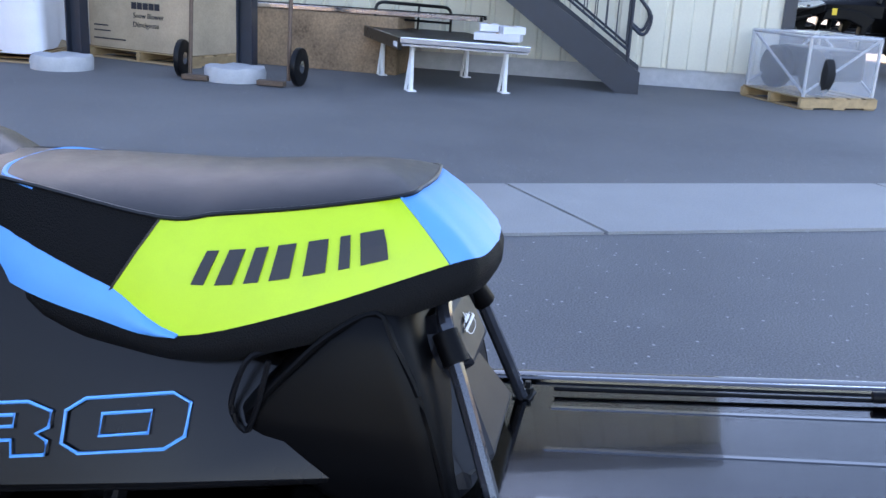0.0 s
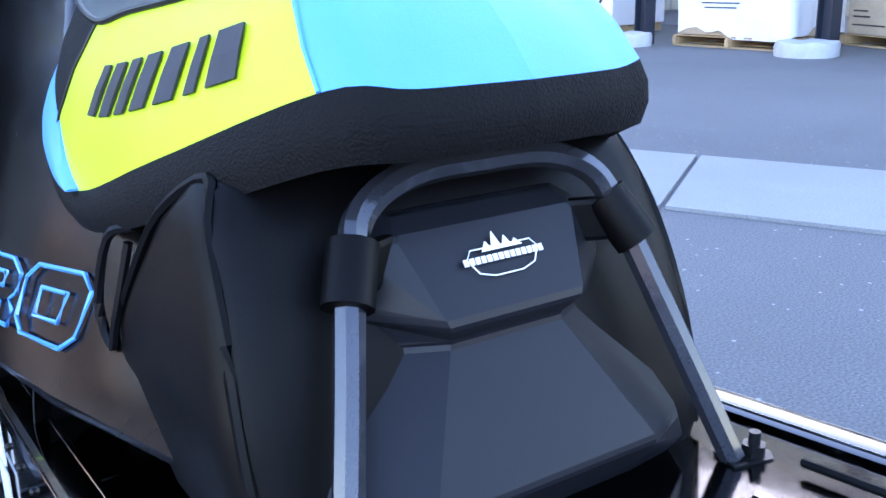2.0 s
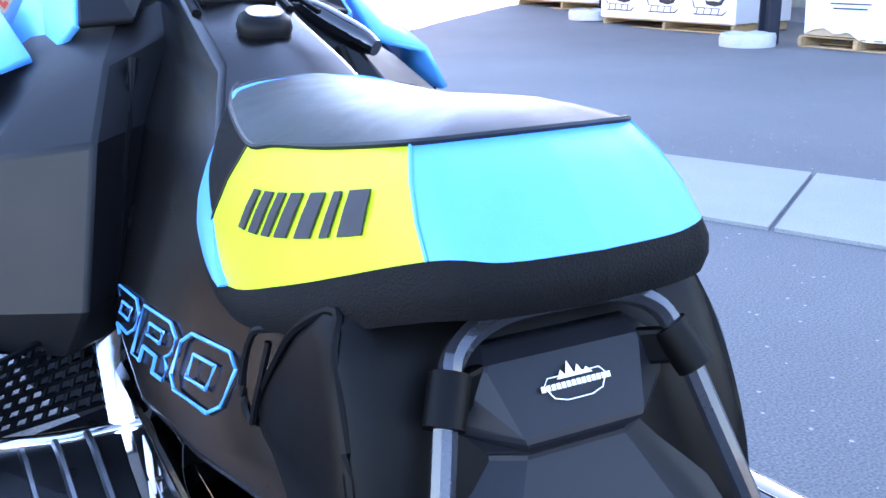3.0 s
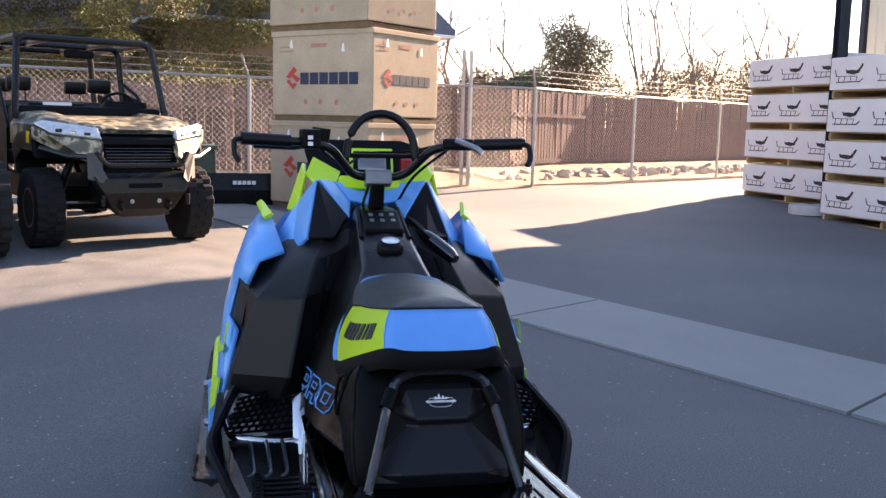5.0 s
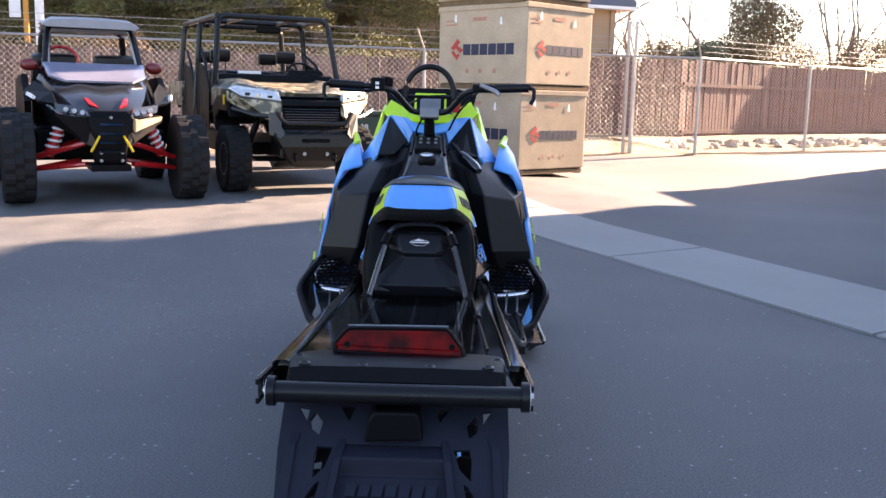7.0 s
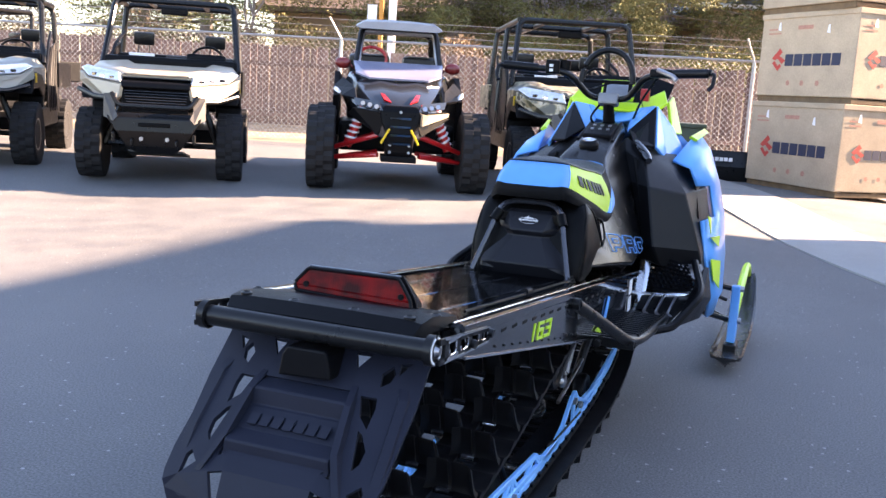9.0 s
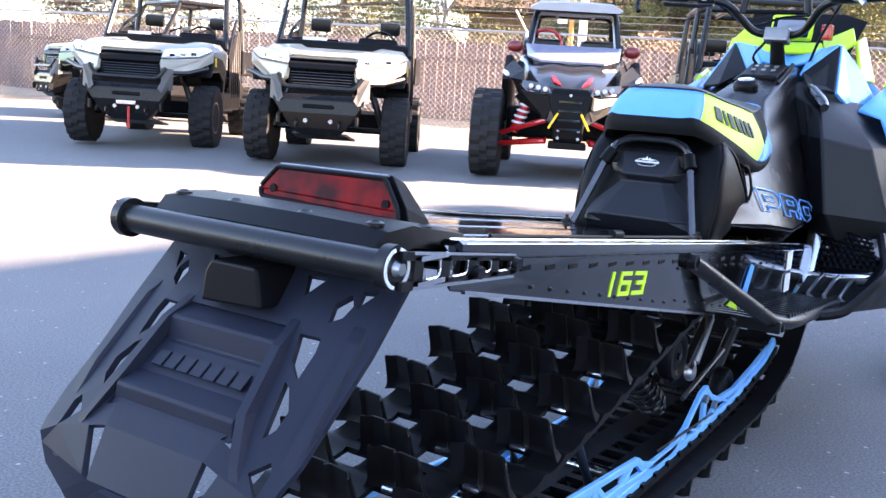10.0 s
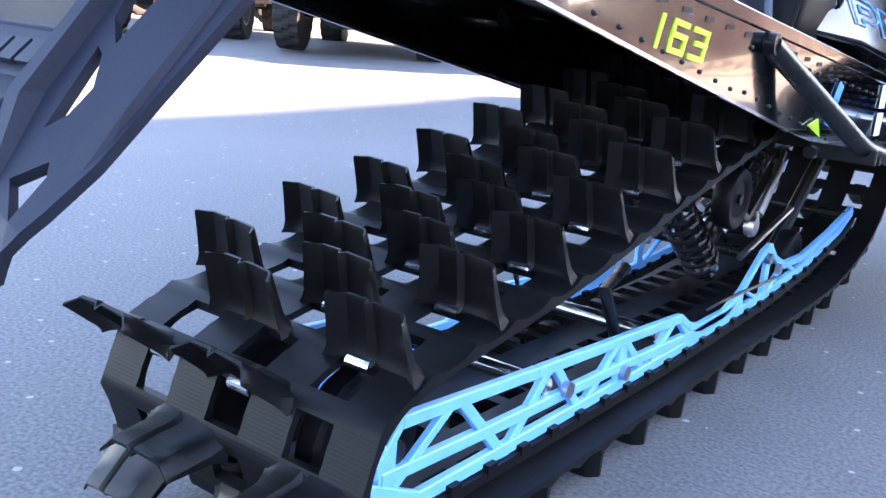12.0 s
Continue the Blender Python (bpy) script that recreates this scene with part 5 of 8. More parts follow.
def build_tail():
    bm = bmesh.new()
    cyl(bm, (-0.214, 0, 0.732), (0.228, 0, 0.732), 0.019, 28)
    bar = part("rear_bumper", bm, BLACK_METAL, SLED, "black tubular rear bumper bar", 40)
    for s in (1, -1):
        x = 0.228 if s > 0 else -0.214
        part("end_cap", cyl(bmesh.new(), (x - s * 0.006, 0, 0.733), (x + s * 0.008, 0, 0.733), 0.0265, 28), BLACK_METAL, bar, "", 40)
        bm = bmesh.new()
        for k in range(26):
            a = 2 * math.pi * k / 26
            if k in (6, 7, 19, 20):
                continue
            box(bm, (x + s * 0.0085, 0.0215 * math.cos(a), 0.733 + 0.0215 * math.sin(a)), (0.002, 0.0038, 0.0062), Matrix.Rotation(a, 3, "X"))
        part("print_ring", bm, WHITE_INK, bar, "ring of white print too small to read")
        part("bolt", cyl(bmesh.new(), (x + s * 0.006, 0, 0.733), (x + s * 0.016, 0, 0.733), 0.0105, 14, 0.007), STEEL, bar, "", 40)
        # slotted side bracket
        xb = s * 0.241
        bm = bmesh.new()
        def strip(pts):
            prism(bm, pts, xb - 0.003, xb + 0.003)
        strip([(0.0, 0.753), (0.25, 0.7235), (0.258, 0.7145), (0.0, 0.743)])
        strip([(0.0, 0.718), (0.0, 0.708), (0.25, 0.6935), (0.258, 0.7025)])
        for y in (0.03, 0.085, 0.145, 0.2, 0.25):
            zt, zb = 0.748 - 0.118 * y, 0.7125 - 0.06 * y
            strip([(y - 0.009, zb), (y + 0.009, zb), (y + 0.012, zt), (y - 0.006, zt)])
        part("bracket", bm, BLACK_METAL, bar, "slotted black bracket with machined edges")
        bm = bmesh.new()
        xo = xb + s * 0.0035
        for pts in ([(0.02, 0.7515), (0.25, 0.7245), (0.255, 0.7215), (0.02, 0.7475)], [(0.02, 0.711), (0.02, 0.707), (0.25, 0.6925), (0.25, 0.696)]):
            prism(bm, pts, xo - 0.0006, xo + 0.0006)
        for y0, y1 in ((0.042, 0.074), (0.098, 0.134), (0.158, 0.189), (0.212, 0.24)):
            z1, z0 = 0.745 - 0.12 * y0, 0.7185 - 0.06 * y0
            tube(bm, rounded([(xo, y0, z1 - 0.012), (xo, y0, z0), (xo, y1, z0), (xo, y1, z1 - 0.004)], 0.01, 4), 0.0015, 5)
        for y0, y1, z in ((0.035, 0.09, 0.741), (0.03, 0.085, 0.7115)):
            box(bm, (xo, (y0 + y1) / 2, z), (0.001, y1 - y0, 0.006))
        part("machined_edge", bm, CHROME, bar, "bright machined edges")
        for y in (0.155, 0.25):
            part("bolt", cyl(bmesh.new(), (xb, y, 0.713), (xb + s * 0.012, y, 0.711), 0.0085, 12), BLACK_METAL, bar, "", 40)
    # plastic end plate with bolts
    bm = bmesh.new()
    rings = []
    for y, w, z, t in ((0.015, 0.19, 0.748, 0.02), (0.04, 0.198, 0.768, 0.03), (0.085, 0.2, 0.772, 0.03), (0.13, 0.205, 0.764, 0.028), (0.2, 0.2, 0.752, 0.02)):
        rings.append([Vector((x * w, y + dy, z + dz)) for x, dz, dy in ((-1, -t, 0), (-0.97, -0.004, 0), (-0.8, 0, 0), (-0.3, 0.003, -0.006), (0.3, 0.003, -0.006), (0.8, 0, 0), (0.97, -0.004, 0), (1, -t, 0))])
    loft(bm, rings)
    plate_ob = part("end_plate", bm, BLACK_PLASTIC, SLED, "black moulded tunnel end plate", 30)
    for x, y in ((-0.165, 0.05), (-0.06, 0.045), (0.06, 0.045), (0.165, 0.05), (0.185, 0.12), (-0.185, 0.12)):
        part("bolt", lathe([(0.011, 0), (0.011, 0.004), (0.006, 0.006), (0.005, 0.003)], 14), BLACK_METAL, plate_ob, "", 40).location = (x, y, 0.7672 if y < 0.1 else 0.7605)
    # tail light
    bm = bmesh.new()
    back = [(-0.128, 0.16, 0.757), (0.133, 0.166, 0.748), (0.124, 0.168, 0.775), (0.094, 0.175, 0.815), (-0.104, 0.175, 0.812), (-0.132, 0.164, 0.778)]
    front = [(-0.10, 0.26, 0.745), (0.10, 0.26, 0.74), (0.10, 0.255, 0.75), (0.075, 0.23, 0.80), (-0.08, 0.23, 0.80), (-0.10, 0.255, 0.75)]
    loft(bm, [[Vector(p) for p in back], [Vector(p) for p in front]])
    light = soften(part("tail_light", bm, BLACK_PLASTIC, SLED, "red tail light in a black housing"), 0.004)
    shape = ((-0.118, 0.766), (0.122, 0.759), (0.116, 0.776), (0.089, 0.808), (-0.098, 0.806), (-0.123, 0.779))
    def lens_at(x, z, lift=0.0):
        return Vector((x, 0.154 + (z - 0.76) * 0.24 - lift, z))
    mid_x, mid_z = -0.001, 0.784
    soften(part("lens", plate(bmesh.new(), [lens_at(x, z) for x, z in shape], 0.006), RED_LENS, light, "dark red lens"), 0.002)
    part("lens_frame", tube(bmesh.new(), rounded([lens_at(mid_x + (x - mid_x) * 1.02, mid_z + (z - mid_z) * 1.1, 0.003) for x, z in shape], 0.006, 3, True), 0.0036, 8, True), BLACK_PLASTIC, light, "black moulded lens frame", True)
    part("lens_rib", tube(bmesh.new(), [lens_at(-0.12, 0.776, 0.0028), lens_at(0.116, 0.771, 0.0028)], 0.0016, 6), RED_LENS, light, "", True)
    # thin pale rod that draws the glint along the housing's top
    part("top_glint", tube(bmesh.new(), [lens_at(-0.1, 0.812, -0.002), lens_at(0.092, 0.814, -0.002)], 0.0018, 6), STEEL, light, "pale line modelled as a glint on the top edge", True)
    for s in (1, -1):
        part("screw", cyl(bmesh.new(), (s * 0.1, 0.162, 0.778), (s * 0.1, 0.153, 0.778), 0.006, 12), BLACK_PLASTIC, light, "", 40)


build_tail()


def build_flap():
    """The snow flap: a moulded plastic apron with a stepped middle and open frames beside it."""
    def on(x, v, lift=0.0):
        """v runs down the flap from 0 at the bumper to 1 at its lowest point."""
        y = lerp(0.055, -0.165, min(1, v / 0.72)) + (0.0 if v < 0.72 else (v - 0.72) * 0.02)
        z = 0.70 - 0.315 * v
        curve = 0.10 * (abs(x) / 0.21) ** 2 * 0.25
        return Vector((x, y + curve - lift, z))
    # the apron: one outline with openings, the same on both sides
    outer = [(0.0, -0.01), (0.203, -0.01), (0.205, 0.24), (0.2, 0.44), (0.197, 0.57), (0.188, 0.66), (0.168, 0.80), (0.13, 0.87), (0.1, 0.96), (0.04, 0.985), (0.025, 0.94), (0.0, 0.94)]
    holes = [[(0.081, 0.1), (0.07, 0.03), (0.1, 0.03)],
             [(0.133, 0.168), (0.128, 0.11), (0.143, 0.07), (0.152, 0.105), (0.147, 0.146)],
             [(0.157, 0.112), (0.154, 0.055), (0.174, 0.05)],
             [(0.117, 0.30), (0.106, 0.215), (0.135, 0.217), (0.139, 0.26), (0.137, 0.352)],
             [(0.137, 0.525), (0.124, 0.36), (0.133, 0.375), (0.149, 0.44), (0.147, 0.495)],
             [(0.089, 0.553), (0.104, 0.516), (0.107, 0.57)],
             [(0.144, 0.618), (0.163, 0.578), (0.17, 0.603), (0.169, 0.682)],
             [(0.08, 0.80), (0.084, 0.622), (0.112, 0.642), (0.09, 0.79)]]
    flap = bmesh.new()
    def loop(pts):
        vs = [flap.verts.new((x, v, 0)) for x, v in pts]
        for p, q in zip(vs, vs[1:] + vs[:1]):
            flap.edges.new((p, q))
    full = outer[:-1] + [(-x * (1 + 0.1 * smooth_step((v - 0.4) / 0.4)), v * (1 + 0.05 * smooth_step((v - 0.4) / 0.4))) for x, v in outer[::-1]][:-1]
    dense = []
    for (ax, av), (bx, bv) in zip(full, full[1:] + full[:1]):
        dense += [(lerp(ax, bx, t), lerp(av, bv, t)) for t in (0, 0.25, 0.5, 0.75)]
    loop(dense)
    for hole in holes:
        loop(hole)
        loop([(-x, v) for x, v in hole[::-1]])
    loop([(-0.086, 0.2), (0.086, 0.2), (0.098, 0.36), (0.098, 0.53), (-0.098, 0.53), (-0.098, 0.36)])
    bmesh.ops.triangle_fill(flap, use_beauty=True, use_dissolve=False, edges=list(flap.edges))
    for v in flap.verts:
        v.co = on(v.co.x, v.co.y)
    ob = part("snow_flap", flap, FLAP, SLED, "grey-black moulded snow flap with open side frames")
    sol = ob.modifiers.new("thickness", "SOLIDIFY")
    sol.thickness, sol.offset = 0.009, 0
    # stepped middle
    bm = bmesh.new()
    rings = []
    for v, lift, w in ((0.172, -0.012, 0.089), (0.18, -0.012, 0.089), (0.232, 0.02, 0.092), (0.245, 0.019, 0.093), (0.33, -0.004, 0.096), (0.338, -0.001, 0.097), (0.43, 0.002, 0.1), (0.436, 0.002, 0.1), (0.468, 0.022, 0.101), (0.478, 0.022, 0.101), (0.54, 0.004, 0.103), (0.552, 0.006, 0.103)):
        rings.append([on(-w, v, lift), on(w, v, lift), on(w, v, lift - 0.014), on(-w, v, lift - 0.014)])
    loft(bm, rings)
    soften(part("stepped_panel", bm, FLAP, ob, "ledged middle panel"), 0.002)
    for s in (1, -1):
        bm = bmesh.new()
        loft(bm, [[on(s * (w + a), v, b) for a, b in ((-0.008, 0), (-0.006, h), (0.006, h), (0.008, 0))] for v, w, h in ((0.165, 0.09, 0.006), (0.24, 0.096, 0.024), (0.45, 0.106, 0.024), (0.6, 0.127, 0.012), (0.78, 0.158, 0.004))])
        part("rib", bm, FLAP, ob)
        bm = bmesh.new()
        loft(bm, [[on(s * (w + a), v, b) for a, b in ((-0.012, 0), (-0.006, h), (0.01, h), (0.014, 0))] for v, w, h in ((0.14, 0.17, 0.004), (0.2, 0.18, 0.012), (0.45, 0.184, 0.014), (0.58, 0.182, 0.006))])
        part("fold", bm, FLAP, ob)
    bm = bmesh.new()
    loft(bm, [[on(x, v, 0.004 + lift) for x, v in ((-0.075, 0.985 - dv), (-0.075, 0.86 - dv), (-0.045, 0.80 - dv), (0.012, 0.80 - dv), (0.03, 0.88 - dv), (0.03, 0.965 - dv))] for lift, dv in ((0, 0), (0.008, -0.004))])
    part("lower_pad", bm, FLAP, ob)
    down = (on(0, 0.5) - on(0, 0.4)).normalized()
    f = face(on(0, 0.384, 0.001), (1, 0, 0), -down)
    for k in range(7):
        part("maker_mark", blocks(bmesh.new(), f @ pose(-0.069 + 0.023 * k, 0, 0), [0.018], 0.021, 0, 0.15, 0.003), FLAP, ob, "raised plain block of a maker's mark" if k == 0 else "")
    # hollow block under the bar
    bm = bmesh.new()
    prism(bm, [(-0.035, 0.705), (0.04, 0.705), (0.045, 0.695), (0.052, 0.655), (-0.052, 0.65), (-0.045, 0.69)], -0.02, 0.06, "y")
    soften(part("hitch_block", bm, BLACK_PLASTIC, ob), 0.004)


build_flap()


# -- seat --
def build_seat():
    top = [(0, 1.957, 0.946), (0.06, 1.934, 0.946), (0.112, 1.79, 0.942), (0.137, 1.635, 0.929), (0.13, 1.57, 0.938), (0.115, 1.48, 0.95), (0.092, 1.378, 0.968), (0.05, 1.362, 0.971), (0, 1.357, 0.972)]
    mid = [(0, 1.945, 0.87), (0.085, 1.915, 0.86), (0.145, 1.81, 0.835), (0.170, 1.70, 0.818), (0.176, 1.6, 0.808), (0.160, 1.46, 0.85), (0.112, 1.314, 0.903), (0.07, 1.284, 0.904), (0, 1.276, 0.904)]
    low = [(0, 1.93, 0.83), (0.085, 1.9, 0.82), (0.15, 1.78, 0.797), (0.172, 1.67, 0.785), (0.175, 1.57, 0.782), (0.160, 1.43, 0.82), (0.116, 1.312, 0.862), (0.07, 1.284, 0.866), (0, 1.276, 0.867)]
    k = 5
    T, M, L = catmull(top, k), catmull(mid, k), catmull(low, k)
    out = lambda p, d: p + Vector((p.x, (p.y - 1.6) * 0.3, 0)).normalized() * d
    def sheet(rows, i0, i1, inset=0.012):
        bm = bmesh.new()
        for sgn in (1, -1):
            flip = lambda p: Vector((sgn * p.x, p.y, p.z))
            outer = [[flip(p) for p in r[i0:i1 + 1]] for r in rows]
            inner = [[flip(out(p, -inset)) for p in r[i0:i1 + 1]] for r in rows]
            rings = [[r[j] for r in outer] + [r[j] for r in inner[::-1]] for j in range(len(outer[0]))]
            loft(bm, rings)
        return bm
    def bulged(A, B, n=3, b=0.007):
        rows = []
        for q in range(n + 1):
            t = q / n
            rows.append([out(x.lerp(y, t), b * math.sin(math.pi * t)) for x, y in zip(A, B)])
        return rows
    side = bulged(T, M)
    last = len(T) - 1
    seat = part("seat", sheet(bulged(M, L, 3, 0.006), 0, last, 0.02), BLACK_GRIP, SLED, "black, lime and blue stitched seat", 50)
    # base filling
    bm = bmesh.new()
    ring = L + mirrored(L[1:-1])[::-1]
    loft(bm, [[Vector((p.x * 0.6, lerp(p.y, 1.6, 0.3), p.z + 0.012)) for p in ring], ring, [Vector((p.x * 0.82, lerp(p.y, 1.6, 0.16), p.z + 0.03)) for p in ring]])
    part("seat_base", bm, BLACK_PLASTIC, seat, "", 50)
    part("grip_panel", sheet(side, 0, 3 * k), BLACK_GRIP, seat, "ribbed black side panel", 50)
    part("lime_panel", sheet(side, 3 * k, 6 * k), LIME_VINYL, seat, "lime vinyl side panel", 50)
    part("rear_panel", sheet(side, 6 * k, last), BLUE_VINYL, seat, "blue vinyl rear panel", 50)
    cut = [lerp(0.12, 0.70, (i / (3 * k)) ** 0.8) if i <= 3 * k else lerp(0.70, 0.985, (i - 3 * k) / k) for i in range(4 * k + 1)]
    band = bulged([p.lerp(q, f) for p, q, f in zip(T, M, cut)], M[:4 * k + 1], 3, 0.004)
    band = [[out(p, 0.006) for p in r] for r in band]
    part("blue_band", sheet(band, 0, 4 * k), BLUE_VINYL, seat, "blue vinyl front band", 50)
    # top
    bm = bmesh.new()
    full = lambda r: r + mirrored(r[1:-1])[::-1]
    def crown(y):
        for (a, za), (b, zb) in zip(((1.3, 0.982), (1.44, 0.985), (1.6, 0.968), (1.9, 0.954)), ((1.44, 0.985), (1.6, 0.968), (1.9, 0.954), (2.0, 0.953))):
            if y <= b:
                return lerp(za, zb, (y - a) / (b - a))
        return 0.948
    rows = []
    for f in (0.0, 0.04, 0.1, 0.2, 0.36, 0.56, 0.78, 1.0):
        row = []
        for p in T:
            my = min(1.87, max(1.43, p.y))
            row.append(Vector((p.x * (1 - f), lerp(p.y, my, f), lerp(p.z, crown(my), 1 - (1 - f) ** 2.4))))
        rows.append(full(row))
    loft(bm, rows, True, False)
    bmesh.ops.remove_doubles(bm, verts=bm.verts, dist=0.0005)
    part("seat_top", bm, BLACK_VINYL, seat, "black vinyl seat top", 60)
    # piping and seams
    bm = bmesh.new()
    tube(bm, [out(p, 0.001) for p in full(T)], 0.0028, 6, True)
    part("piping", bm, BLACK_VINYL, seat, "", True)
    for s in (1, -1):
        bm = bmesh.new()
        line = [Vector(p) for p in ((0.0, 1.872, 0.952), (0.035, 1.872, 0.951), (0.065, 1.868, 0.949), (0.088, 1.855, 0.945), (0.099, 1.83, 0.942), (0.107, 1.806, 0.939))]
        tube(bm, catmull([(s * p.x, p.y, p.z) for p in line], 3), 0.004, 6)
        part("front_piping", bm, BLUE_VINYL, seat, "bright blue front piping", True)
    for s in (1, -1):
        for i, w in ((6 * k, 0.0016), (3 * k, 0.0016)):
            bm = bmesh.new()
            tube(bm, [out(Vector((s * r[i].x, r[i].y, r[i].z)), 0.0006) for r in side], w, 5)
            part("seam", bm, BLUE_VINYL if i == 6 * k else BLACK_VINYL, seat, "", True)
        # maker's mark along the lime panel, as plain blocks
        def on_panel(u, v, lift):
            f, r = 3 * k * (1 + u), 3 * v
            i, j = min(int(f), len(T) - 2), min(int(r), 2)
            p = side[j][i].lerp(side[j][i + 1], f - i).lerp(side[j + 1][i].lerp(side[j + 1][i + 1], f - i), r - j)
            p = out(p, lift) + Vector((0, 0, lift * 0.6))
            return Vector((s * p.x, p.y, p.z))
        for a0, w in ((0.0, 0.08), (0.15, 0.1), (0.31, 0.075), (0.44, 0.1), (0.605, 0.1), (0.76, 0.045), (0.85, 0.11)):
            bm = bmesh.new()
            rows = []
            for q in range(5):
                t = a0 + w * q / 4
                u = lerp(0.325, 0.88, t)
                v0, v1 = lerp(0.30, 0.36, t), lerp(0.57, 0.72, t)
                rows.append([on_panel(u + 0.02, v0, 0.001), on_panel(u, v1, 0.001), on_panel(u, v1, 0.0025), on_panel(u + 0.01, (v0 + v1) / 2, 0.003), on_panel(u + 0.02, v0, 0.0025)])
            loft(bm, rows)
            part("maker_mark", bm, BLACK_INK, seat, "plain dark block of a maker's mark")


build_seat()


def build_bag():
    # soft bag under the seat
    bm = bmesh.new()
    rings = []
    for z, w, y0, y1 in ((0.622, 0.165, 1.285, 1.43), (0.645, 0.176, 1.285, 1.455), (0.68, 0.179, 1.295, 1.50), (0.71, 0.181, 1.303, 1.535), (0.73, 0.18, 1.308, 1.535), (0.77, 0.175, 1.322, 1.50), (0.82, 0.168, 1.345, 1.45), (0.846, 0.158, 1.36, 1.42), (0.857, 0.135, 1.375, 1.41)):
        rings.append(rounded([(-w, y0, z), (w, y0, z), (w, y1, z), (-w, y1, z)], 0.03, 3, True))
    loft(bm, rings)
    bag = part("tunnel_bag", bm, BAG, SLED, "black cloth tunnel bag with piped seams", 50)
    for s in (1, -1):
        bm = bmesh.new()
        tube(bm, catmull([(s * 0.166, 1.293, 0.64), (s * 0.171, 1.307, 0.70), (s * 0.168, 1.332, 0.77), (s * 0.162, 1.36, 0.82), (s * 0.15, 1.385, 0.851), (s * 0.165, 1.435, 0.823), (s * 0.173, 1.48, 0.775), (s * 0.177, 1.52, 0.728)], 4), 0.004, 6)
        part("piping", bm, BAG, bag, "", True)
        bm = bmesh.new()
        tube(bm, catmull([(s * 0.165, 1.50, 0.80), (s * 0.178, 1.52, 0.79), (s * 0.186, 1.535, 0.74), (s * 0.184, 1.52, 0.71), (s * 0.182, 1.508, 0.735), (s * 0.17, 1.498, 0.79)], 4), 0.0035, 6)
        part("cord_loop", bm, BLACK_PLASTIC, bag, "black cord loop", True)
    # moulded box on its back: a lid that juts out over a notch, and a broad panel below with slanted sides
    bm = bmesh.new()
    rows = [[(-0.07, 1.372, 0.822), (-0.068, 1.342, 0.824), (-0.06, 1.338, 0.826), (0.06, 1.338, 0.826), (0.068, 1.342, 0.824), (0.07, 1.372, 0.822)],
            [(-0.096, 1.36, 0.806), (-0.086, 1.328, 0.812), (-0.067, 1.321, 0.816), (0.067, 1.321, 0.816), (0.086, 1.328, 0.812), (0.096, 1.36, 0.806)],
            [(-0.116, 1.34, 0.77), (-0.102, 1.330, 0.776), (-0.05, 1.287, 0.765), (0.05, 1.287, 0.765), (0.102, 1.330, 0.776), (0.116, 1.34, 0.77)],
            [(-0.118, 1.352, 0.75), (-0.104, 1.338, 0.748), (-0.041, 1.302, 0.75), (0.041, 1.302, 0.75), (0.104, 1.338, 0.748), (0.118, 1.352, 0.75)],
            [(-0.142, 1.296, 0.664), (-0.131, 1.278, 0.666), (-0.086, 1.252, 0.668), (0.086, 1.252, 0.668), (0.131, 1.278, 0.666), (0.142, 1.296, 0.664)],
            [(-0.142, 1.29, 0.65), (-0.132, 1.272, 0.648), (-0.086, 1.266, 0.648), (0.086, 1.266, 0.648), (0.132, 1.272, 0.648), (0.142, 1.29, 0.65)],
            [(-0.14, 1.30, 0.63), (-0.13, 1.285, 0.63), (-0.086, 1.28, 0.63), (0.086, 1.28, 0.63), (0.13, 1.285, 0.63), (0.14, 1.30, 0.63)]]
    vs = [[bm.verts.new(p) for p in row] for row in rows]
    for u, v in zip(vs, vs[1:]):
        for j in range(5):
            bm.faces.new((u[j], u[j + 1], v[j + 1], v[j]))
    bm.faces.new(vs[0])
    bm.faces.new([row[0] for row in vs] + [row[5] for row in vs[::-1]])
    crate = soften(part("cargo_box", bm, stuff("satin_black_moulding", (0.0105, 0.011, 0.0145), 0.36, 0, 0.12, 14, 900, 0.05, 0, 0, 0.2), SLED, "black moulded cargo box with a faceted lid"), 0.005)
    # badge: plain pale shapes
    m = face((0, 1.3055, 0.7935), (1, 0, 0), (0, 0.56, 0.83)) @ pose(0, 0, 0.0025) @ Matrix.Diagonal((0.86, 0.78, 0.8, 1))
    bm = bmesh.new()
    hexa = [(-0.031, 0.004), (-0.026, 0.011), (0.026, 0.011), (0.031, 0.004), (0.024, -0.008), (0.012, -0.012), (-0.012, -0.012), (-0.024, -0.008)]
    pts = [m @ Vector((a, b, 0)) for a, b in hexa]
    tube(bm, pts, 0.0005, 5, True)
    for a, h in ((-0.012, 0.016), (-0.004, 0.023), (0.005, 0.018), (0.013, 0.014)):
        ring = [m @ Vector(p) for p in ((a - 0.005, 0.008, 0), (a + 0.005, 0.008, 0), (a, h, 0))]
        loft(bm, [ring, [p + m.to_3x3() @ Vector((0, 0, 0.001)) for p in ring]])
    blocks(bm, m @ pose(0, 0.002, 0), [0.0036] * 14, 0.0055, 0.0014, 0, 0.001)
    part("badge", bm, WHITE_INK, crate, "small white mountain badge")
    # hoop round the box
    hoop_paint = stuff("satin_grey_steel", (0.034, 0.036, 0.046), 0.2, 0.5, 0.15, 20, 400, 0.02, 0.4)
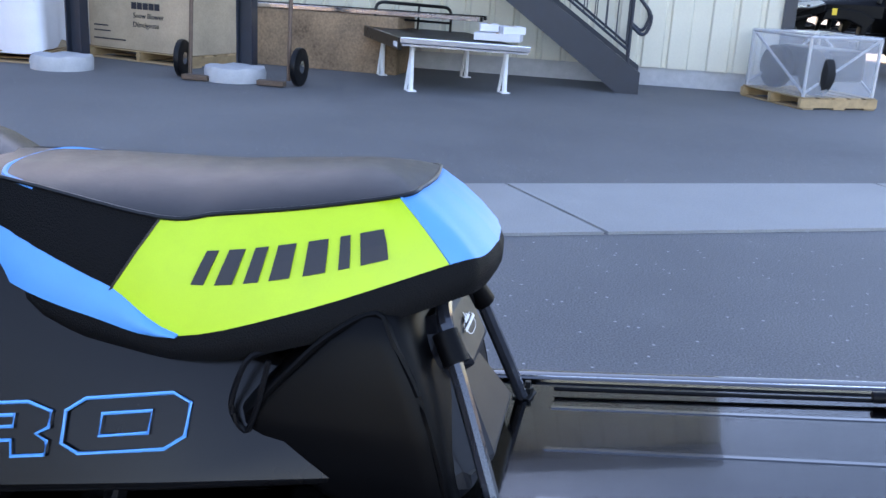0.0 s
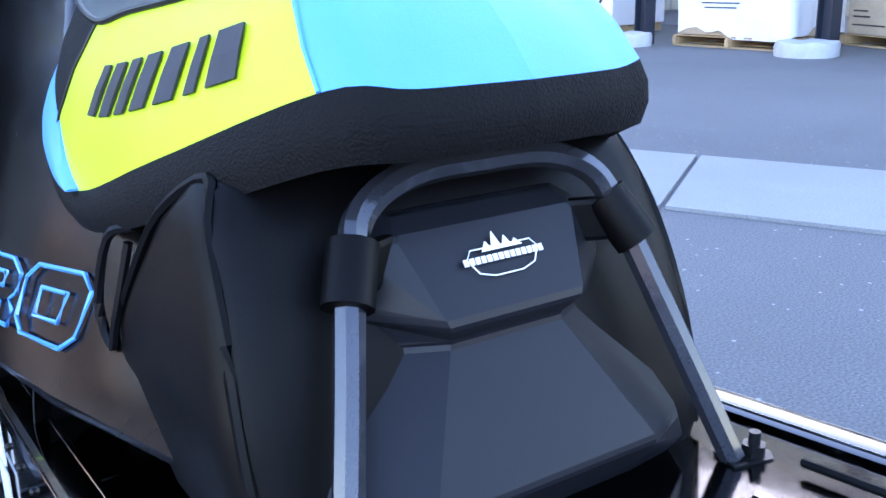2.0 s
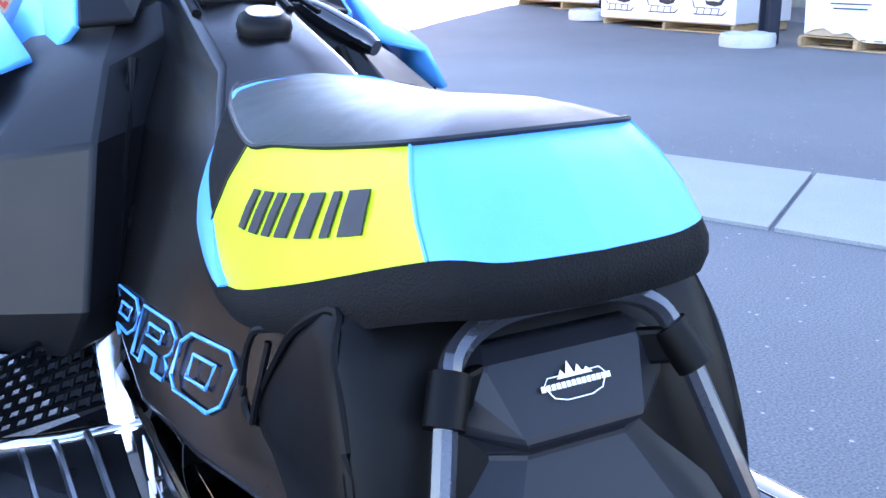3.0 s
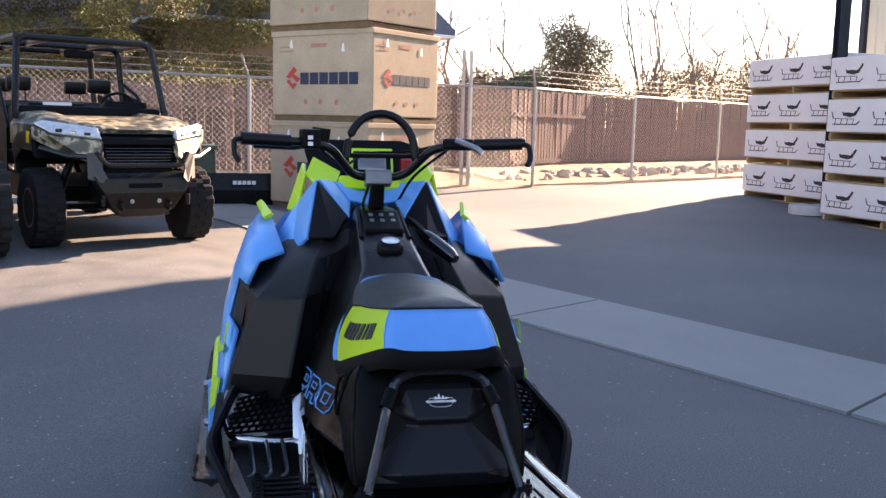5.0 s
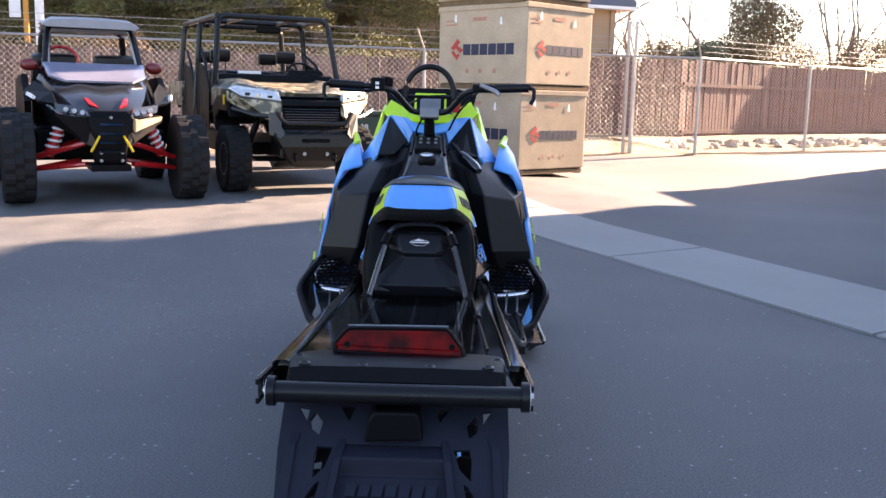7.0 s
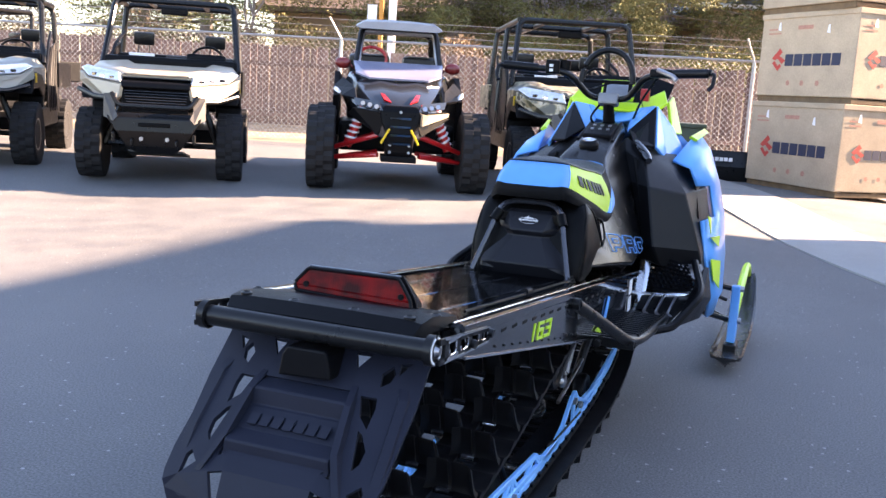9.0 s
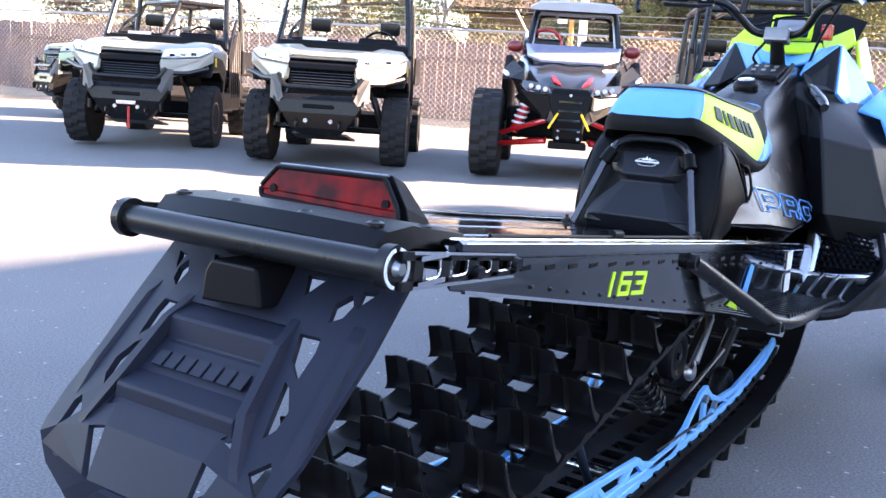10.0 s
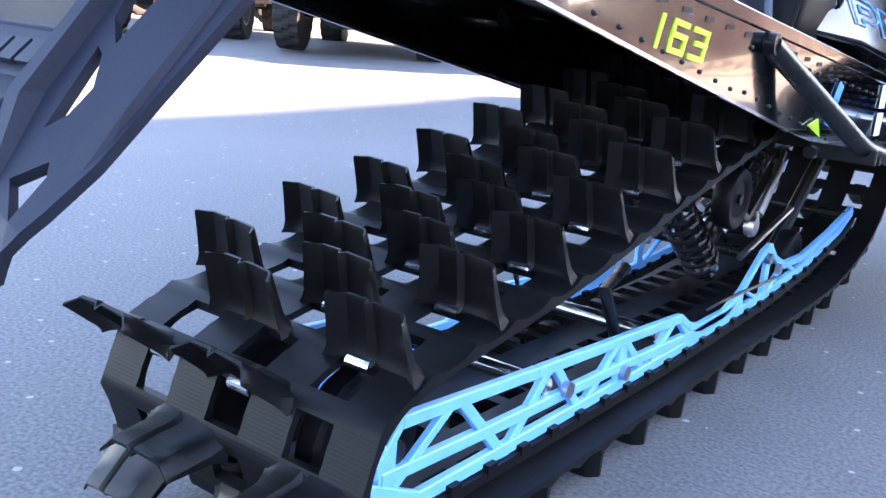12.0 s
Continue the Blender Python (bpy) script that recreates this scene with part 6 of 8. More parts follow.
    hoop = part("hoop", tube(bmesh.new(), catmull([(-0.149, 1.243, 0.638), (-0.1255, 1.276, 0.72), (-0.102, 1.309, 0.80), (-0.086, 1.322, 0.833), (-0.05, 1.328, 0.849), (0.0, 1.329, 0.851), (0.05, 1.328, 0.849), (0.086, 1.322, 0.833), (0.102, 1.309, 0.80), (0.1255, 1.276, 0.72), (0.149, 1.243, 0.638)], 5), 0.0092, 8), hoop_paint, SLED, "grey-black steel hoop strapped over the box", 20)
    for s in (1, -1):
        d = Vector((s * 0.07, -0.085, -0.142)).normalized()
        c = Vector((s * 0.1015, 1.31, 0.802))
        part("strap", tube(bmesh.new(), [c - d * 0.019, c - d * 0.016, c + d * 0.016, c + d * 0.019], 0.0155, 12), BAG, hoop, "black webbing strap", True)
        bm = box(bmesh.new(), c + Vector((-s * 0.02, 0.01, 0)), (0.04, 0.01, 0.03), Matrix.Rotation(-0.4 * s, 3, "Z"), 0.004)
        part("strap_tail", bm, BAG, hoop)
        bm = bmesh.new()
        plate(bm, [(s * 0.138, 1.232, 0.637), (s * 0.168, 1.224, 0.637), (s * 0.175, 1.232, 0.637), (s * 0.174, 1.247, 0.636), (s * 0.145, 1.256, 0.636)], 0.005)
        part("foot_plate", bm, BLACK_METAL, hoop)
        bm = bmesh.new()
        cyl(bm, (s * 0.163, 1.237, 0.636), (s * 0.163, 1.237, 0.656), 0.0042, 10)
        cyl(bm, (s * 0.163, 1.237, 0.639), (s * 0.163, 1.237, 0.647), 0.0085, 6)
        part("bolt", bm, BLACK_METAL, hoop, "", 40)


build_bag()


# -- console, side panels, shrouds, hood --
def build_body():
    bm = bmesh.new()
    secs = [(1.36, [(0.1, 0.635), (0.14, 0.64), (0.13, 0.68), (0.1, 0.70), (0.0, 0.71)]),
            (1.42, [(0.14, 0.645), (0.178, 0.655), (0.165, 0.72), (0.12, 0.76), (0.0, 0.78)]),
            (1.6, [(0.16, 0.61), (0.222, 0.645), (0.176, 0.735), (0.155, 0.80), (0.0, 0.82)]),
            (1.8, [(0.16, 0.58), (0.24, 0.62), (0.185, 0.76), (0.135, 0.86), (0.0, 0.90)]),
            (1.95, [(0.16, 0.56), (0.235, 0.63), (0.165, 0.82), (0.08, 0.965), (0.0, 0.98)]),
            (2.1, [(0.16, 0.55), (0.225, 0.65), (0.15, 0.87), (0.072, 1.01), (0.0, 1.02)]),
            (2.28, [(0.16, 0.54), (0.21, 0.68), (0.13, 0.93), (0.068, 1.075), (0.0, 1.085)]),
            (2.42, [(0.1, 0.7), (0.15, 0.8), (0.1, 0.97), (0.06, 1.08), (0.0, 1.09)])]
    def console_x(y, z):
        for (ya, ha), (yb, hb) in zip(secs, secs[1:]):
            if ya <= y <= yb:
                line = [(lerp(a[0], b[0], (y - ya) / (yb - ya)), lerp(a[1], b[1], (y - ya) / (yb - ya))) for a, b in zip(ha, hb)]
                for (xa, za), (xb, zb) in zip(line, line[1:]):
                    if za <= z <= zb:
                        return lerp(xa, xb, (z - za) / (zb - za))
        return 0.2
    rings = []
    for y, half in secs:
        pts = [Vector((x, y, z)) for x, z in half]
        rings.append(pts + mirrored(pts[:-1])[::-1])
    loft(bm, rings)
    body = part("console", bm, stuff("satin_charcoal_metallic", (0.013, 0.012, 0.0125), 0.24, 0.75, 0.1, 10, 500, 0.02), SLED, "satin charcoal tank console", 25)
    soften(body, 0.008)
    # cap, dash, switches
    part("fuel_cap", lathe([(0.034, 0), (0.037, 0.012), (0.034, 0.024), (0.026, 0.03), (0.0, 0.031)], 24), BLACK_PLASTIC, body, "", 40).matrix_local = pose(0, 2.03, 0.992, 14)
    part("cap_badge", lathe([(0.024, 0), (0.024, 0.002), (0.0, 0.003)], 20), CHROME, body, "bright cap badge", 40).matrix_local = pose(0, 2.023, 1.0225, 14)
    part("dash_panel", box(bmesh.new(), (0, 2.2, 1.052), (0.11, 0.13, 0.02), Matrix.Rotation(0.34, 3, "X"), 0.008), BLACK_PLASTIC, body, "black switch panel")
    for x in (-0.03, 0.0, 0.03):
        for y, z in ((2.19, 1.06), (2.225, 1.073)):
            part("switch_button", box(bmesh.new(), (x, y, z), (0.012, 0.016, 0.004), Matrix.Rotation(0.34, 3, "X"), 0.001), STEEL, body)
    for s in (1, -1):
        bm = bmesh.new()
        tube(bm, [(s * 0.066, 2.12, 1.018), (s * 0.062, 2.2, 1.045), (s * 0.058, 2.3, 1.083)], 0.007, 8)
        part("console_edge", bm, BLACK_PLASTIC, body, "", True)
        # flank graphic, drawn as outlines
        def stroke(pts, y0, w):
            ring = []
            for u, v in pts:
                uu = 1 - u if s < 0 else u
                y = y0 + w * uu
                z = 0.683 + 0.056 * v - 0.14 * (y - 1.62)
                ring.append(Vector((s * (console_x(y, z) + 0.0035), y, z)))
            return tube(bmesh.new(), ring, 0.0022, 5, True)
        letter_p = ([(0, 0), (0, 1), (0.8, 1), (1, 0.8), (1, 0.45), (0.8, 0.25), (0.3, 0.25), (0.3, 0)], [(0.3, 0.5), (0.3, 0.75), (0.7, 0.75), (0.7, 0.5)])
        letter_r = ([(0, 0), (0, 1), (0.8, 1), (1, 0.8), (1, 0.5), (0.9, 0.4), (1, 0.25), (1, 0), (0.72, 0), (0.7, 0.3), (0.3, 0.3), (0.3, 0)], [(0.3, 0.55), (0.3, 0.77), (0.7, 0.77), (0.7, 0.55)])
        letter_o = ([(0.15, 0), (0, 0.2), (0, 0.8), (0.15, 1), (0.85, 1), (1, 0.8), (1, 0.2), (0.85, 0)], [(0.3, 0.3), (0.3, 0.7), (0.7, 0.7), (0.7, 0.3)])
        starts = (1.60, 1.755, 1.91) if s > 0 else (1.895, 1.74, 1.585)
        for y0, w, glyph in zip(starts, (0.138, 0.138, 0.138), (letter_p, letter_r, letter_o)):
            for pts in glyph:
                part("lettering", stroke(pts, y0, w), BLUE, body, "blue outlined letter", True)
    # knee panels
    knee_mat = stuff("grained_charcoal_plastic", (0.005, 0.005, 0.006), 0.48, 0, 0.15, 10, 900, 0.1, 0, 0, 0.25)
    for s in (1, -1):
        q = lambda *p: [Vector((s * a, b, c)) for a, b, c in p]
        bm = bmesh.new()
        loft(bm, [q((0.07, 2.27, 1.035), (0.15, 2.25, 1.01), (0.195, 2.26, 0.985), (0.25, 2.42, 0.985), (0.07, 2.42, 1.04)),
                  q((0.07, 2.22, 1.0), (0.185, 2.165, 0.955), (0.275, 2.22, 0.93), (0.33, 2.4, 0.935), (0.07, 2.42, 1.0)),
                  q((0.10, 2.18, 0.88), (0.225, 2.06, 0.865), (0.35, 2.14, 0.845), (0.40, 2.4, 0.85), (0.13, 2.42, 0.9)),
                  q((0.15, 2.13, 0.66), (0.265, 2.02, 0.655), (0.42, 2.14, 0.64), (0.43, 2.4, 0.64), (0.18, 2.42, 0.7)),
                  q((0.16, 2.14, 0.60), (0.29, 2.055, 0.585), (0.43, 2.17, 0.585), (0.44, 2.4, 0.585), (0.2, 2.42, 0.6)),
                  q((0.23, 2.16, 0.585), (0.30, 2.12, 0.565), (0.46, 2.16, 0.52), (0.46, 2.4, 0.5), (0.2, 2.42, 0.55))])
        soften(part("knee_panel", bm, knee_mat, SLED, "black moulded knee panel", 20), 0.006)
        bm = bmesh.new()
        tube(bm, [(s * 0.15, 2.155, 0.96), (s * 0.175, 2.115, 0.88), (s * 0.225, 2.07, 0.66)], 0.008, 8)
        part("panel_seam", bm, BLACK_GRIP, SLED, "", True)
        # pale corner below the panel
        bm = bmesh.new()
        plate(bm, q((0.34, 2.075, 0.588), (0.43, 2.145, 0.59), (0.468, 2.13, 0.50), (0.455, 2.08, 0.515)), 0.012)
        soften(part("corner_panel", bm, stuff("silver_satin_moulding", (0.20, 0.20, 0.215), 0.3, 0.3, 0.1, 10, 400, 0.02) if s > 0 else bpy.data.materials["silver_satin_moulding"], SLED, "silver-grey corner panel by the foot well"), 0.003)
        # dark cover of the side vent
        bm = bmesh.new()
        plate(bm, q((0.135, 2.2, 1.008), (0.205, 2.25, 1.0), (0.168, 2.43, 1.155), (0.085, 2.32, 1.056)), 0.012)
        soften(part("vent_cover", bm, BLACK_PLASTIC, SLED, "black triangular vent cover"), 0.004)
        # blue fins
        bm = bmesh.new()
        plate(bm, q((0.082, 2.31, 1.052), (0.166, 2.43, 1.158), (0.12, 2.47, 1.15), (0.07, 2.42, 1.09)), 0.01)
        plate(bm, q((0.07, 2.41, 1.095), (0.12, 2.47, 1.15), (0.0, 2.5, 1.13), (0.0, 2.43, 1.08)), 0.01)
        plate(bm, q((0.168, 2.43, 1.158), (0.207, 2.25, 1.0), (0.24, 2.34, 0.945), (0.29, 2.48, 0.97), (0.22, 2.52, 1.08)), 0.012)
        soften(part("upper_fin", bm, BLUE, SLED, "bright blue upper side fin"), 0.004)
        # outer shroud: a curved blue side with an open intake
        def ring(pts):
            return q(*pts)
        bm = bmesh.new()
        rows = [[(0.27, 2.30, 0.955), (0.30, 2.5, 1.03), (0.32, 2.62, 1.055), (0.32, 2.85, 0.98), (0.28, 3.1, 0.86)],
                [(0.345, 2.26, 0.935), (0.36, 2.45, 0.98), (0.37, 2.62, 0.99), (0.37, 2.85, 0.92), (0.31, 3.1, 0.80)],
                [(0.375, 2.25, 0.87), (0.40, 2.45, 0.86), (0.415, 2.65, 0.86), (0.40, 2.85, 0.82), (0.33, 3.1, 0.72)],
                [(0.405, 2.24, 0.74), (0.43, 2.45, 0.74), (0.445, 2.65, 0.74), (0.42, 2.85, 0.70), (0.33, 3.1, 0.62)],
                [(0.435, 2.22, 0.60), (0.455, 2.45, 0.60), (0.465, 2.65, 0.58), (0.43, 2.85, 0.55), (0.31, 3.08, 0.5)],
                [(0.465, 2.25, 0.47), (0.475, 2.45, 0.42), (0.475, 2.6, 0.42), (0.42, 2.8, 0.42), (0.28, 3.0, 0.42)],
                [(0.45, 2.32, 0.36), (0.46, 2.45, 0.35), (0.45, 2.58, 0.36), (0.38, 2.75, 0.36), (0.25, 2.95, 0.36)]]
        vs = [[bm.verts.new(p) for p in ring(r)] for r in rows]
        for i, (u, v) in enumerate(zip(vs, vs[1:])):
            for j in range(4):
                if i == 2 and j == 0:
                    continue
                bm.faces.new((u[j], u[j + 1], v[j + 1], v[j]))
        ob = part("side_shroud", bm, BLUE, SLED, "bright blue side shroud with an air intake", 35)
        sol = ob.modifiers.new("thickness", "SOLIDIFY")
        sol.thickness, sol.offset = 0.012, 0
        bm = bmesh.new()
        plate(bm, q((0.365, 2.27, 0.87), (0.385, 2.45, 0.85), (0.41, 2.45, 0.74), (0.39, 2.26, 0.745)), 0.006)
        part("intake_mesh", bm, BLACK_PLASTIC, ob)
        bm = bmesh.new()
        for pts in (((0.432, 2.26, 0.68), (0.452, 2.42, 0.67), (0.455, 2.4, 0.63)), ((0.445, 2.24, 0.6), (0.47, 2.36, 0.58), (0.478, 2.32, 0.48), (0.46, 2.25, 0.52)), ((0.418, 2.25, 0.76), (0.425, 2.3, 0.75), (0.433, 2.27, 0.69))):
            plate(bm, [Vector((s * (a + 0.009), b, c)) for a, b, c in pts], 0.003)
        part("graphic", bm, LIME, ob, "lime decal")
        bm = bmesh.new()
        plate(bm, q((0.30, 2.5, 1.045), (0.33, 2.66, 1.075), (0.345, 2.7, 1.06), (0.325, 2.52, 1.03)), 0.012)
        part("lime_tip", bm, LIME, ob, "lime trim tip")
    bm = bmesh.new()
    tube(bm, catmull([(0.12, 2.275, 1.015), (0.135, 2.24, 1.008), (0.165, 2.2, 0.985), (0.192, 2.16, 0.965), (0.204, 2.14, 0.955)], 4), lambda t: 0.013 + 0.011 * math.sin(math.pi * min(1, t * 1.05)), 10)
    part("side_grip", bm, BLACK_GLOSS, SLED, "black padded grip on the knee panel", True)
    # hood, lime cowl and low windscreen
    bm = bmesh.new()
    rings = []
    for y, w, z in ((2.48, 0.2, 1.14), (2.62, 0.27, 1.1), (2.8, 0.31, 1.03), (3.0, 0.28, 0.92), (3.18, 0.16, 0.78), (3.22, 0.1, 0.7)):
        rings.append([Vector((x * w, y, z - dz)) for x, dz in ((-1, 0.25), (-0.95, 0.06), (-0.5, 0.01), (0, 0), (0.5, 0.01), (0.95, 0.06), (1, 0.25))])
    loft(bm, rings)
    part("hood", bm, BLUE, SLED, "bright blue hood", 35)
    bm = bmesh.new()
    plate(bm, [(-0.11, 2.46, 1.13), (0.11, 2.46, 1.13), (0.095, 2.5, 1.165), (-0.095, 2.5, 1.165)], 0.012)
    cowl = soften(part("cowl", bm, LIME, SLED, "lime cowl round the gauge"), 0.004)
    for s in (1, -1):
        q = lambda *p: [Vector((s * a, b, c)) for a, b, c in p]
        soften(part("cowl_wing", plate(bmesh.new(), q((0.11, 2.47, 1.135), (0.17, 2.46, 1.14), (0.2, 2.5, 1.17), (0.175, 2.56, 1.22), (0.09, 2.53, 1.175)), 0.012), LIME, cowl), 0.004)
        soften(part("cowl_cheek", plate(bmesh.new(), q((0.2, 2.5, 1.175), (0.225, 2.5, 1.05), (0.25, 2.6, 1.05), (0.2, 2.62, 1.2)), 0.012), LIME, cowl), 0.004)
    bm = bmesh.new()
    plate(bm, [(-0.17, 2.57, 1.14), (0.17, 2.57, 1.14), (0.2, 2.64, 1.25), (0.12, 2.66, 1.275), (-0.12, 2.66, 1.275), (-0.2, 2.64, 1.25)], 0.006)
    soften(part("windscreen", bm, BLACK_PLASTIC, SLED, "low black windscreen"), 0.002)
    gauge = part("gauge", box(bmesh.new(), (0, 2.47, 1.212), (0.135, 0.03, 0.085), Matrix.Rotation(-0.35, 3, "X"), 0.01), LIME, SLED, "digital gauge in a lime frame")
    part("bezel", box(bmesh.new(), (0, 2.457, 1.212), (0.118, 0.014, 0.07), Matrix.Rotation(-0.35, 3, "X"), 0.006), BLACK_PLASTIC, gauge, "black bezel")
    part("screen", box(bmesh.new(), (0, 2.451, 1.212), (0.088, 0.012, 0.05), Matrix.Rotation(-0.35, 3, "X"), 0.004), SCREEN, gauge, "grey gauge screen")
    part("key_switch", box(bmesh.new(), (0.11, 2.48, 1.2), (0.035, 0.03, 0.05), None, 0.006), RED, gauge, "red key switch")


build_body()


def build_bars():
    line = rounded([(-0.392, 2.15, 1.283), (-0.21, 2.20, 1.276), (-0.145, 2.23, 1.262), (-0.075, 2.3, 1.18), (0.0, 2.315, 1.172), (0.075, 2.3, 1.18), (0.145, 2.23, 1.262), (0.21, 2.20, 1.276), (0.4, 2.15, 1.287)], 0.03)
    bars = part("handlebar", tube(bmesh.new(), line, 0.0125, 12), BLACK_METAL, SLED, "black handlebar with a grab loop", True)
    for s in (1, -1):
        part("grip", tube(bmesh.new(), [(s * 0.26, 2.185, 1.278), (s * 0.39, 2.15, 1.284)], 0.0175, 12), RUBBER, bars, "", True)
        part("bar_hook", tube(bmesh.new(), rounded([(s * 0.385, 2.152, 1.284), (s * 0.41, 2.142, 1.28), (s * 0.408, 2.12, 1.24), (s * 0.396, 2.11, 1.225)], 0.012), 0.008, 8), RUBBER, bars, "", True)
    part("control_block", box(bmesh.new(), (-0.205, 2.195, 1.285), (0.055, 0.04, 0.055), Matrix.Rotation(0.2, 3, "Z"), 0.008), BLACK_PLASTIC, bars)
    for z in (1.272, 1.289):
        part("switch_button", boxes(((-0.205, 2.172, z), (0.014, 0.006, 0.011)), bevel=0.001), WHITE_INK, bars, "white switch")
    part("reservoir", cyl(bmesh.new(), (-0.175, 2.24, 1.275), (-0.17, 2.24, 1.315), 0.026, 20), BLACK_PLASTIC, bars, "", 40)
    part("brake_lever", tube(bmesh.new(), [(-0.2, 2.25, 1.265), (-0.25, 2.26, 1.258), (-0.36, 2.23, 1.262)], 0.007, 8), BLACK_METAL, bars, "", True)
    part("throttle_block", box(bmesh.new(), (0.215, 2.2, 1.278), (0.09, 0.04, 0.034), Matrix.Rotation(-0.2, 3, "Z"), 0.01), BLACK_PLASTIC, bars)
    part("throttle_lever", tube(bmesh.new(), [(0.2, 2.17, 1.29), (0.26, 2.155, 1.268), (0.275, 2.15, 1.255)], 0.009, 8), STEEL, bars, "", True)
    part("clamp", box(bmesh.new(), (0, 2.305, 1.172), (0.078, 0.05, 0.045), Matrix.Rotation(-0.3, 3, "X"), 0.008), stuff("grey_clamp", (0.22, 0.22, 0.23), 0.4, 0.5, 0.15, 30, 300, 0.05), bars, "grey riser clamp")
    bm = bmesh.new()
    cyl(bm, (0, 2.305, 1.16), (0, 2.36, 1.05), 0.02, 14, 0.026)
    part("riser", bm, BLACK_GRIP, bars, "black rubber riser", 40)
    loop = [Vector((0.098 * math.cos(a), 2.24 + 0.02 * math.sin(a), 1.235 + 0.125 * math.sin(a) ** 0.85)) for a in [math.pi * i / 20 for i in range(21)]]
    part("grab_loop", tube(bmesh.new(), loop, 0.012, 10), RUBBER, bars, "black wrapped grab loop", True)
    bm = bmesh.new()
    tube(bm, [(-0.1, 2.24, 1.24), (0.1, 2.24, 1.24)], 0.007, 8)
    tube(bm, catmull([(-0.19, 2.22, 1.27), (-0.1, 2.34, 1.21), (-0.02, 2.42, 1.24), (0.1, 2.38, 1.25), (0.19, 2.22, 1.28)], 6), 0.0045, 6)
    tube(bm, catmull([(-0.03, 2.28, 1.15), (-0.05, 2.24, 1.1), (-0.03, 2.3, 1.06)], 6), 0.0045, 6)
    tube(bm, catmull([(0.2, 2.22, 1.27), (0.12, 2.36, 1.18), (0.08, 2.42, 1.1)], 6), 0.0045, 6)
    part("cable", bm, BLACK_PLASTIC, bars, "black control cables", True)


build_bars()


def build_skis():
    for s in (1, -1):
        bm = bmesh.new()
        rings = []
        for y, w, z, keel in ((2.62, 0.066, 0.075, 0.02), (2.68, 0.074, 0.06, 0.035), (2.9, 0.072, 0.05, 0.04), (3.2, 0.074, 0.045, 0.04), (3.45, 0.07, 0.08, 0.035), (3.62, 0.06, 0.15, 0.03), (3.76, 0.045, 0.24, 0.02), (3.82, 0.03, 0.275, 0.012)):
            rings.append([Vector((s * 0.505 + x * w, y, z + dz * keel)) for x, dz in ((-1, 0.9), (-0.9, 0.1), (-0.55, -0.1), (-0.2, -0.6), (0, -1), (0.2, -0.6), (0.55, -0.1), (0.9, 0.1), (1, 0.9), (0.86, 0.95), (0.75, 0.45), (0, 0.35), (-0.75, 0.45), (-0.86, 0.95))])
        loft(bm, rings)
        ski = part("ski", bm, stuff("ski_plastic", (0.012, 0.012, 0.013), 0.25, 0, 0.2, 14, 300, 0.03) if s > 0 else bpy.data.materials["ski_plastic"], SLED, "black plastic ski", 40)
        bm = bmesh.new()
        tube(bm, catmull([(s * 0.505, 2.95, 0.1), (s * 0.505, 3.0, 0.2), (s * 0.505, 3.2, 0.3), (s * 0.505, 3.5, 0.36), (s * 0.505, 3.7, 0.33), (s * 0.505, 3.8, 0.27)], 5), lambda t: 0.011 + 0.008 * math.sin(math.pi * t), 8)
        part("ski_loop", bm, LIME, ski, "lime ski loop", True)
        bm = bmesh.new()
        prism(bm, [(2.85, 0.10), (2.97, 0.10), (2.95, 0.16), (2.925, 0.27), (2.91, 0.365), (2.865, 0.365), (2.865, 0.26), (2.855, 0.16)], s * 0.505 - 0.019, s * 0.505 + 0.019)
        spindle = soften(part("spindle", bm, BLUE, SLED, "blue ski spindle"), 0.006)
        for z in (0.2, 0.35):
            part("ball_joint", cyl(bmesh.new(), (s * 0.47, 2.89, z), (s * 0.54, 2.89, z), 0.014, 12), STEEL, spindle, "", 40)
        bm = bmesh.new()
        for z0, z1 in ((0.35, 0.45), (0.2, 0.33)):
            tube(bm, [(s * 0.48, 2.89, z0), (s * 0.2, 2.8, z1)], 0.013, 8)
            tube(bm, [(s * 0.48, 2.89, z0), (s * 0.2, 2.55, z1)], 0.013, 8)
        tube(bm, [(s * 0.47, 2.85, 0.3), (s * 0.15, 2.72, 0.42)], 0.009, 8)
        part("control_arm", bm, BLACK_METAL, SLED, "", True)
        bm = bmesh.new()
        box(bm, (s * 0.505, 2.9, 0.075), (0.06, 0.14, 0.04), None, 0.006)
        part("ski_saddle", bm, BLACK_METAL, ski)
    for ob in SLED.children:
        if ob.name.split(".")[0] in ("ski", "spindle", "control_arm"):
            ob.location.y += 0.19
    part("belly_pan", loft(bmesh.new(), [[Vector((x * w, y, z)) for x, z in ((-1, 0.5), (-0.95, z0), (0.95, z0), (1, 0.5))] for y, w, z0 in ((2.25, 0.25, 0.36), (2.6, 0.36, 0.33), (2.9, 0.28, 0.36), (3.15, 0.1, 0.5))]), BLACK_PLASTIC, SLED)


build_skis()


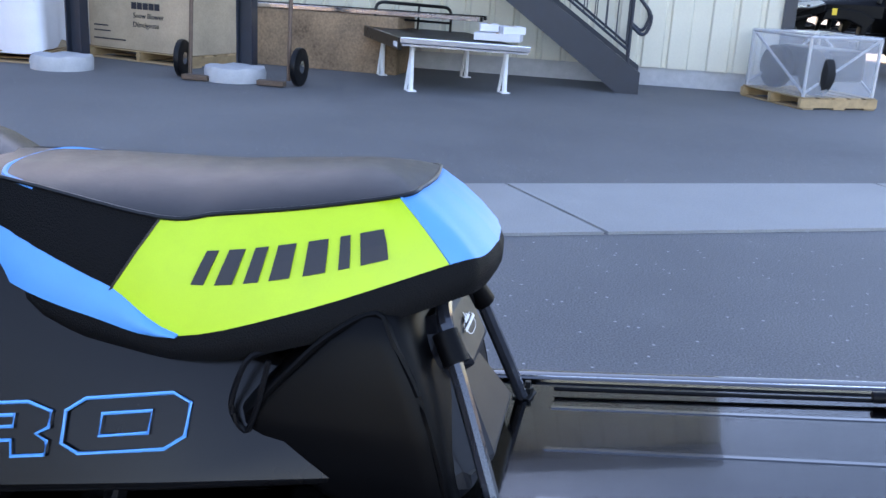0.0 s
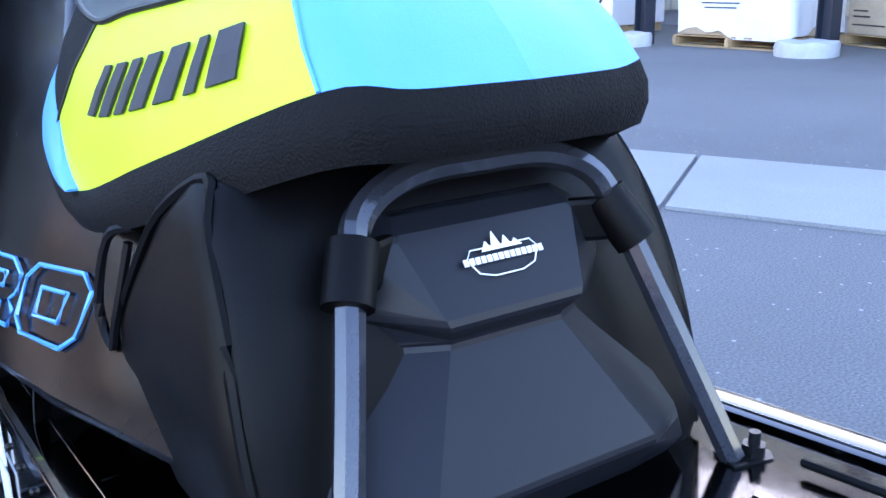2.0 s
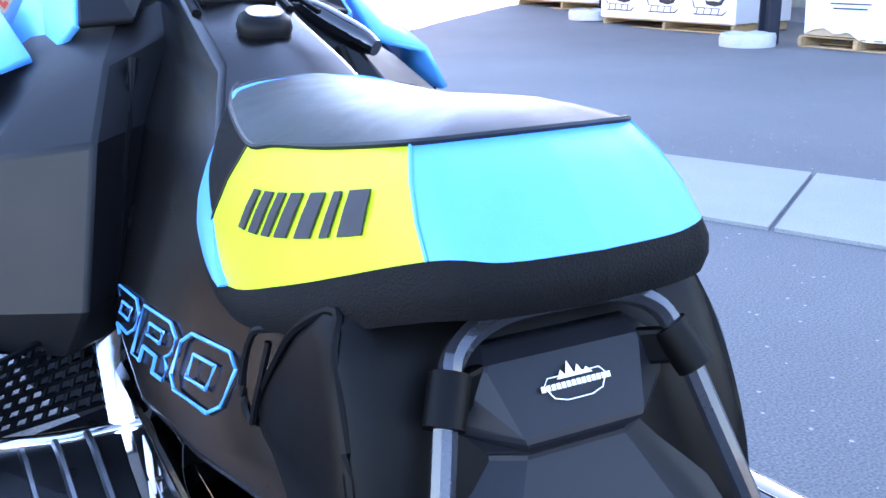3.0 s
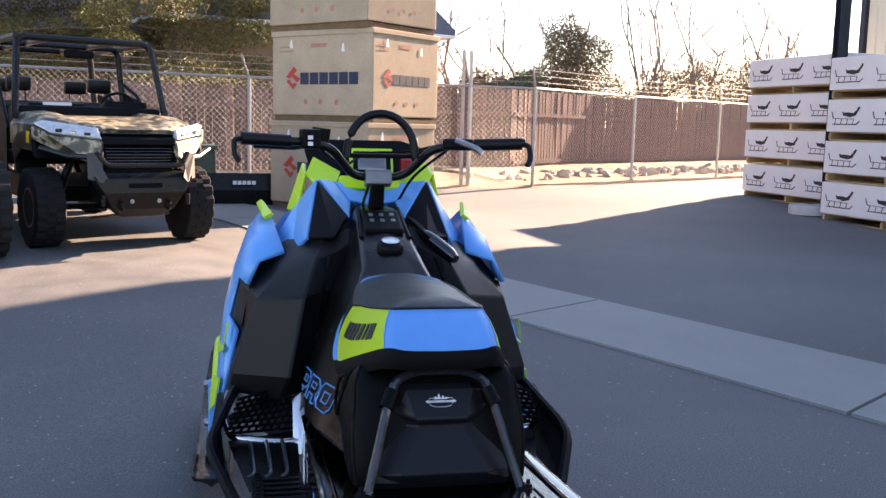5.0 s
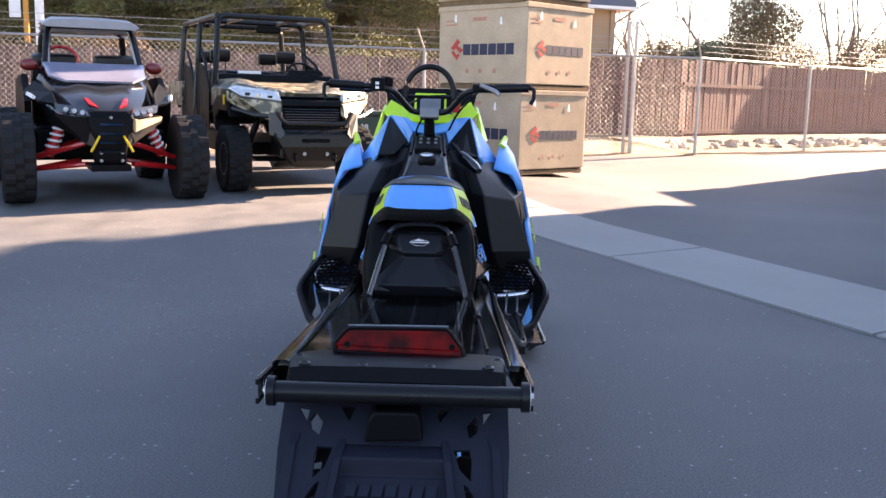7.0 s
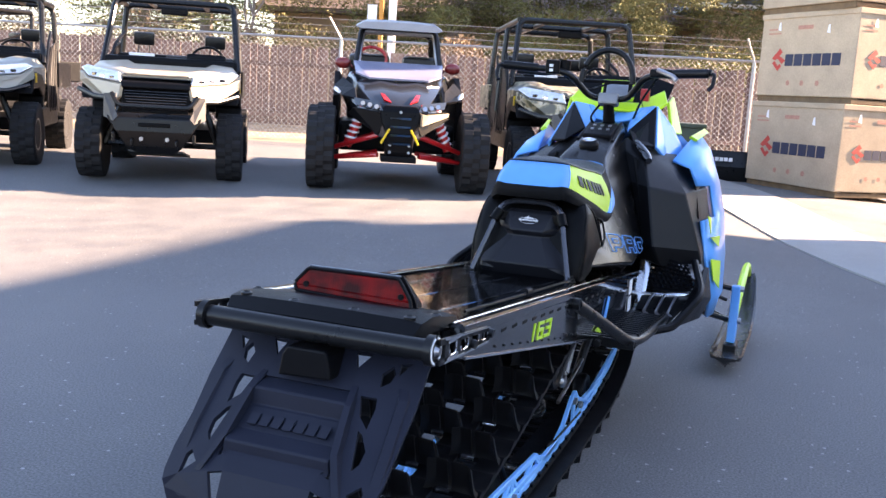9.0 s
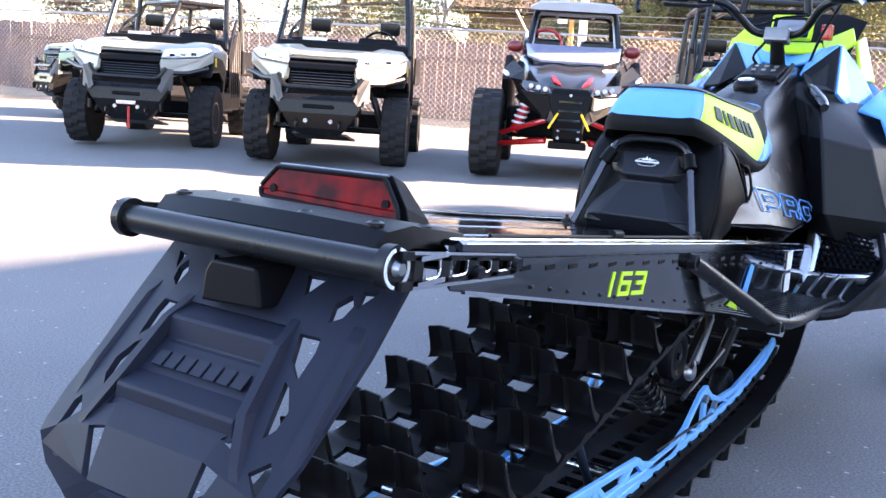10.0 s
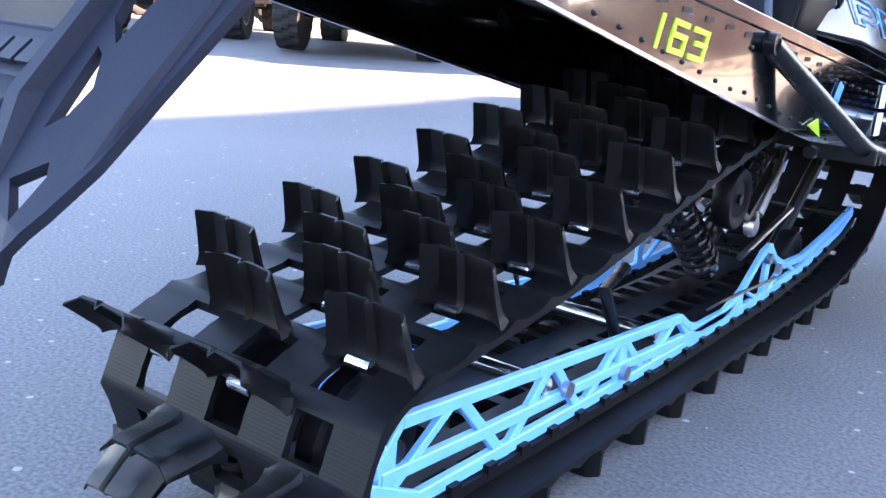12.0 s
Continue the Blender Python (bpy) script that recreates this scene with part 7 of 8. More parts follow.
# ---- parked vehicles along the fence ----
def wheel_parts(r, w, rim_r):
    tyre = bmesh.new()
    n = 54
    rows = ((-0.42, rim_r / r, 0), (-0.5, 0.80, 0), (-0.5, 0.87, 1), (-0.46, 0.95, 1), (-0.44, 0.96, 1), (-0.14, 0.965, 1), (-0.12, 0.965, 2), (0.12, 0.965, 2), (0.14, 0.965, 3), (0.44, 0.96, 3), (0.46, 0.95, 3), (0.5, 0.87, 3), (0.5, 0.80, 0), (0.42, rim_r / r, 0))
    rings = []
    for x, k, band in rows:
        ring = []
        for i in range(n):
            high = band and (i + band) % 3 < 2
            a = 2 * math.pi * i / n
            rr = r * (k + (0.045 if high else -0.012 if band else 0))
            ring.append(Vector((rr * math.cos(a), rr * math.sin(a), x * w)))
        rings.append(ring)
    loft(tyre, rings)
    rim = lathe([(0.03, 0.02), (rim_r * 0.5, -0.0), (rim_r * 0.85, 0.03), (rim_r * 0.92, w * 0.42), (rim_r * 1.02, w * 0.43), (rim_r * 1.02, -w * 0.42), (0.03, -w * 0.4)], 20)
    for k in range(6):
        m = Matrix.Rotation(2 * math.pi * k / 6, 3, "Z")
        box(rim, m @ Vector((rim_r * 0.55, 0, 0.05)), (rim_r * 0.7, 0.03, 0.05), m)
    return tyre, rim


WHEELS = {}


def wheel(root, at, r, w, rim_r, out, rim_mat=None):
    key = (r, w)
    holder = new("wheel")
    holder.parent = root
    holder.matrix_local = Matrix.Translation(at) @ (pose(0, 0, 0, 0, 90, 0) if out > 0 else pose(0, 0, 0, 0, -90, 0))
    if key not in WHEELS:
        tyre, rim = wheel_parts(r, w, rim_r)
        WHEELS[key] = (part("tyre", tyre, TYRE, holder, "knobbly black tyre", 30).data, part("rim", rim, rim_mat or BLACK_METAL, holder, "", 40).data)
    else:
        part("tyre", WHEELS[key][0], TYRE, holder, "knobbly black tyre")
        part("rim", WHEELS[key][1], TYRE, holder)
    return holder


def cage(root, posts, roof_z, half, r=0.033, mat=None):
    """posts: for each hoop, (y at the base, z at the base, y at the roof)."""
    for yb, zb, yt in posts:
        hoop = tube(bmesh.new(), rounded([(-half * 1.06, yb, zb), (-half * 0.94, yt, roof_z), (half * 0.94, yt, roof_z), (half * 1.06, yb, zb)], 0.1), r, 8)
        part("cage_hoop", hoop, mat or BLACK_METAL, root, "black tubular cage hoop", True)
    y0, y1 = posts[0][2], posts[-1][2]
    for u, q in ((-0.94, 1), (-0.45, 0.8), (0.45, 0.8), (0.94, 1)):
        part("cage_rail", tube(bmesh.new(), [(u * half, y0, roof_z), (u * half, y1, roof_z)], r * q, 8), mat or BLACK_METAL, root, "", True)


def ranger(x, y, turn, paint, label, crew=False, winch=False, roof=1.82, front=0.97):
    root = thing("utility_vehicle", label, "utility vehicle", on_ground(x, y, turn), "vehicles parked by the fence")
    back = 2.85 if crew else 2.06
    for s in (1, -1):
        for yy in (0, -back):
            wheel(root, (s * 0.66, yy, 0.34), 0.34, 0.25, 0.17, s)
    # hood, fenders, and an upright front with lamps, grille and folded bumper
    bm = bmesh.new()
    rings = []
    for yy, w, z, d in ((0.52, 0.33, 1.03, 0.05), (0.46, 0.42, 1.055, 0.08), (0.14, 0.69, 1.10, 0.16), (-0.3, 0.76, 1.15, 0.24), (-0.72, 0.75, 1.17, 0.3)):
        rings.append([Vector((a * w, yy + dy, z - b * d)) for a, b, dy in ((-1, 1, 0), (-1.0, 0.4, 0), (-0.88, 0.06, 0), (-0.6, 0, 0.02), (-0.5, 0.12, 0.02), (0.5, 0.12, 0.02), (0.6, 0, 0.02), (0.88, 0.06, 0), (1.0, 0.4, 0), (1, 1, 0))])
    loft(bm, rings)
    hood = part("hood", bm, paint, root, "", 35)
    for s in (1, -1):
        bm = bmesh.new()
        prism(bm, [(0.1, 0.95), (-0.1, 1.0), (-0.4, 0.98), (-0.62, 0.86), (-0.5, 0.62), (-0.42, 0.6), (-0.44, 0.74), (-0.24, 0.83), (0.08, 0.82), (0.16, 0.76)], s * 0.5, s * 0.77)
        soften(part("fender", bm, BLACK_PLASTIC, root), 0.02)
        bm = bmesh.new()
        plate(bm, [(s * 0.32, 0.575, 0.935), (s * 0.66, 0.29, 0.975), (s * 0.76, 0.12, 1.05), (s * 0.69, 0.17, 1.08), (s * 0.34, 0.515, 1.025)], 0.05)
        lamp_part = soften(part("headlight", bm, GLASS_LIGHT, root, "clear wedge-shaped headlight"), 0.01)
        for k in range(3):
            bm = bmesh.new()
            c = Vector((s * (0.42 + 0.095 * k), 0.5 - 0.08 * k, 0.975 + 0.013 * k))
            box(bm, c, (0.06, 0.02, 0.035), Matrix.Rotation(-s * 0.7, 3, "Z"), 0.006, 1)
            part("lamp_cell", bm, BLACK_GLOSS if k != 1 else CHROME, lamp_part)
        bm = bmesh.new()
        plate(bm, [(s * 0.31, 0.58, 0.925), (s * 0.66, 0.30, 0.965), (s * 0.77, 0.12, 1.035), (s * 0.77, 0.12, 0.93), (s * 0.6, 0.34, 0.82), (s * 0.40, 0.54, 0.74), (s * 0.33, 0.585, 0.80)], 0.04)
        soften(part("cheek_panel", bm, paint, root, "slanted painted cheek below the headlight"), 0.01)
        bm = bmesh.new()
        plate(bm, [(s * 0.35, 0.68, 0.84), (s * 0.47, 0.63, 0.83), (s * 0.47, 0.64, 0.62), (s * 0.37, 0.72, 0.585), (s * 0.33, 0.725, 0.63), (s * 0.36, 0.69, 0.70)], 0.014)
        part("bumper_wing", bm, stuff("grey_steel_plate", (0.06, 0.057, 0.055), 0.5, 0.2, 0.15, 12, 200, 0.05) if "grey_steel_plate" not in bpy.data.materials else bpy.data.materials["grey_steel_plate"], root, "folded grey steel bumper wing")
        bm = bmesh.new()
        box(bm, (s * 0.36, 0.715, 0.44), (0.03, 0.05, 0.09), None, 0.006, 1)
        part("shackle", bm, BLACK_METAL, root)
        bm = bmesh.new()
        tube(bm, [(s * 0.38, 0.65, 0.79), (s * 0.58, 0.48, 0.80), (s * 0.76, 0.3, 0.86)], 0.024, 8)
        part("bumper_tube", bm, BLACK_METAL, root, "", True)
        part("marker", box(bmesh.new(), (s * 0.77, -0.02, 0.94), (0.012, 0.07, 0.1)), YELLOW, root, "amber side marker")
        part("tow_hook", tube(bmesh.new(), rounded([(s * 0.2, 0.66, 0.42), (s * 0.2, 0.72, 0.42), (s * 0.2, 0.72, 0.36), (s * 0.2, 0.66, 0.36)], 0.02), 0.012, 6), BLACK_METAL, root, "", True)
    bm = bmesh.new()
    loft(bm, [[Vector(p) for p in ((-0.36, 0.3, z), (0.36, 0.3, z), (w, yy, z), (-w, yy, z))] for z, w, yy in ((0.40, 0.26, 0.52), (0.62, 0.29, 0.55), (0.80, 0.32, 0.55), (0.90, 0.34, 0.53), (1.01, 0.34, 0.48))])
    grille = part("grille", bm, BLACK_PLASTIC, root, "black slatted grille")
    for z, w, yy in ((1.012, 0.31, 0.512), (0.985, 0.32, 0.522), (0.86, 0.3, 0.556), (0.835, 0.3, 0.558), (0.81, 0.29, 0.56), (0.785, 0.29, 0.56), (0.76, 0.28, 0.56)):
        part("slat", box(bmesh.new(), (0, yy, z), (2 * w, 0.03, 0.01), Matrix.Rotation(0.4, 3, "X"), 0.003, 1), BLACK_GLOSS, grille)
    bm = bmesh.new()
    loft(bm, [[Vector(p) for p in ((-w, 0.5, z), (w, 0.5, z), (w * 0.94, yy, z), (-w * 0.94, yy, z))] for z, w, yy in ((0.885, 0.32, 0.575), (0.90, 0.34, 0.60), (0.945, 0.345, 0.585), (0.96, 0.345, 0.56))])
    soften(part("grille_bar", bm, BLACK_PLASTIC, root, "plain black bar across the grille"), 0.008)
    bm = bmesh.new()
    loft(bm, [[Vector(p) for p in ((-w * 0.9, 0.42, z), (w * 0.9, 0.42, z), (w, yy, z), (-w, yy, z))] for z, w, yy in ((0.29, 0.18, 0.58), (0.36, 0.27, 0.66), (0.50, 0.36, 0.71), (0.62, 0.44, 0.70), (0.67, 0.43, 0.65))])
    bumper = soften(part("bumper", bm, BLACK_METAL, root), 0.01)
    part("bumper_slot", box(bmesh.new(), (0, 0.705, 0.56), (0.3, 0.02, 0.04), None, 0.01, 1), BLACK_GRIP, bumper)
    for x in (-0.12, 0.12):
        part("bolt", cyl(bmesh.new(), (x, 0.69, 0.43), (x, 0.705, 0.43), 0.02, 10), STEEL, bumper, "", 40)
    part("bumper_rail", tube(bmesh.new(), rounded([(-0.4, 0.66, 0.84), (-0.33, 0.70, 0.73), (0.33, 0.70, 0.73), (0.4, 0.66, 0.84)], 0.05), 0.022, 8), BLACK_METAL, root, "", True)
    part("skid_plate", plate(bmesh.new(), [(-0.25, 0.58, 0.31), (0.25, 0.58, 0.31), (0.28, 0.1, 0.24), (-0.28, 0.1, 0.24)], 0.02), BLACK_METAL, root)
    if winch:
        part("winch_strap", box(bmesh.new(), (-0.03, 0.71, 0.32), (0.025, 0.012, 0.22), None, 0.003), RED, root, "red winch strap")
        part("fairlead", box(bmesh.new(), (0, 0.70, 0.47), (0.2, 0.02, 0.04), None, 0.006), CHROME, root, "bright fairlead")
    # cab
    bm = bmesh.new()
    box(bm, (0, -0.86, 1.09), (1.36, 0.3, 0.26), None, 0.05)
    box(bm, (-0.36, -0.9, 1.2), (0.42, 0.26, 0.12), Matrix.Rotation(0.2, 3, "X"), 0.04)
    box(bm, (0.3, -0.86, 1.2), (0.5, 0.2, 0.06), Matrix.Rotation(0.15, 3, "X"), 0.02)
    part("dashboard", bm, BLACK_PLASTIC, root)
    rows = (1.55, 2.4) if crew else (1.55,)
    for yy in rows:
        part("seat_cushion", box(bmesh.new(), (0, -yy + 0.15, 0.72), (1.3, 0.5, 0.14), None, 0.04), BLACK_VINYL, root)
        part("seat_back", box(bmesh.new(), (0, -yy - 0.12, 1.02), (1.3, 0.12, 0.5), Matrix.Rotation(-0.15, 3, "X"), 0.04), BLACK_VINYL, root)
        for x in (-0.4, 0.4):
            bm = box(bmesh.new(), (x, -yy - 0.2, 1.44), (0.24, 0.09, 0.15), Matrix.Rotation(-0.15, 3, "X"), 0.035)
            for dx in (-0.06, 0.06):
                cyl(bm, (x + dx, -yy - 0.17, 1.22), (x + dx, -yy - 0.2, 1.40), 0.008, 6)
            part("headrest", bm, BLACK_VINYL, root, "", 40)
        for s in (1, -1):
            bm = bmesh.new()
            tube(bm, [(s * 0.7, -yy + 0.65, 1.0), (s * 0.66, -yy + 0.2, 1.35), (s * 0.62, -yy - 0.2, 1.5)], 0.018, 6)
            for k in range(5):
                tube(bm, [(s * 0.72, -yy + 0.5 - 0.12 * k, 0.55), (s * 0.68, -yy + 0.3 - 0.12 * k, 1.2 + 0.05 * k)], 0.006, 5)
            part("side_net", bm, BLACK_PLASTIC, root, "black cab side net", True)
            part("net_door", plate(bmesh.new(), [(s * 0.71, -yy + 0.62, 0.52), (s * 0.71, -yy - 0.22, 0.52), (s * 0.67, -yy - 0.24, 1.38), (s * 0.68, -yy + 0.2, 1.3), (s * 0.7, -yy + 0.6, 1.05)], 0.012), BLACK_PLASTIC, root, "black net door")
    bm = bmesh.new()
    ring = [Vector((-0.36 + 0.18 * math.cos(a), -0.98 - 0.06 * math.sin(a), 1.2 + 0.16 * math.sin(a))) for a in [2 * math.pi * i / 20 for i in range(20)]]
    tube(bm, ring, 0.014, 6, True)
    tube(bm, [(-0.36, -0.98, 1.2), (-0.36, -0.8, 1.08)], 0.02, 6)
    part("steering_wheel", bm, BLACK_PLASTIC, root, "", True)
    part("name_panel", blocks(bmesh.new(), face((0.3, -0.745, 1.235), (-1, 0, 0), (0, 0, 1)), [0.26], 0.03, 0.008), WHITE_INK, root)
    cage(root, [(-0.64, 1.1, -0.84), (-1.75, 0.8, -1.8)] + ([(-2.75, 0.8, -2.75)] if crew else []) + [(-back + 0.05, 0.95, -back + 0.1)] if crew else [(-0.74, 1.1, -1.12), (-1.85, 0.85, -1.9)], roof, 0.66)
    part("mirror", box(bmesh.new(), (0, -1.06, 1.72), (0.28, 0.03, 0.08), None, 0.02), BLACK_PLASTIC, root)
    # floor, sills and cargo bed
    bm = bmesh.new()
    box(bm, (0, -back / 2 - 0.05, 0.42), (1.2, back - 0.6, 0.14), None, 0.02)
    for s in (1, -1):
        box(bm, (s * 0.66, -back / 2, 0.5), (0.12, back - 0.9, 0.22), None, 0.03)
    part("floor_pan", bm, BLACK_PLASTIC, root)
    bm = bmesh.new()
    box(bm, (0, -back - 0.1, 0.85), (1.4, 0.95, 0.06), None, 0.01)
    for s in (1, -1):
        box(bm, (s * 0.7, -back - 0.1, 0.98), (0.05, 0.95, 0.3), None, 0.01)
    box(bm, (0, -back - 0.58, 0.98), (1.4, 0.05, 0.3), None, 0.01)
    box(bm, (0, -back + 0.36, 0.98), (1.4, 0.05, 0.3), None, 0.01)
    part("cargo_bed", bm, paint if crew else BLACK_PLASTIC, root)
    for yy in (0, -back):
        bm = bmesh.new()
        tube(bm, [(-0.6, yy, 0.34), (0.6, yy, 0.34)], 0.03, 6)
        for s in (1, -1):
            tube(bm, [(s * 0.55, yy, 0.34), (s * 0.35, yy - 0.05, 0.85)], 0.035, 8)
        part("axle", bm, BLACK_METAL, root, "", True)
    for ob in root.children:
        if ob.name.split(".")[0] in ("hood", "headlight", "cheek_panel", "grille_bar", "bumper_wing", "fender", "marker", "grille", "bumper", "bumper_rail", "bumper_tube"):
            ob.scale.x = front
    return root


def rzr(x, y, turn):
    root = thing("sport_vehicle", "dark sport side-by-side with red suspension arms and white roof", "sport vehicle", on_ground(x, y, turn), "vehicles parked by the fence")
    for s in (1, -1):
        for yy in (0, -2.2):
            wheel(root, (s * 0.75, yy, 0.40), 0.40, 0.27, 0.19, s)
    silver = stuff("silver_metallic_paint", (0.025, 0.027, 0.033), 0.15, 0.2, 0.1, 6, 200, 0.0, 0.4)
    bm = bmesh.new()
    rings = []
    for yy, w, z, d in ((0.42, 0.14, 0.72, 0.22), (0.32, 0.30, 0.86, 0.3), (0.05, 0.42, 0.98, 0.34), (-0.35, 0.52, 1.10, 0.4), (-0.7, 0.6, 1.2, 0.5)):
        rings.append([Vector((a * w, yy, z - b * d)) for a, b in ((-0.8, 1), (-1.0, 0.5), (-0.84, 0.1), (-0.4, 0.0), (0, 0.04), (0.4, 0), (0.84, 0.1), (1.0, 0.5), (0.8, 1))])
    loft(bm, rings)
    hood = part("hood", bm, silver, root, "dark silver hood with red flashes", 30)
    for s in (1, -1):
        bm = bmesh.new()
        plate(bm, [(s * 0.09, 0.33, 0.862), (s * 0.16, 0.29, 0.888), (s * 0.19, 0.13, 0.945), (s * 0.15, 0.16, 0.937)], 0.012)
        part("flash", bm, RED, hood, "red hood flash")
        bm = bmesh.new()
        plate(bm, [(s * 0.16, 0.42, 0.78), (s * 0.42, 0.24, 0.82), (s * 0.44, 0.2, 0.89), (s * 0.2, 0.36, 0.86)], 0.03)
        lamp_part = part("headlight", bm, BLACK_GLOSS, root, "dark headlight with three round cells")
        for q in range(3):
            part("lamp_cell", cyl(bmesh.new(), (s * (0.23 + 0.065 * q), 0.395 - 0.045 * q, 0.822 + 0.012 * q), (s * (0.23 + 0.065 * q), 0.41 - 0.045 * q, 0.822 + 0.012 * q), 0.022, 12), GLASS_LIGHT, lamp_part, "", 40)
        part("fender", plate(bmesh.new(), [(s * 0.42, 0.22, 0.88), (s * 0.56, 0.06, 0.90), (s * 0.66, -0.35, 0.98), (s * 0.56, -0.4, 1.08), (s * 0.44, 0.0, 0.98)], 0.025), BLACK_PLASTIC, root)
        part("fender_mark", plate(bmesh.new(), [(s * 0.60, -0.02, 0.925), (s * 0.64, -0.18, 0.955), (s * 0.63, -0.18, 0.985), (s * 0.59, -0.02, 0.95)], 0.03), WHITE_INK, root)
        bm = bmesh.new()
        plate(bm, [(s * 0.12, 0.43, 0.76), (s * 0.44, 0.24, 0.80), (s * 0.5, 0.1, 0.74), (s * 0.2, 0.36, 0.56)], 0.03)
        part("nose_side", bm, BLACK_PLASTIC, root)
        bm = bmesh.new()
        for z0, z1 in ((0.40, 0.55), (0.30, 0.36)):
            tube(bm, [(s * 0.62, 0.0, z0), (s * 0.2, 0.28, z1)], 0.024, 8)
            tube(bm, [(s * 0.62, 0.0, z0), (s * 0.2, -0.25, z1)], 0.024, 8)
        part("suspension_arm", bm, RED, root, "red suspension arm", True)
        shock = part("shock", cyl(bmesh.new(), (s * 0.5, 0.05, 0.42), (s * 0.32, 0.1, 0.86), 0.046, 12), RED, root, "", 40)
        bm = bmesh.new()
        a, b = Vector((s * 0.48, 0.055, 0.47)), Vector((s * 0.33, 0.098, 0.84))
        d = (b - a).normalized()
        u = d.cross(Vector((0, 1, 0))).normalized()
        v = d.cross(u)
        tube(bm, [a.lerp(b, i / 84) + 0.05 * (u * math.cos(i * math.pi / 6) + v * math.sin(i * math.pi / 6)) for i in range(85)], 0.012, 6)
        part("coil_spring", bm, WHITE_INK, shock, "white coil over a red shock", True)
        part("tow_hook", box(bmesh.new(), (s * 0.14, 0.46, 0.55), (0.02, 0.03, 0.16), Matrix.Rotation(-0.5 * s, 3, "Y"), 0.005), YELLOW, root, "yellow tow hook")
        mirror_bm = bmesh.new()
        bmesh.ops.create_uvsphere(mirror_bm, u_segments=14, v_segments=8, radius=1, matrix=Matrix.Translation((s * 0.58, -0.75, 1.24)) @ Matrix.Diagonal((0.085, 0.05, 0.06, 1)))
        tube(mirror_bm, [(s * 0.5, -0.76, 1.22), (s * 0.42, -0.76, 1.17)], 0.012, 6)
        m = part("mirror", mirror_bm, stuff("dark_red_shell", (0.16, 0.012, 0.012), 0.3, 0, 0.1, 8, 100, 0.0, 0.3) if s > 0 else bpy.data.materials["dark_red_shell"], root, "dark red side mirror", True)
        bm = bmesh.new()
        prism(bm, [(-0.3, 0.9), (-0.75, 1.15), (-1.9, 1.1), (-2.0, 0.7), (-1.0, 0.45), (-0.45, 0.5)], s * 0.6, s * 0.66)
        part("side_panel", bm, BLACK_PLASTIC, root)
    bm = bmesh.new()
    loft(bm, [[Vector((-w, yb, z)), Vector((w, yb, z)), Vector((w * 0.9, yf, z)), Vector((-w * 0.9, yf, z))] for z, w, yb, yf in ((0.33, 0.12, 0.2, 0.36), (0.40, 0.14, 0.24, 0.42), (0.58, 0.15, 0.26, 0.445), (0.66, 0.19, 0.26, 0.44), (0.78, 0.22, 0.26, 0.43), (0.84, 0.17, 0.26, 0.40))])
    guard = soften(part("nose_guard", bm, BLACK_PLASTIC, root), 0.015)
    for x, z in ((-0.09, 0.47), (0.09, 0.47), (-0.09, 0.40), (0.09, 0.40), (0, 0.78)):
        part("bolt", cyl(bmesh.new(), (x, 0.42, z), (x, 0.45, z), 0.014, 8), STEEL, guard, "", 40)
    for z in (0.48, 0.56, 0.64, 0.72):
        part("bar", box(bmesh.new(), (0, 0.447, z), (0.2, 0.02, 0.02)), BLACK_GLOSS, guard)
    part("skid_plate", box(bmesh.new(), (0, 0.2, 0.33), (0.34, 0.4, 0.06), None, 0.01), BLACK_PLASTIC, root)
    part("windshield_cowl", plate(bmesh.new(), [(-0.3, -0.26, 1.09), (0.3, -0.26, 1.09), (0.44, -0.42, 1.14), (0.47, -0.70, 1.26), (-0.47, -0.70, 1.26), (-0.44, -0.42, 1.14)], 0.02), stuff("pale_screen", (0.24, 0.25, 0.34), 0.15, 0, 0.1, 4, 90, 0, 0.6), root, "pale tinted half screen")
    cage(root, [(-0.7, 1.2, -0.95), (-1.75, 1.0, -1.6)], 1.63, 0.42)
    part("screen_frame", tube(bmesh.new(), rounded([(-0.42, -0.73, 1.25), (-0.38, -0.93, 1.59), (0.38, -0.93, 1.59), (0.42, -0.73, 1.25)], 0.04, 4, True), 0.022, 8, True), STEEL, root, "bright windscreen frame", True)
    part("roof", loft(bmesh.new(), [[Vector((x * w, yy, z + dz)) for x, dz in ((-1, 0), (-0.8, 0.05), (-0.3, 0.06), (0.3, 0.06), (0.8, 0.05), (1, 0), (0.9, -0.02), (-0.9, -0.02))] for yy, w, z in ((-0.78, 0.46, 1.63), (-0.9, 0.45, 1.66), (-1.6, 0.43, 1.68), (-1.78, 0.38, 1.64))]), stuff("grey_roof_paint", (0.3, 0.3, 0.32), 0.4, 0, 0.12, 5, 90, 0.02), root, "pale grey roof panel with a visor", 30)
    part("nose_panel", plate(bmesh.new(), [(-0.2, 0.43, 0.77), (-0.26, 0.40, 0.76), (-0.47, 0.22, 0.79), (-0.46, 0.21, 0.755), (-0.28, 0.37, 0.69), (-0.2, 0.42, 0.66)], 0.034), CREAM, root, "sand nose panel")
    part("cab_floor", box(bmesh.new(), (0, -1.2, 0.5), (1.2, 1.7, 0.3), None, 0.04), BLACK_PLASTIC, root)
    for s in (1, -1):
        part("seat", box(bmesh.new(), (s * 0.3, -1.45, 1.0), (0.46, 0.2, 0.75), Matrix.Rotation(-0.2, 3, "X"), 0.06), BLACK_VINYL, root)
    bm = bmesh.new()
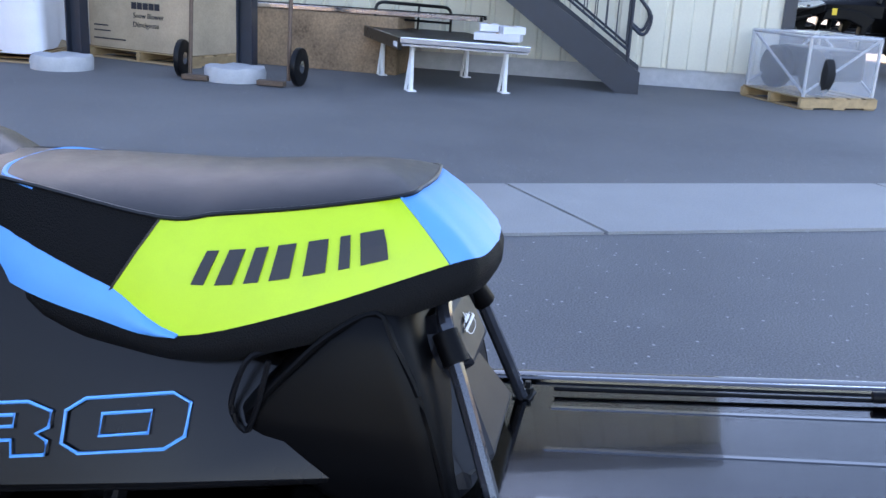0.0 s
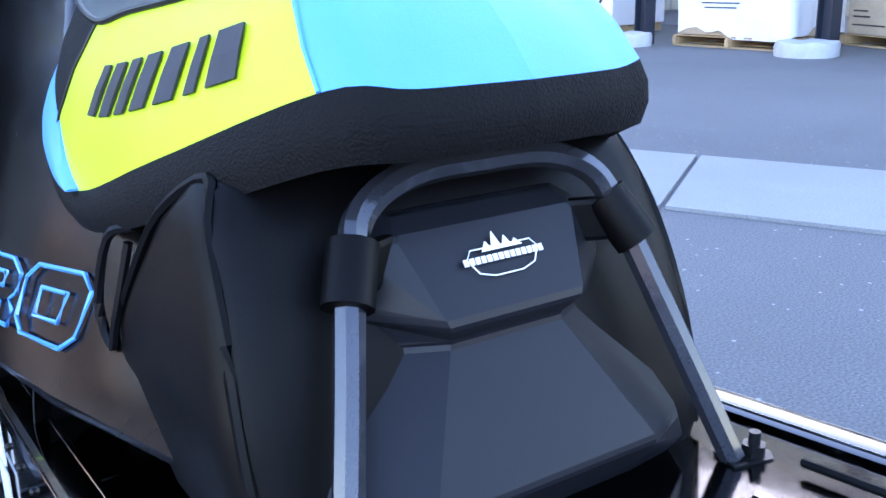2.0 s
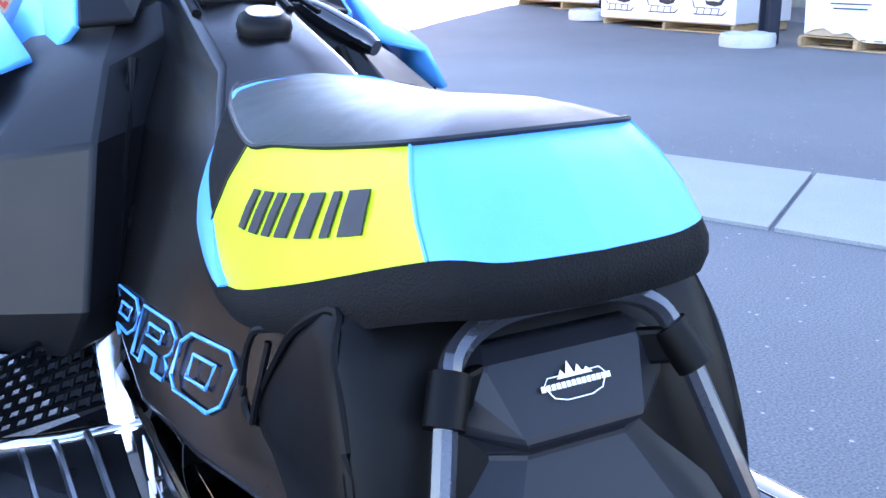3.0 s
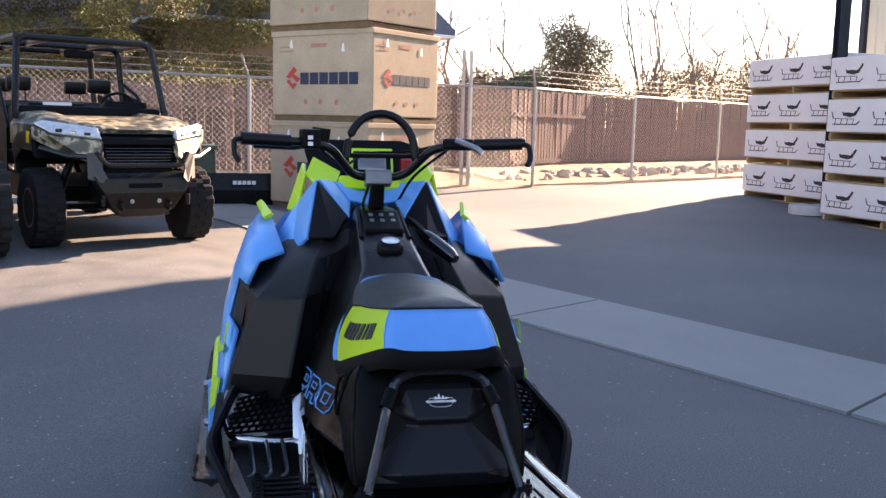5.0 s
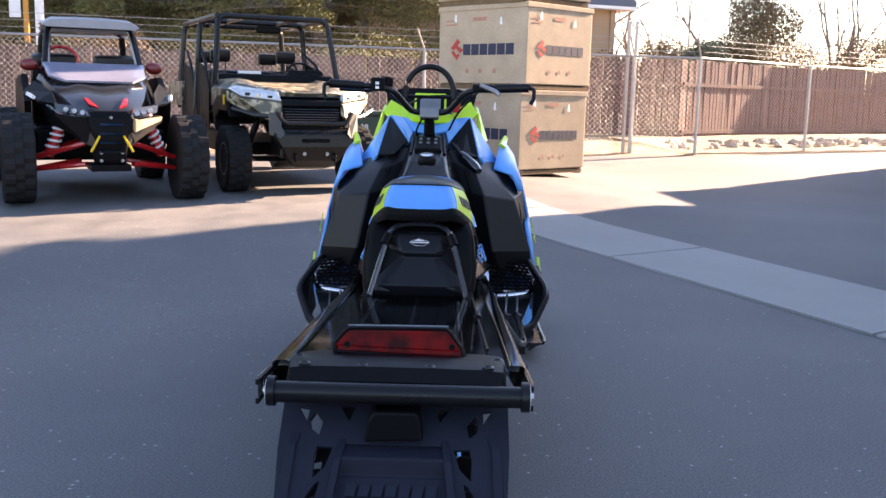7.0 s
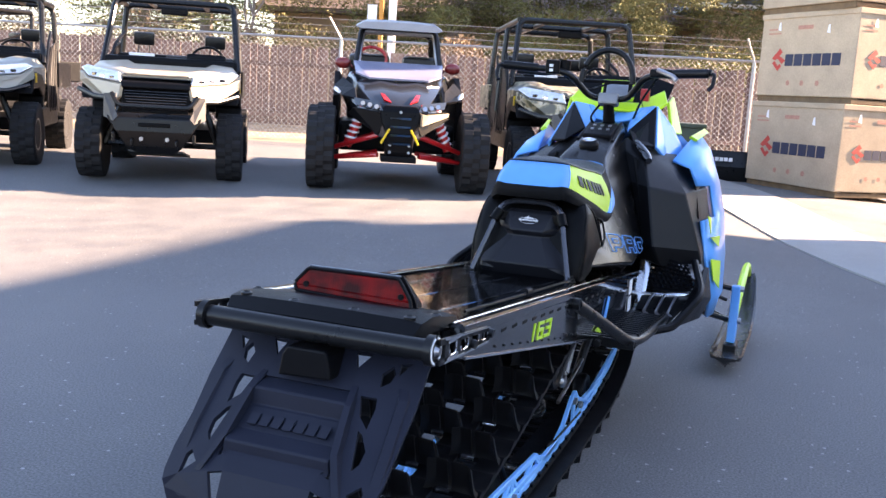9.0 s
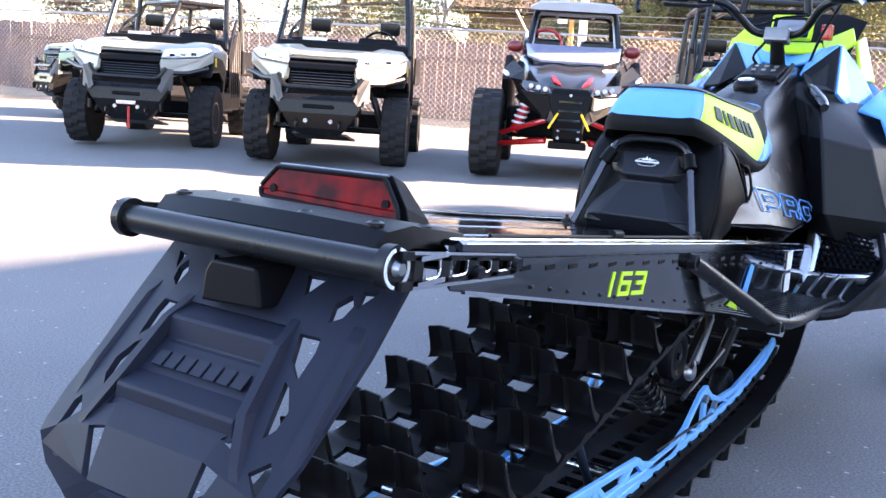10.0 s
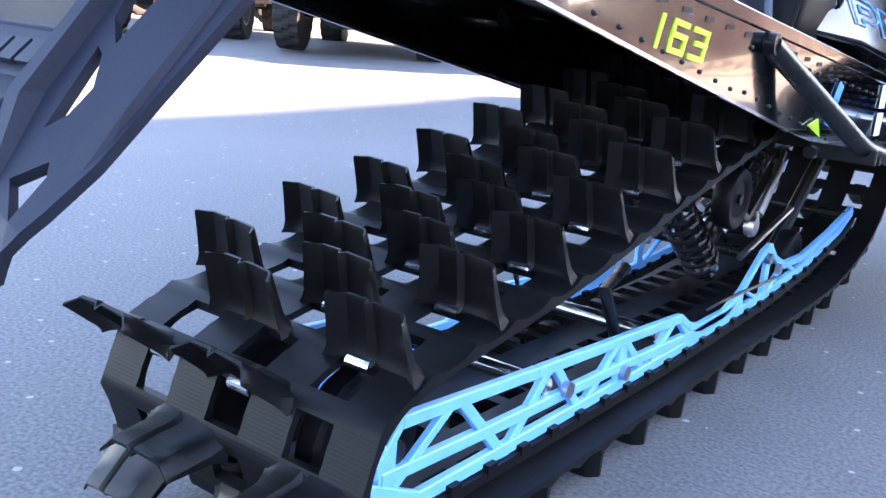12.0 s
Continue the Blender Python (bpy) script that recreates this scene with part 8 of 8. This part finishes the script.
    ring = [Vector((0.28 + 0.16 * math.cos(a), -0.95, 1.3 + 0.13 * math.sin(a))) for a in [2 * math.pi * i / 18 for i in range(18)]]
    tube(bm, ring, 0.018, 6, True)
    part("steering_wheel", bm, RED, root, "red steering wheel", True)


FACING = 180 + 26
ranger(-5.33, 6.38, FACING + 6, CREAM, "sand-painted utility vehicle with black grille and open cab")
ranger(-7.68, 6.05, FACING + 9, stuff("pale_sage_paint", (0.27, 0.265, 0.225), 0.38, 0, 0.06, 4, 100, 0.01, 0.2), "pale grey-green utility vehicle with a red winch strap", False, True)
rzr(-3.11, 7.18, FACING + 1)
ranger(-1.55, 8.45, FACING, CAMO, "camouflage-printed crew utility vehicle with a long roll cage", True, False, 1.84, 0.97)
ranger(-11.6, 8.2, 165, stuff("light_green_paint", (0.35, 0.42, 0.25), 0.38, 0, 0.06, 4, 100, 0.01, 0.2), "light green utility vehicle parked by the fence")
for k, (x, y) in enumerate(((18.3, -2.2), (15.2, -2.0))):
    ranger(x, y, 0, (RED, BLACK_PLASTIC)[k], ("red utility vehicle parked in the sun", "black utility vehicle parked in the sun")[k], k == 1)


# ---- house, sign, trees and shrubs behind the fences ----
def house():
    root = thing("house", "tan house with slate-blue roof and pale soffit behind the fence", "house", pose(0.2, 31.0, 0.3, 0, 0, 20))
    part("wall", box(bmesh.new(), (0, 0, 1.9), (8.0, 7.0, 3.8)), STUCCO, root)
    part("upper_wall", box(bmesh.new(), (-1.6, 0, 5.0), (4.6, 6.0, 3.0)), STUCCO, root)
    bm = bmesh.new()
    prism(bm, [(-4.5, 3.8), (4.6, 3.8), (4.6, 3.95), (0, 7.6), (-4.5, 3.95)], -3.9, 3.9, "y")
    part("roof", bm, ROOFING, root, "slate-blue roof")
    part("soffit", boxes(((0, 0, 3.74), (9.2, 7.9, 0.1))), WHITE_INK, root)
    part("gable_trim", boxes(((3.98, -3.52, 1.9), (0.16, 0.1, 3.6))), STUCCO, root)
    other = thing("house", "low tan house partly hidden by a large pine", "house", pose(-9.5, 31.0, 0.3, 0, 0, 12))
    part("wall", box(bmesh.new(), (0, 0, 1.6), (15.0, 8.0, 3.2)), STUCCO, other)
    bm = bmesh.new()
    prism(bm, [(-4.6, 3.2), (4.6, 3.2), (4.6, 3.35), (0, 5.2), (-4.6, 3.35)], -8.0, 8.0, "x")
    part("roof", bm, stuff("brown_shingle_roof", (0.14, 0.10, 0.085), 0.9, 0, 0.2, 3, 40, 0.2), other, "brown shingle roof")


house()


def blob_leaves(bm, centre, size, count, leaf, flat=0.6, slim=0.32):
    """Many small leaf blades spread through a ragged clump."""
    cx, cy, cz = centre
    for _ in range(count):
        while True:
            p = Vector((random.uniform(-1, 1), random.uniform(-1, 1), random.uniform(-1, 1)))
            if 0.25 < p.length < 1:
                break
        p = Vector((cx + p.x * size, cy + p.y * size, cz + p.z * size * flat))
        d = Vector((random.gauss(0, 1), random.gauss(0, 1), random.gauss(0, 0.7))).normalized() * leaf * random.uniform(0.6, 1.3)
        s = d.cross(Vector((random.gauss(0, 1), random.gauss(0, 1), random.gauss(0, 1)))).normalized() * leaf * slim
        vs = [bm.verts.new(q) for q in (p - d * 0.5, p + s, p + d * 0.6, p - s)]
        bm.faces.new(vs)


def pine(x, y, h, spread, dense):
    root = thing("pine_tree", "large dark pine with ragged drooping boughs", "tree", pose(x, y, 0.3))
    part("trunk", tube(bmesh.new(), [(0, 0, -0.1), (0.1, 0, h * 0.4), (0, 0.1, h)], lambda t: 0.24 * (1 - t) + 0.03, 8), BARK, root, "", True)
    bm, limbs = bmesh.new(), bmesh.new()
    n = int(h * 7)
    for k in range(n):
        t = k / n
        z = h * (0.16 + 0.84 * t)
        r = spread * (1 - t) ** 0.6 * random.uniform(0.65, 1.15)
        a = k * 2.4 + random.uniform(-0.4, 0.4)
        tip = Vector((r * math.cos(a), r * math.sin(a), z - 0.12 * r))
        tube(limbs, [(0, 0, z), tip * 0.5 + Vector((0, 0, z * 0.5 + 0.05)), tip], lambda u: 0.045 * (1 - u) + 0.008, 5)
        for f in (0.35, 0.6, 0.82, 1.0):
            p = Vector((0, 0, z)).lerp(tip, f)
            blob_leaves(bm, p, 0.26 + 0.13 * r, dense, 0.1, 0.55, 0.16)
    tagged(part("needles", bm, PINE, root, "dense dark green needles"), "", "", "", "stuff")
    tagged(part("bough_wood", limbs, BARK, root, "", True), "", "", "", "stuff")


def bare_tree(x, y, h, seed, lean=0.0, r0=0.078):
    rnd = random.Random(seed)
    root = thing("bare_tree", "leafless grey tree with fine upright branches", "tree", pose(x, y, 0.3), "bare trees behind the fence")
    trunk, limbs, twigs = bmesh.new(), bmesh.new(), bmesh.new()
    def grow(p, d, length, r, depth):
        pts = [p]
        for k in range(4):
            d = (d + Vector((rnd.gauss(0, 0.13), rnd.gauss(0, 0.13), rnd.gauss(0.05, 0.07)))).normalized()
            pts.append(pts[-1] + d * length / 4)
        tube((trunk, limbs, limbs, twigs, twigs)[min(depth, 4)], pts, lambda t: r * (1 - 0.5 * t), 6 if depth < 2 else 4)
        if depth >= 4:
            return
        for k in range(3 if depth else 4):
            q = pts[rnd.randint(2, 4)]
            nd = (d + Vector((rnd.gauss(0, 0.5), rnd.gauss(0, 0.5), rnd.gauss(0.2, 0.25)))).normalized()
            grow(q, nd, length * rnd.uniform(0.5, 0.75), r * 0.5, depth + 1)
    grow(Vector((0, 0, -0.1)), Vector((lean, 0, 1)).normalized(), h * 0.44, r0 * 0.9, 0)
    part("trunk", trunk, BARK, root, "", True)
    tagged(part("branch_wood", limbs, BARK, root), "", "", "", "stuff")
    tagged(part("twig_mass", twigs, BARK, root, "fine twigs"), "", "", "", "stuff")


def shrub(x, y, size, h, material, label, dense=560):
    root = thing("shrub", label, "shrub", pose(x, y, 0.25), "shrubs behind the fence")
    bm, stems = bmesh.new(), bmesh.new()
    for k in range(16):
        a, r = random.uniform(0, 6.28), random.uniform(0, 0.8) * size
        z = random.uniform(0.25, 1.0) * h
        c = Vector((r * math.cos(a), r * math.sin(a), z * (1 - 0.3 * r / size)))
        tube(stems, [(0, 0, 0), c * 0.6, c], lambda t: 0.03 * (1 - t) + 0.006, 4)
        blob_leaves(bm, c, size * 0.42, dense, 0.075, 0.8, 0.32)
    tagged(part("foliage", bm, material, root), "", "", "", "stuff")
    tagged(part("stem_wood", stems, BARK, root), "", "", "", "stuff")


GREY_GREEN = stuff("grey_green_juniper", (0.12, 0.13, 0.085), 0.9, 0, 0.4, 2, 30, 0.2)
for x, y, h, sp, dense in ((-3.6, 24.5, 11, 3.8, 430), (-9.2, 24.0, 12, 4.2, 430), (0.2, 27.5, 11, 3.2, 260), (-16.5, 22.5, 11, 3.6, 260), (-24.0, 18.5, 10, 3.6, 200), (-31.0, 15.5, 10, 3.8, 120), (-20.0, 24.0, 11, 3.4, 200)):
    pine(x, y, h, sp, dense)
for k, (x, y, h, lean) in enumerate(((6.2, 30, 7, 0.05), (7.0, 31, 6, -0.1), (12.8, 30, 9, 0.1), (15.6, 31, 8, -0.25), (17.5, 32, 9, 0.2), (11.0, 34, 8, 0), (20.5, 34, 8, 0.1), (-12.8, 18.6, 6, 0.1), (14.2, 33, 9, 0.0), (19, 33, 7.5, -0.1), (5.4, 32, 8, 0.0), (9.0, 36, 8, 0.05), (12.0, 37, 10, -0.1), (13.6, 35, 9, 0.2), (16.4, 36, 9, 0.0), (18.2, 37, 10, 0.1), (22, 36, 9, -0.1), (24, 38, 9, 0.0), (10.2, 33, 7, -0.2), (7.9, 35, 7, 0.1))):
    bare_tree(x, y, h, 11 + k, lean)
for x, y, s, h, m in ((5.4, 27, 1.3, 2.6, SHRUB), (12.4, 34, 2.2, 4.0, SHRUB), (14.8, 34, 2.2, 4.4, SHRUB), (17.6, 35, 2.2, 4.6, SHRUB), (20.0, 36, 2.4, 4.8, SHRUB), (22.6, 37, 2.4, 4.8, SHRUB), (25.4, 38, 2.4, 4.8, SHRUB), (6.6, 29, 1.2, 3.0, SHRUB), (7.4, 26.5, 1.1, 2.5, GREY_GREEN), (8.6, 26, 0.9, 2.3, GREY_GREEN), (16.8, 31, 2.2, 3.6, SHRUB), (12.5, 29, 1.4, 2.4, SHRUB), (-6.8, 18.6, 1.2, 2.2, SHRUB), (21, 33, 2.2, 3.2, SHRUB), (-11.6, 17.4, 1.0, 2.0, SHRUB), (-14.5, 17.0, 1.3, 2.8, SHRUB), (-18.0, 16.2, 1.5, 3.0, SHRUB), (-22.0, 15.2, 1.5, 3.2, SHRUB), (-27.0, 13.6, 1.6, 3.2, SHRUB)):
    shrub(x, y, s, h, m, "dry brown shrub with dead leaves" if m is SHRUB else "dense grey-green juniper shrub behind the fence")


ROUND = stuff("brown_green_evergreen", (0.12, 0.095, 0.055), 0.9, 0, 0.45, 2, 30, 0.2)
shrub(9.7, 29.5, 2.0, 4.3, ROUND, "dense round brown-green evergreen behind the fence", 1500)
shrub(8.0, 27.5, 1.2, 2.6, GREY_GREEN, "dense grey-green juniper shrub behind the fence", 1200)


def light_pole():
    root = thing("sign_pole", "pale painted pole with an orange board behind the fence", "pole", pose(-8.5, 18.45, 0.3))
    part("pole", tube(bmesh.new(), [(0, 0, -0.1), (0, 0, 5.0)], 0.09, 12), WHITE_INK, root, "", True)
    part("board", box(bmesh.new(), (-0.28, 0.0, 2.6), (0.1, 0.06, 1.6), None, 0.01), stuff("orange_board", (0.6, 0.26, 0.04), 0.6, 0, 0.1, 6, 90, 0), root, "orange board")
    part("notice", box(bmesh.new(), (-0.5, -0.02, 2.55), (0.24, 0.03, 0.5), None, 0.01), WHITE_INK, root, "pale notice")


light_pole()
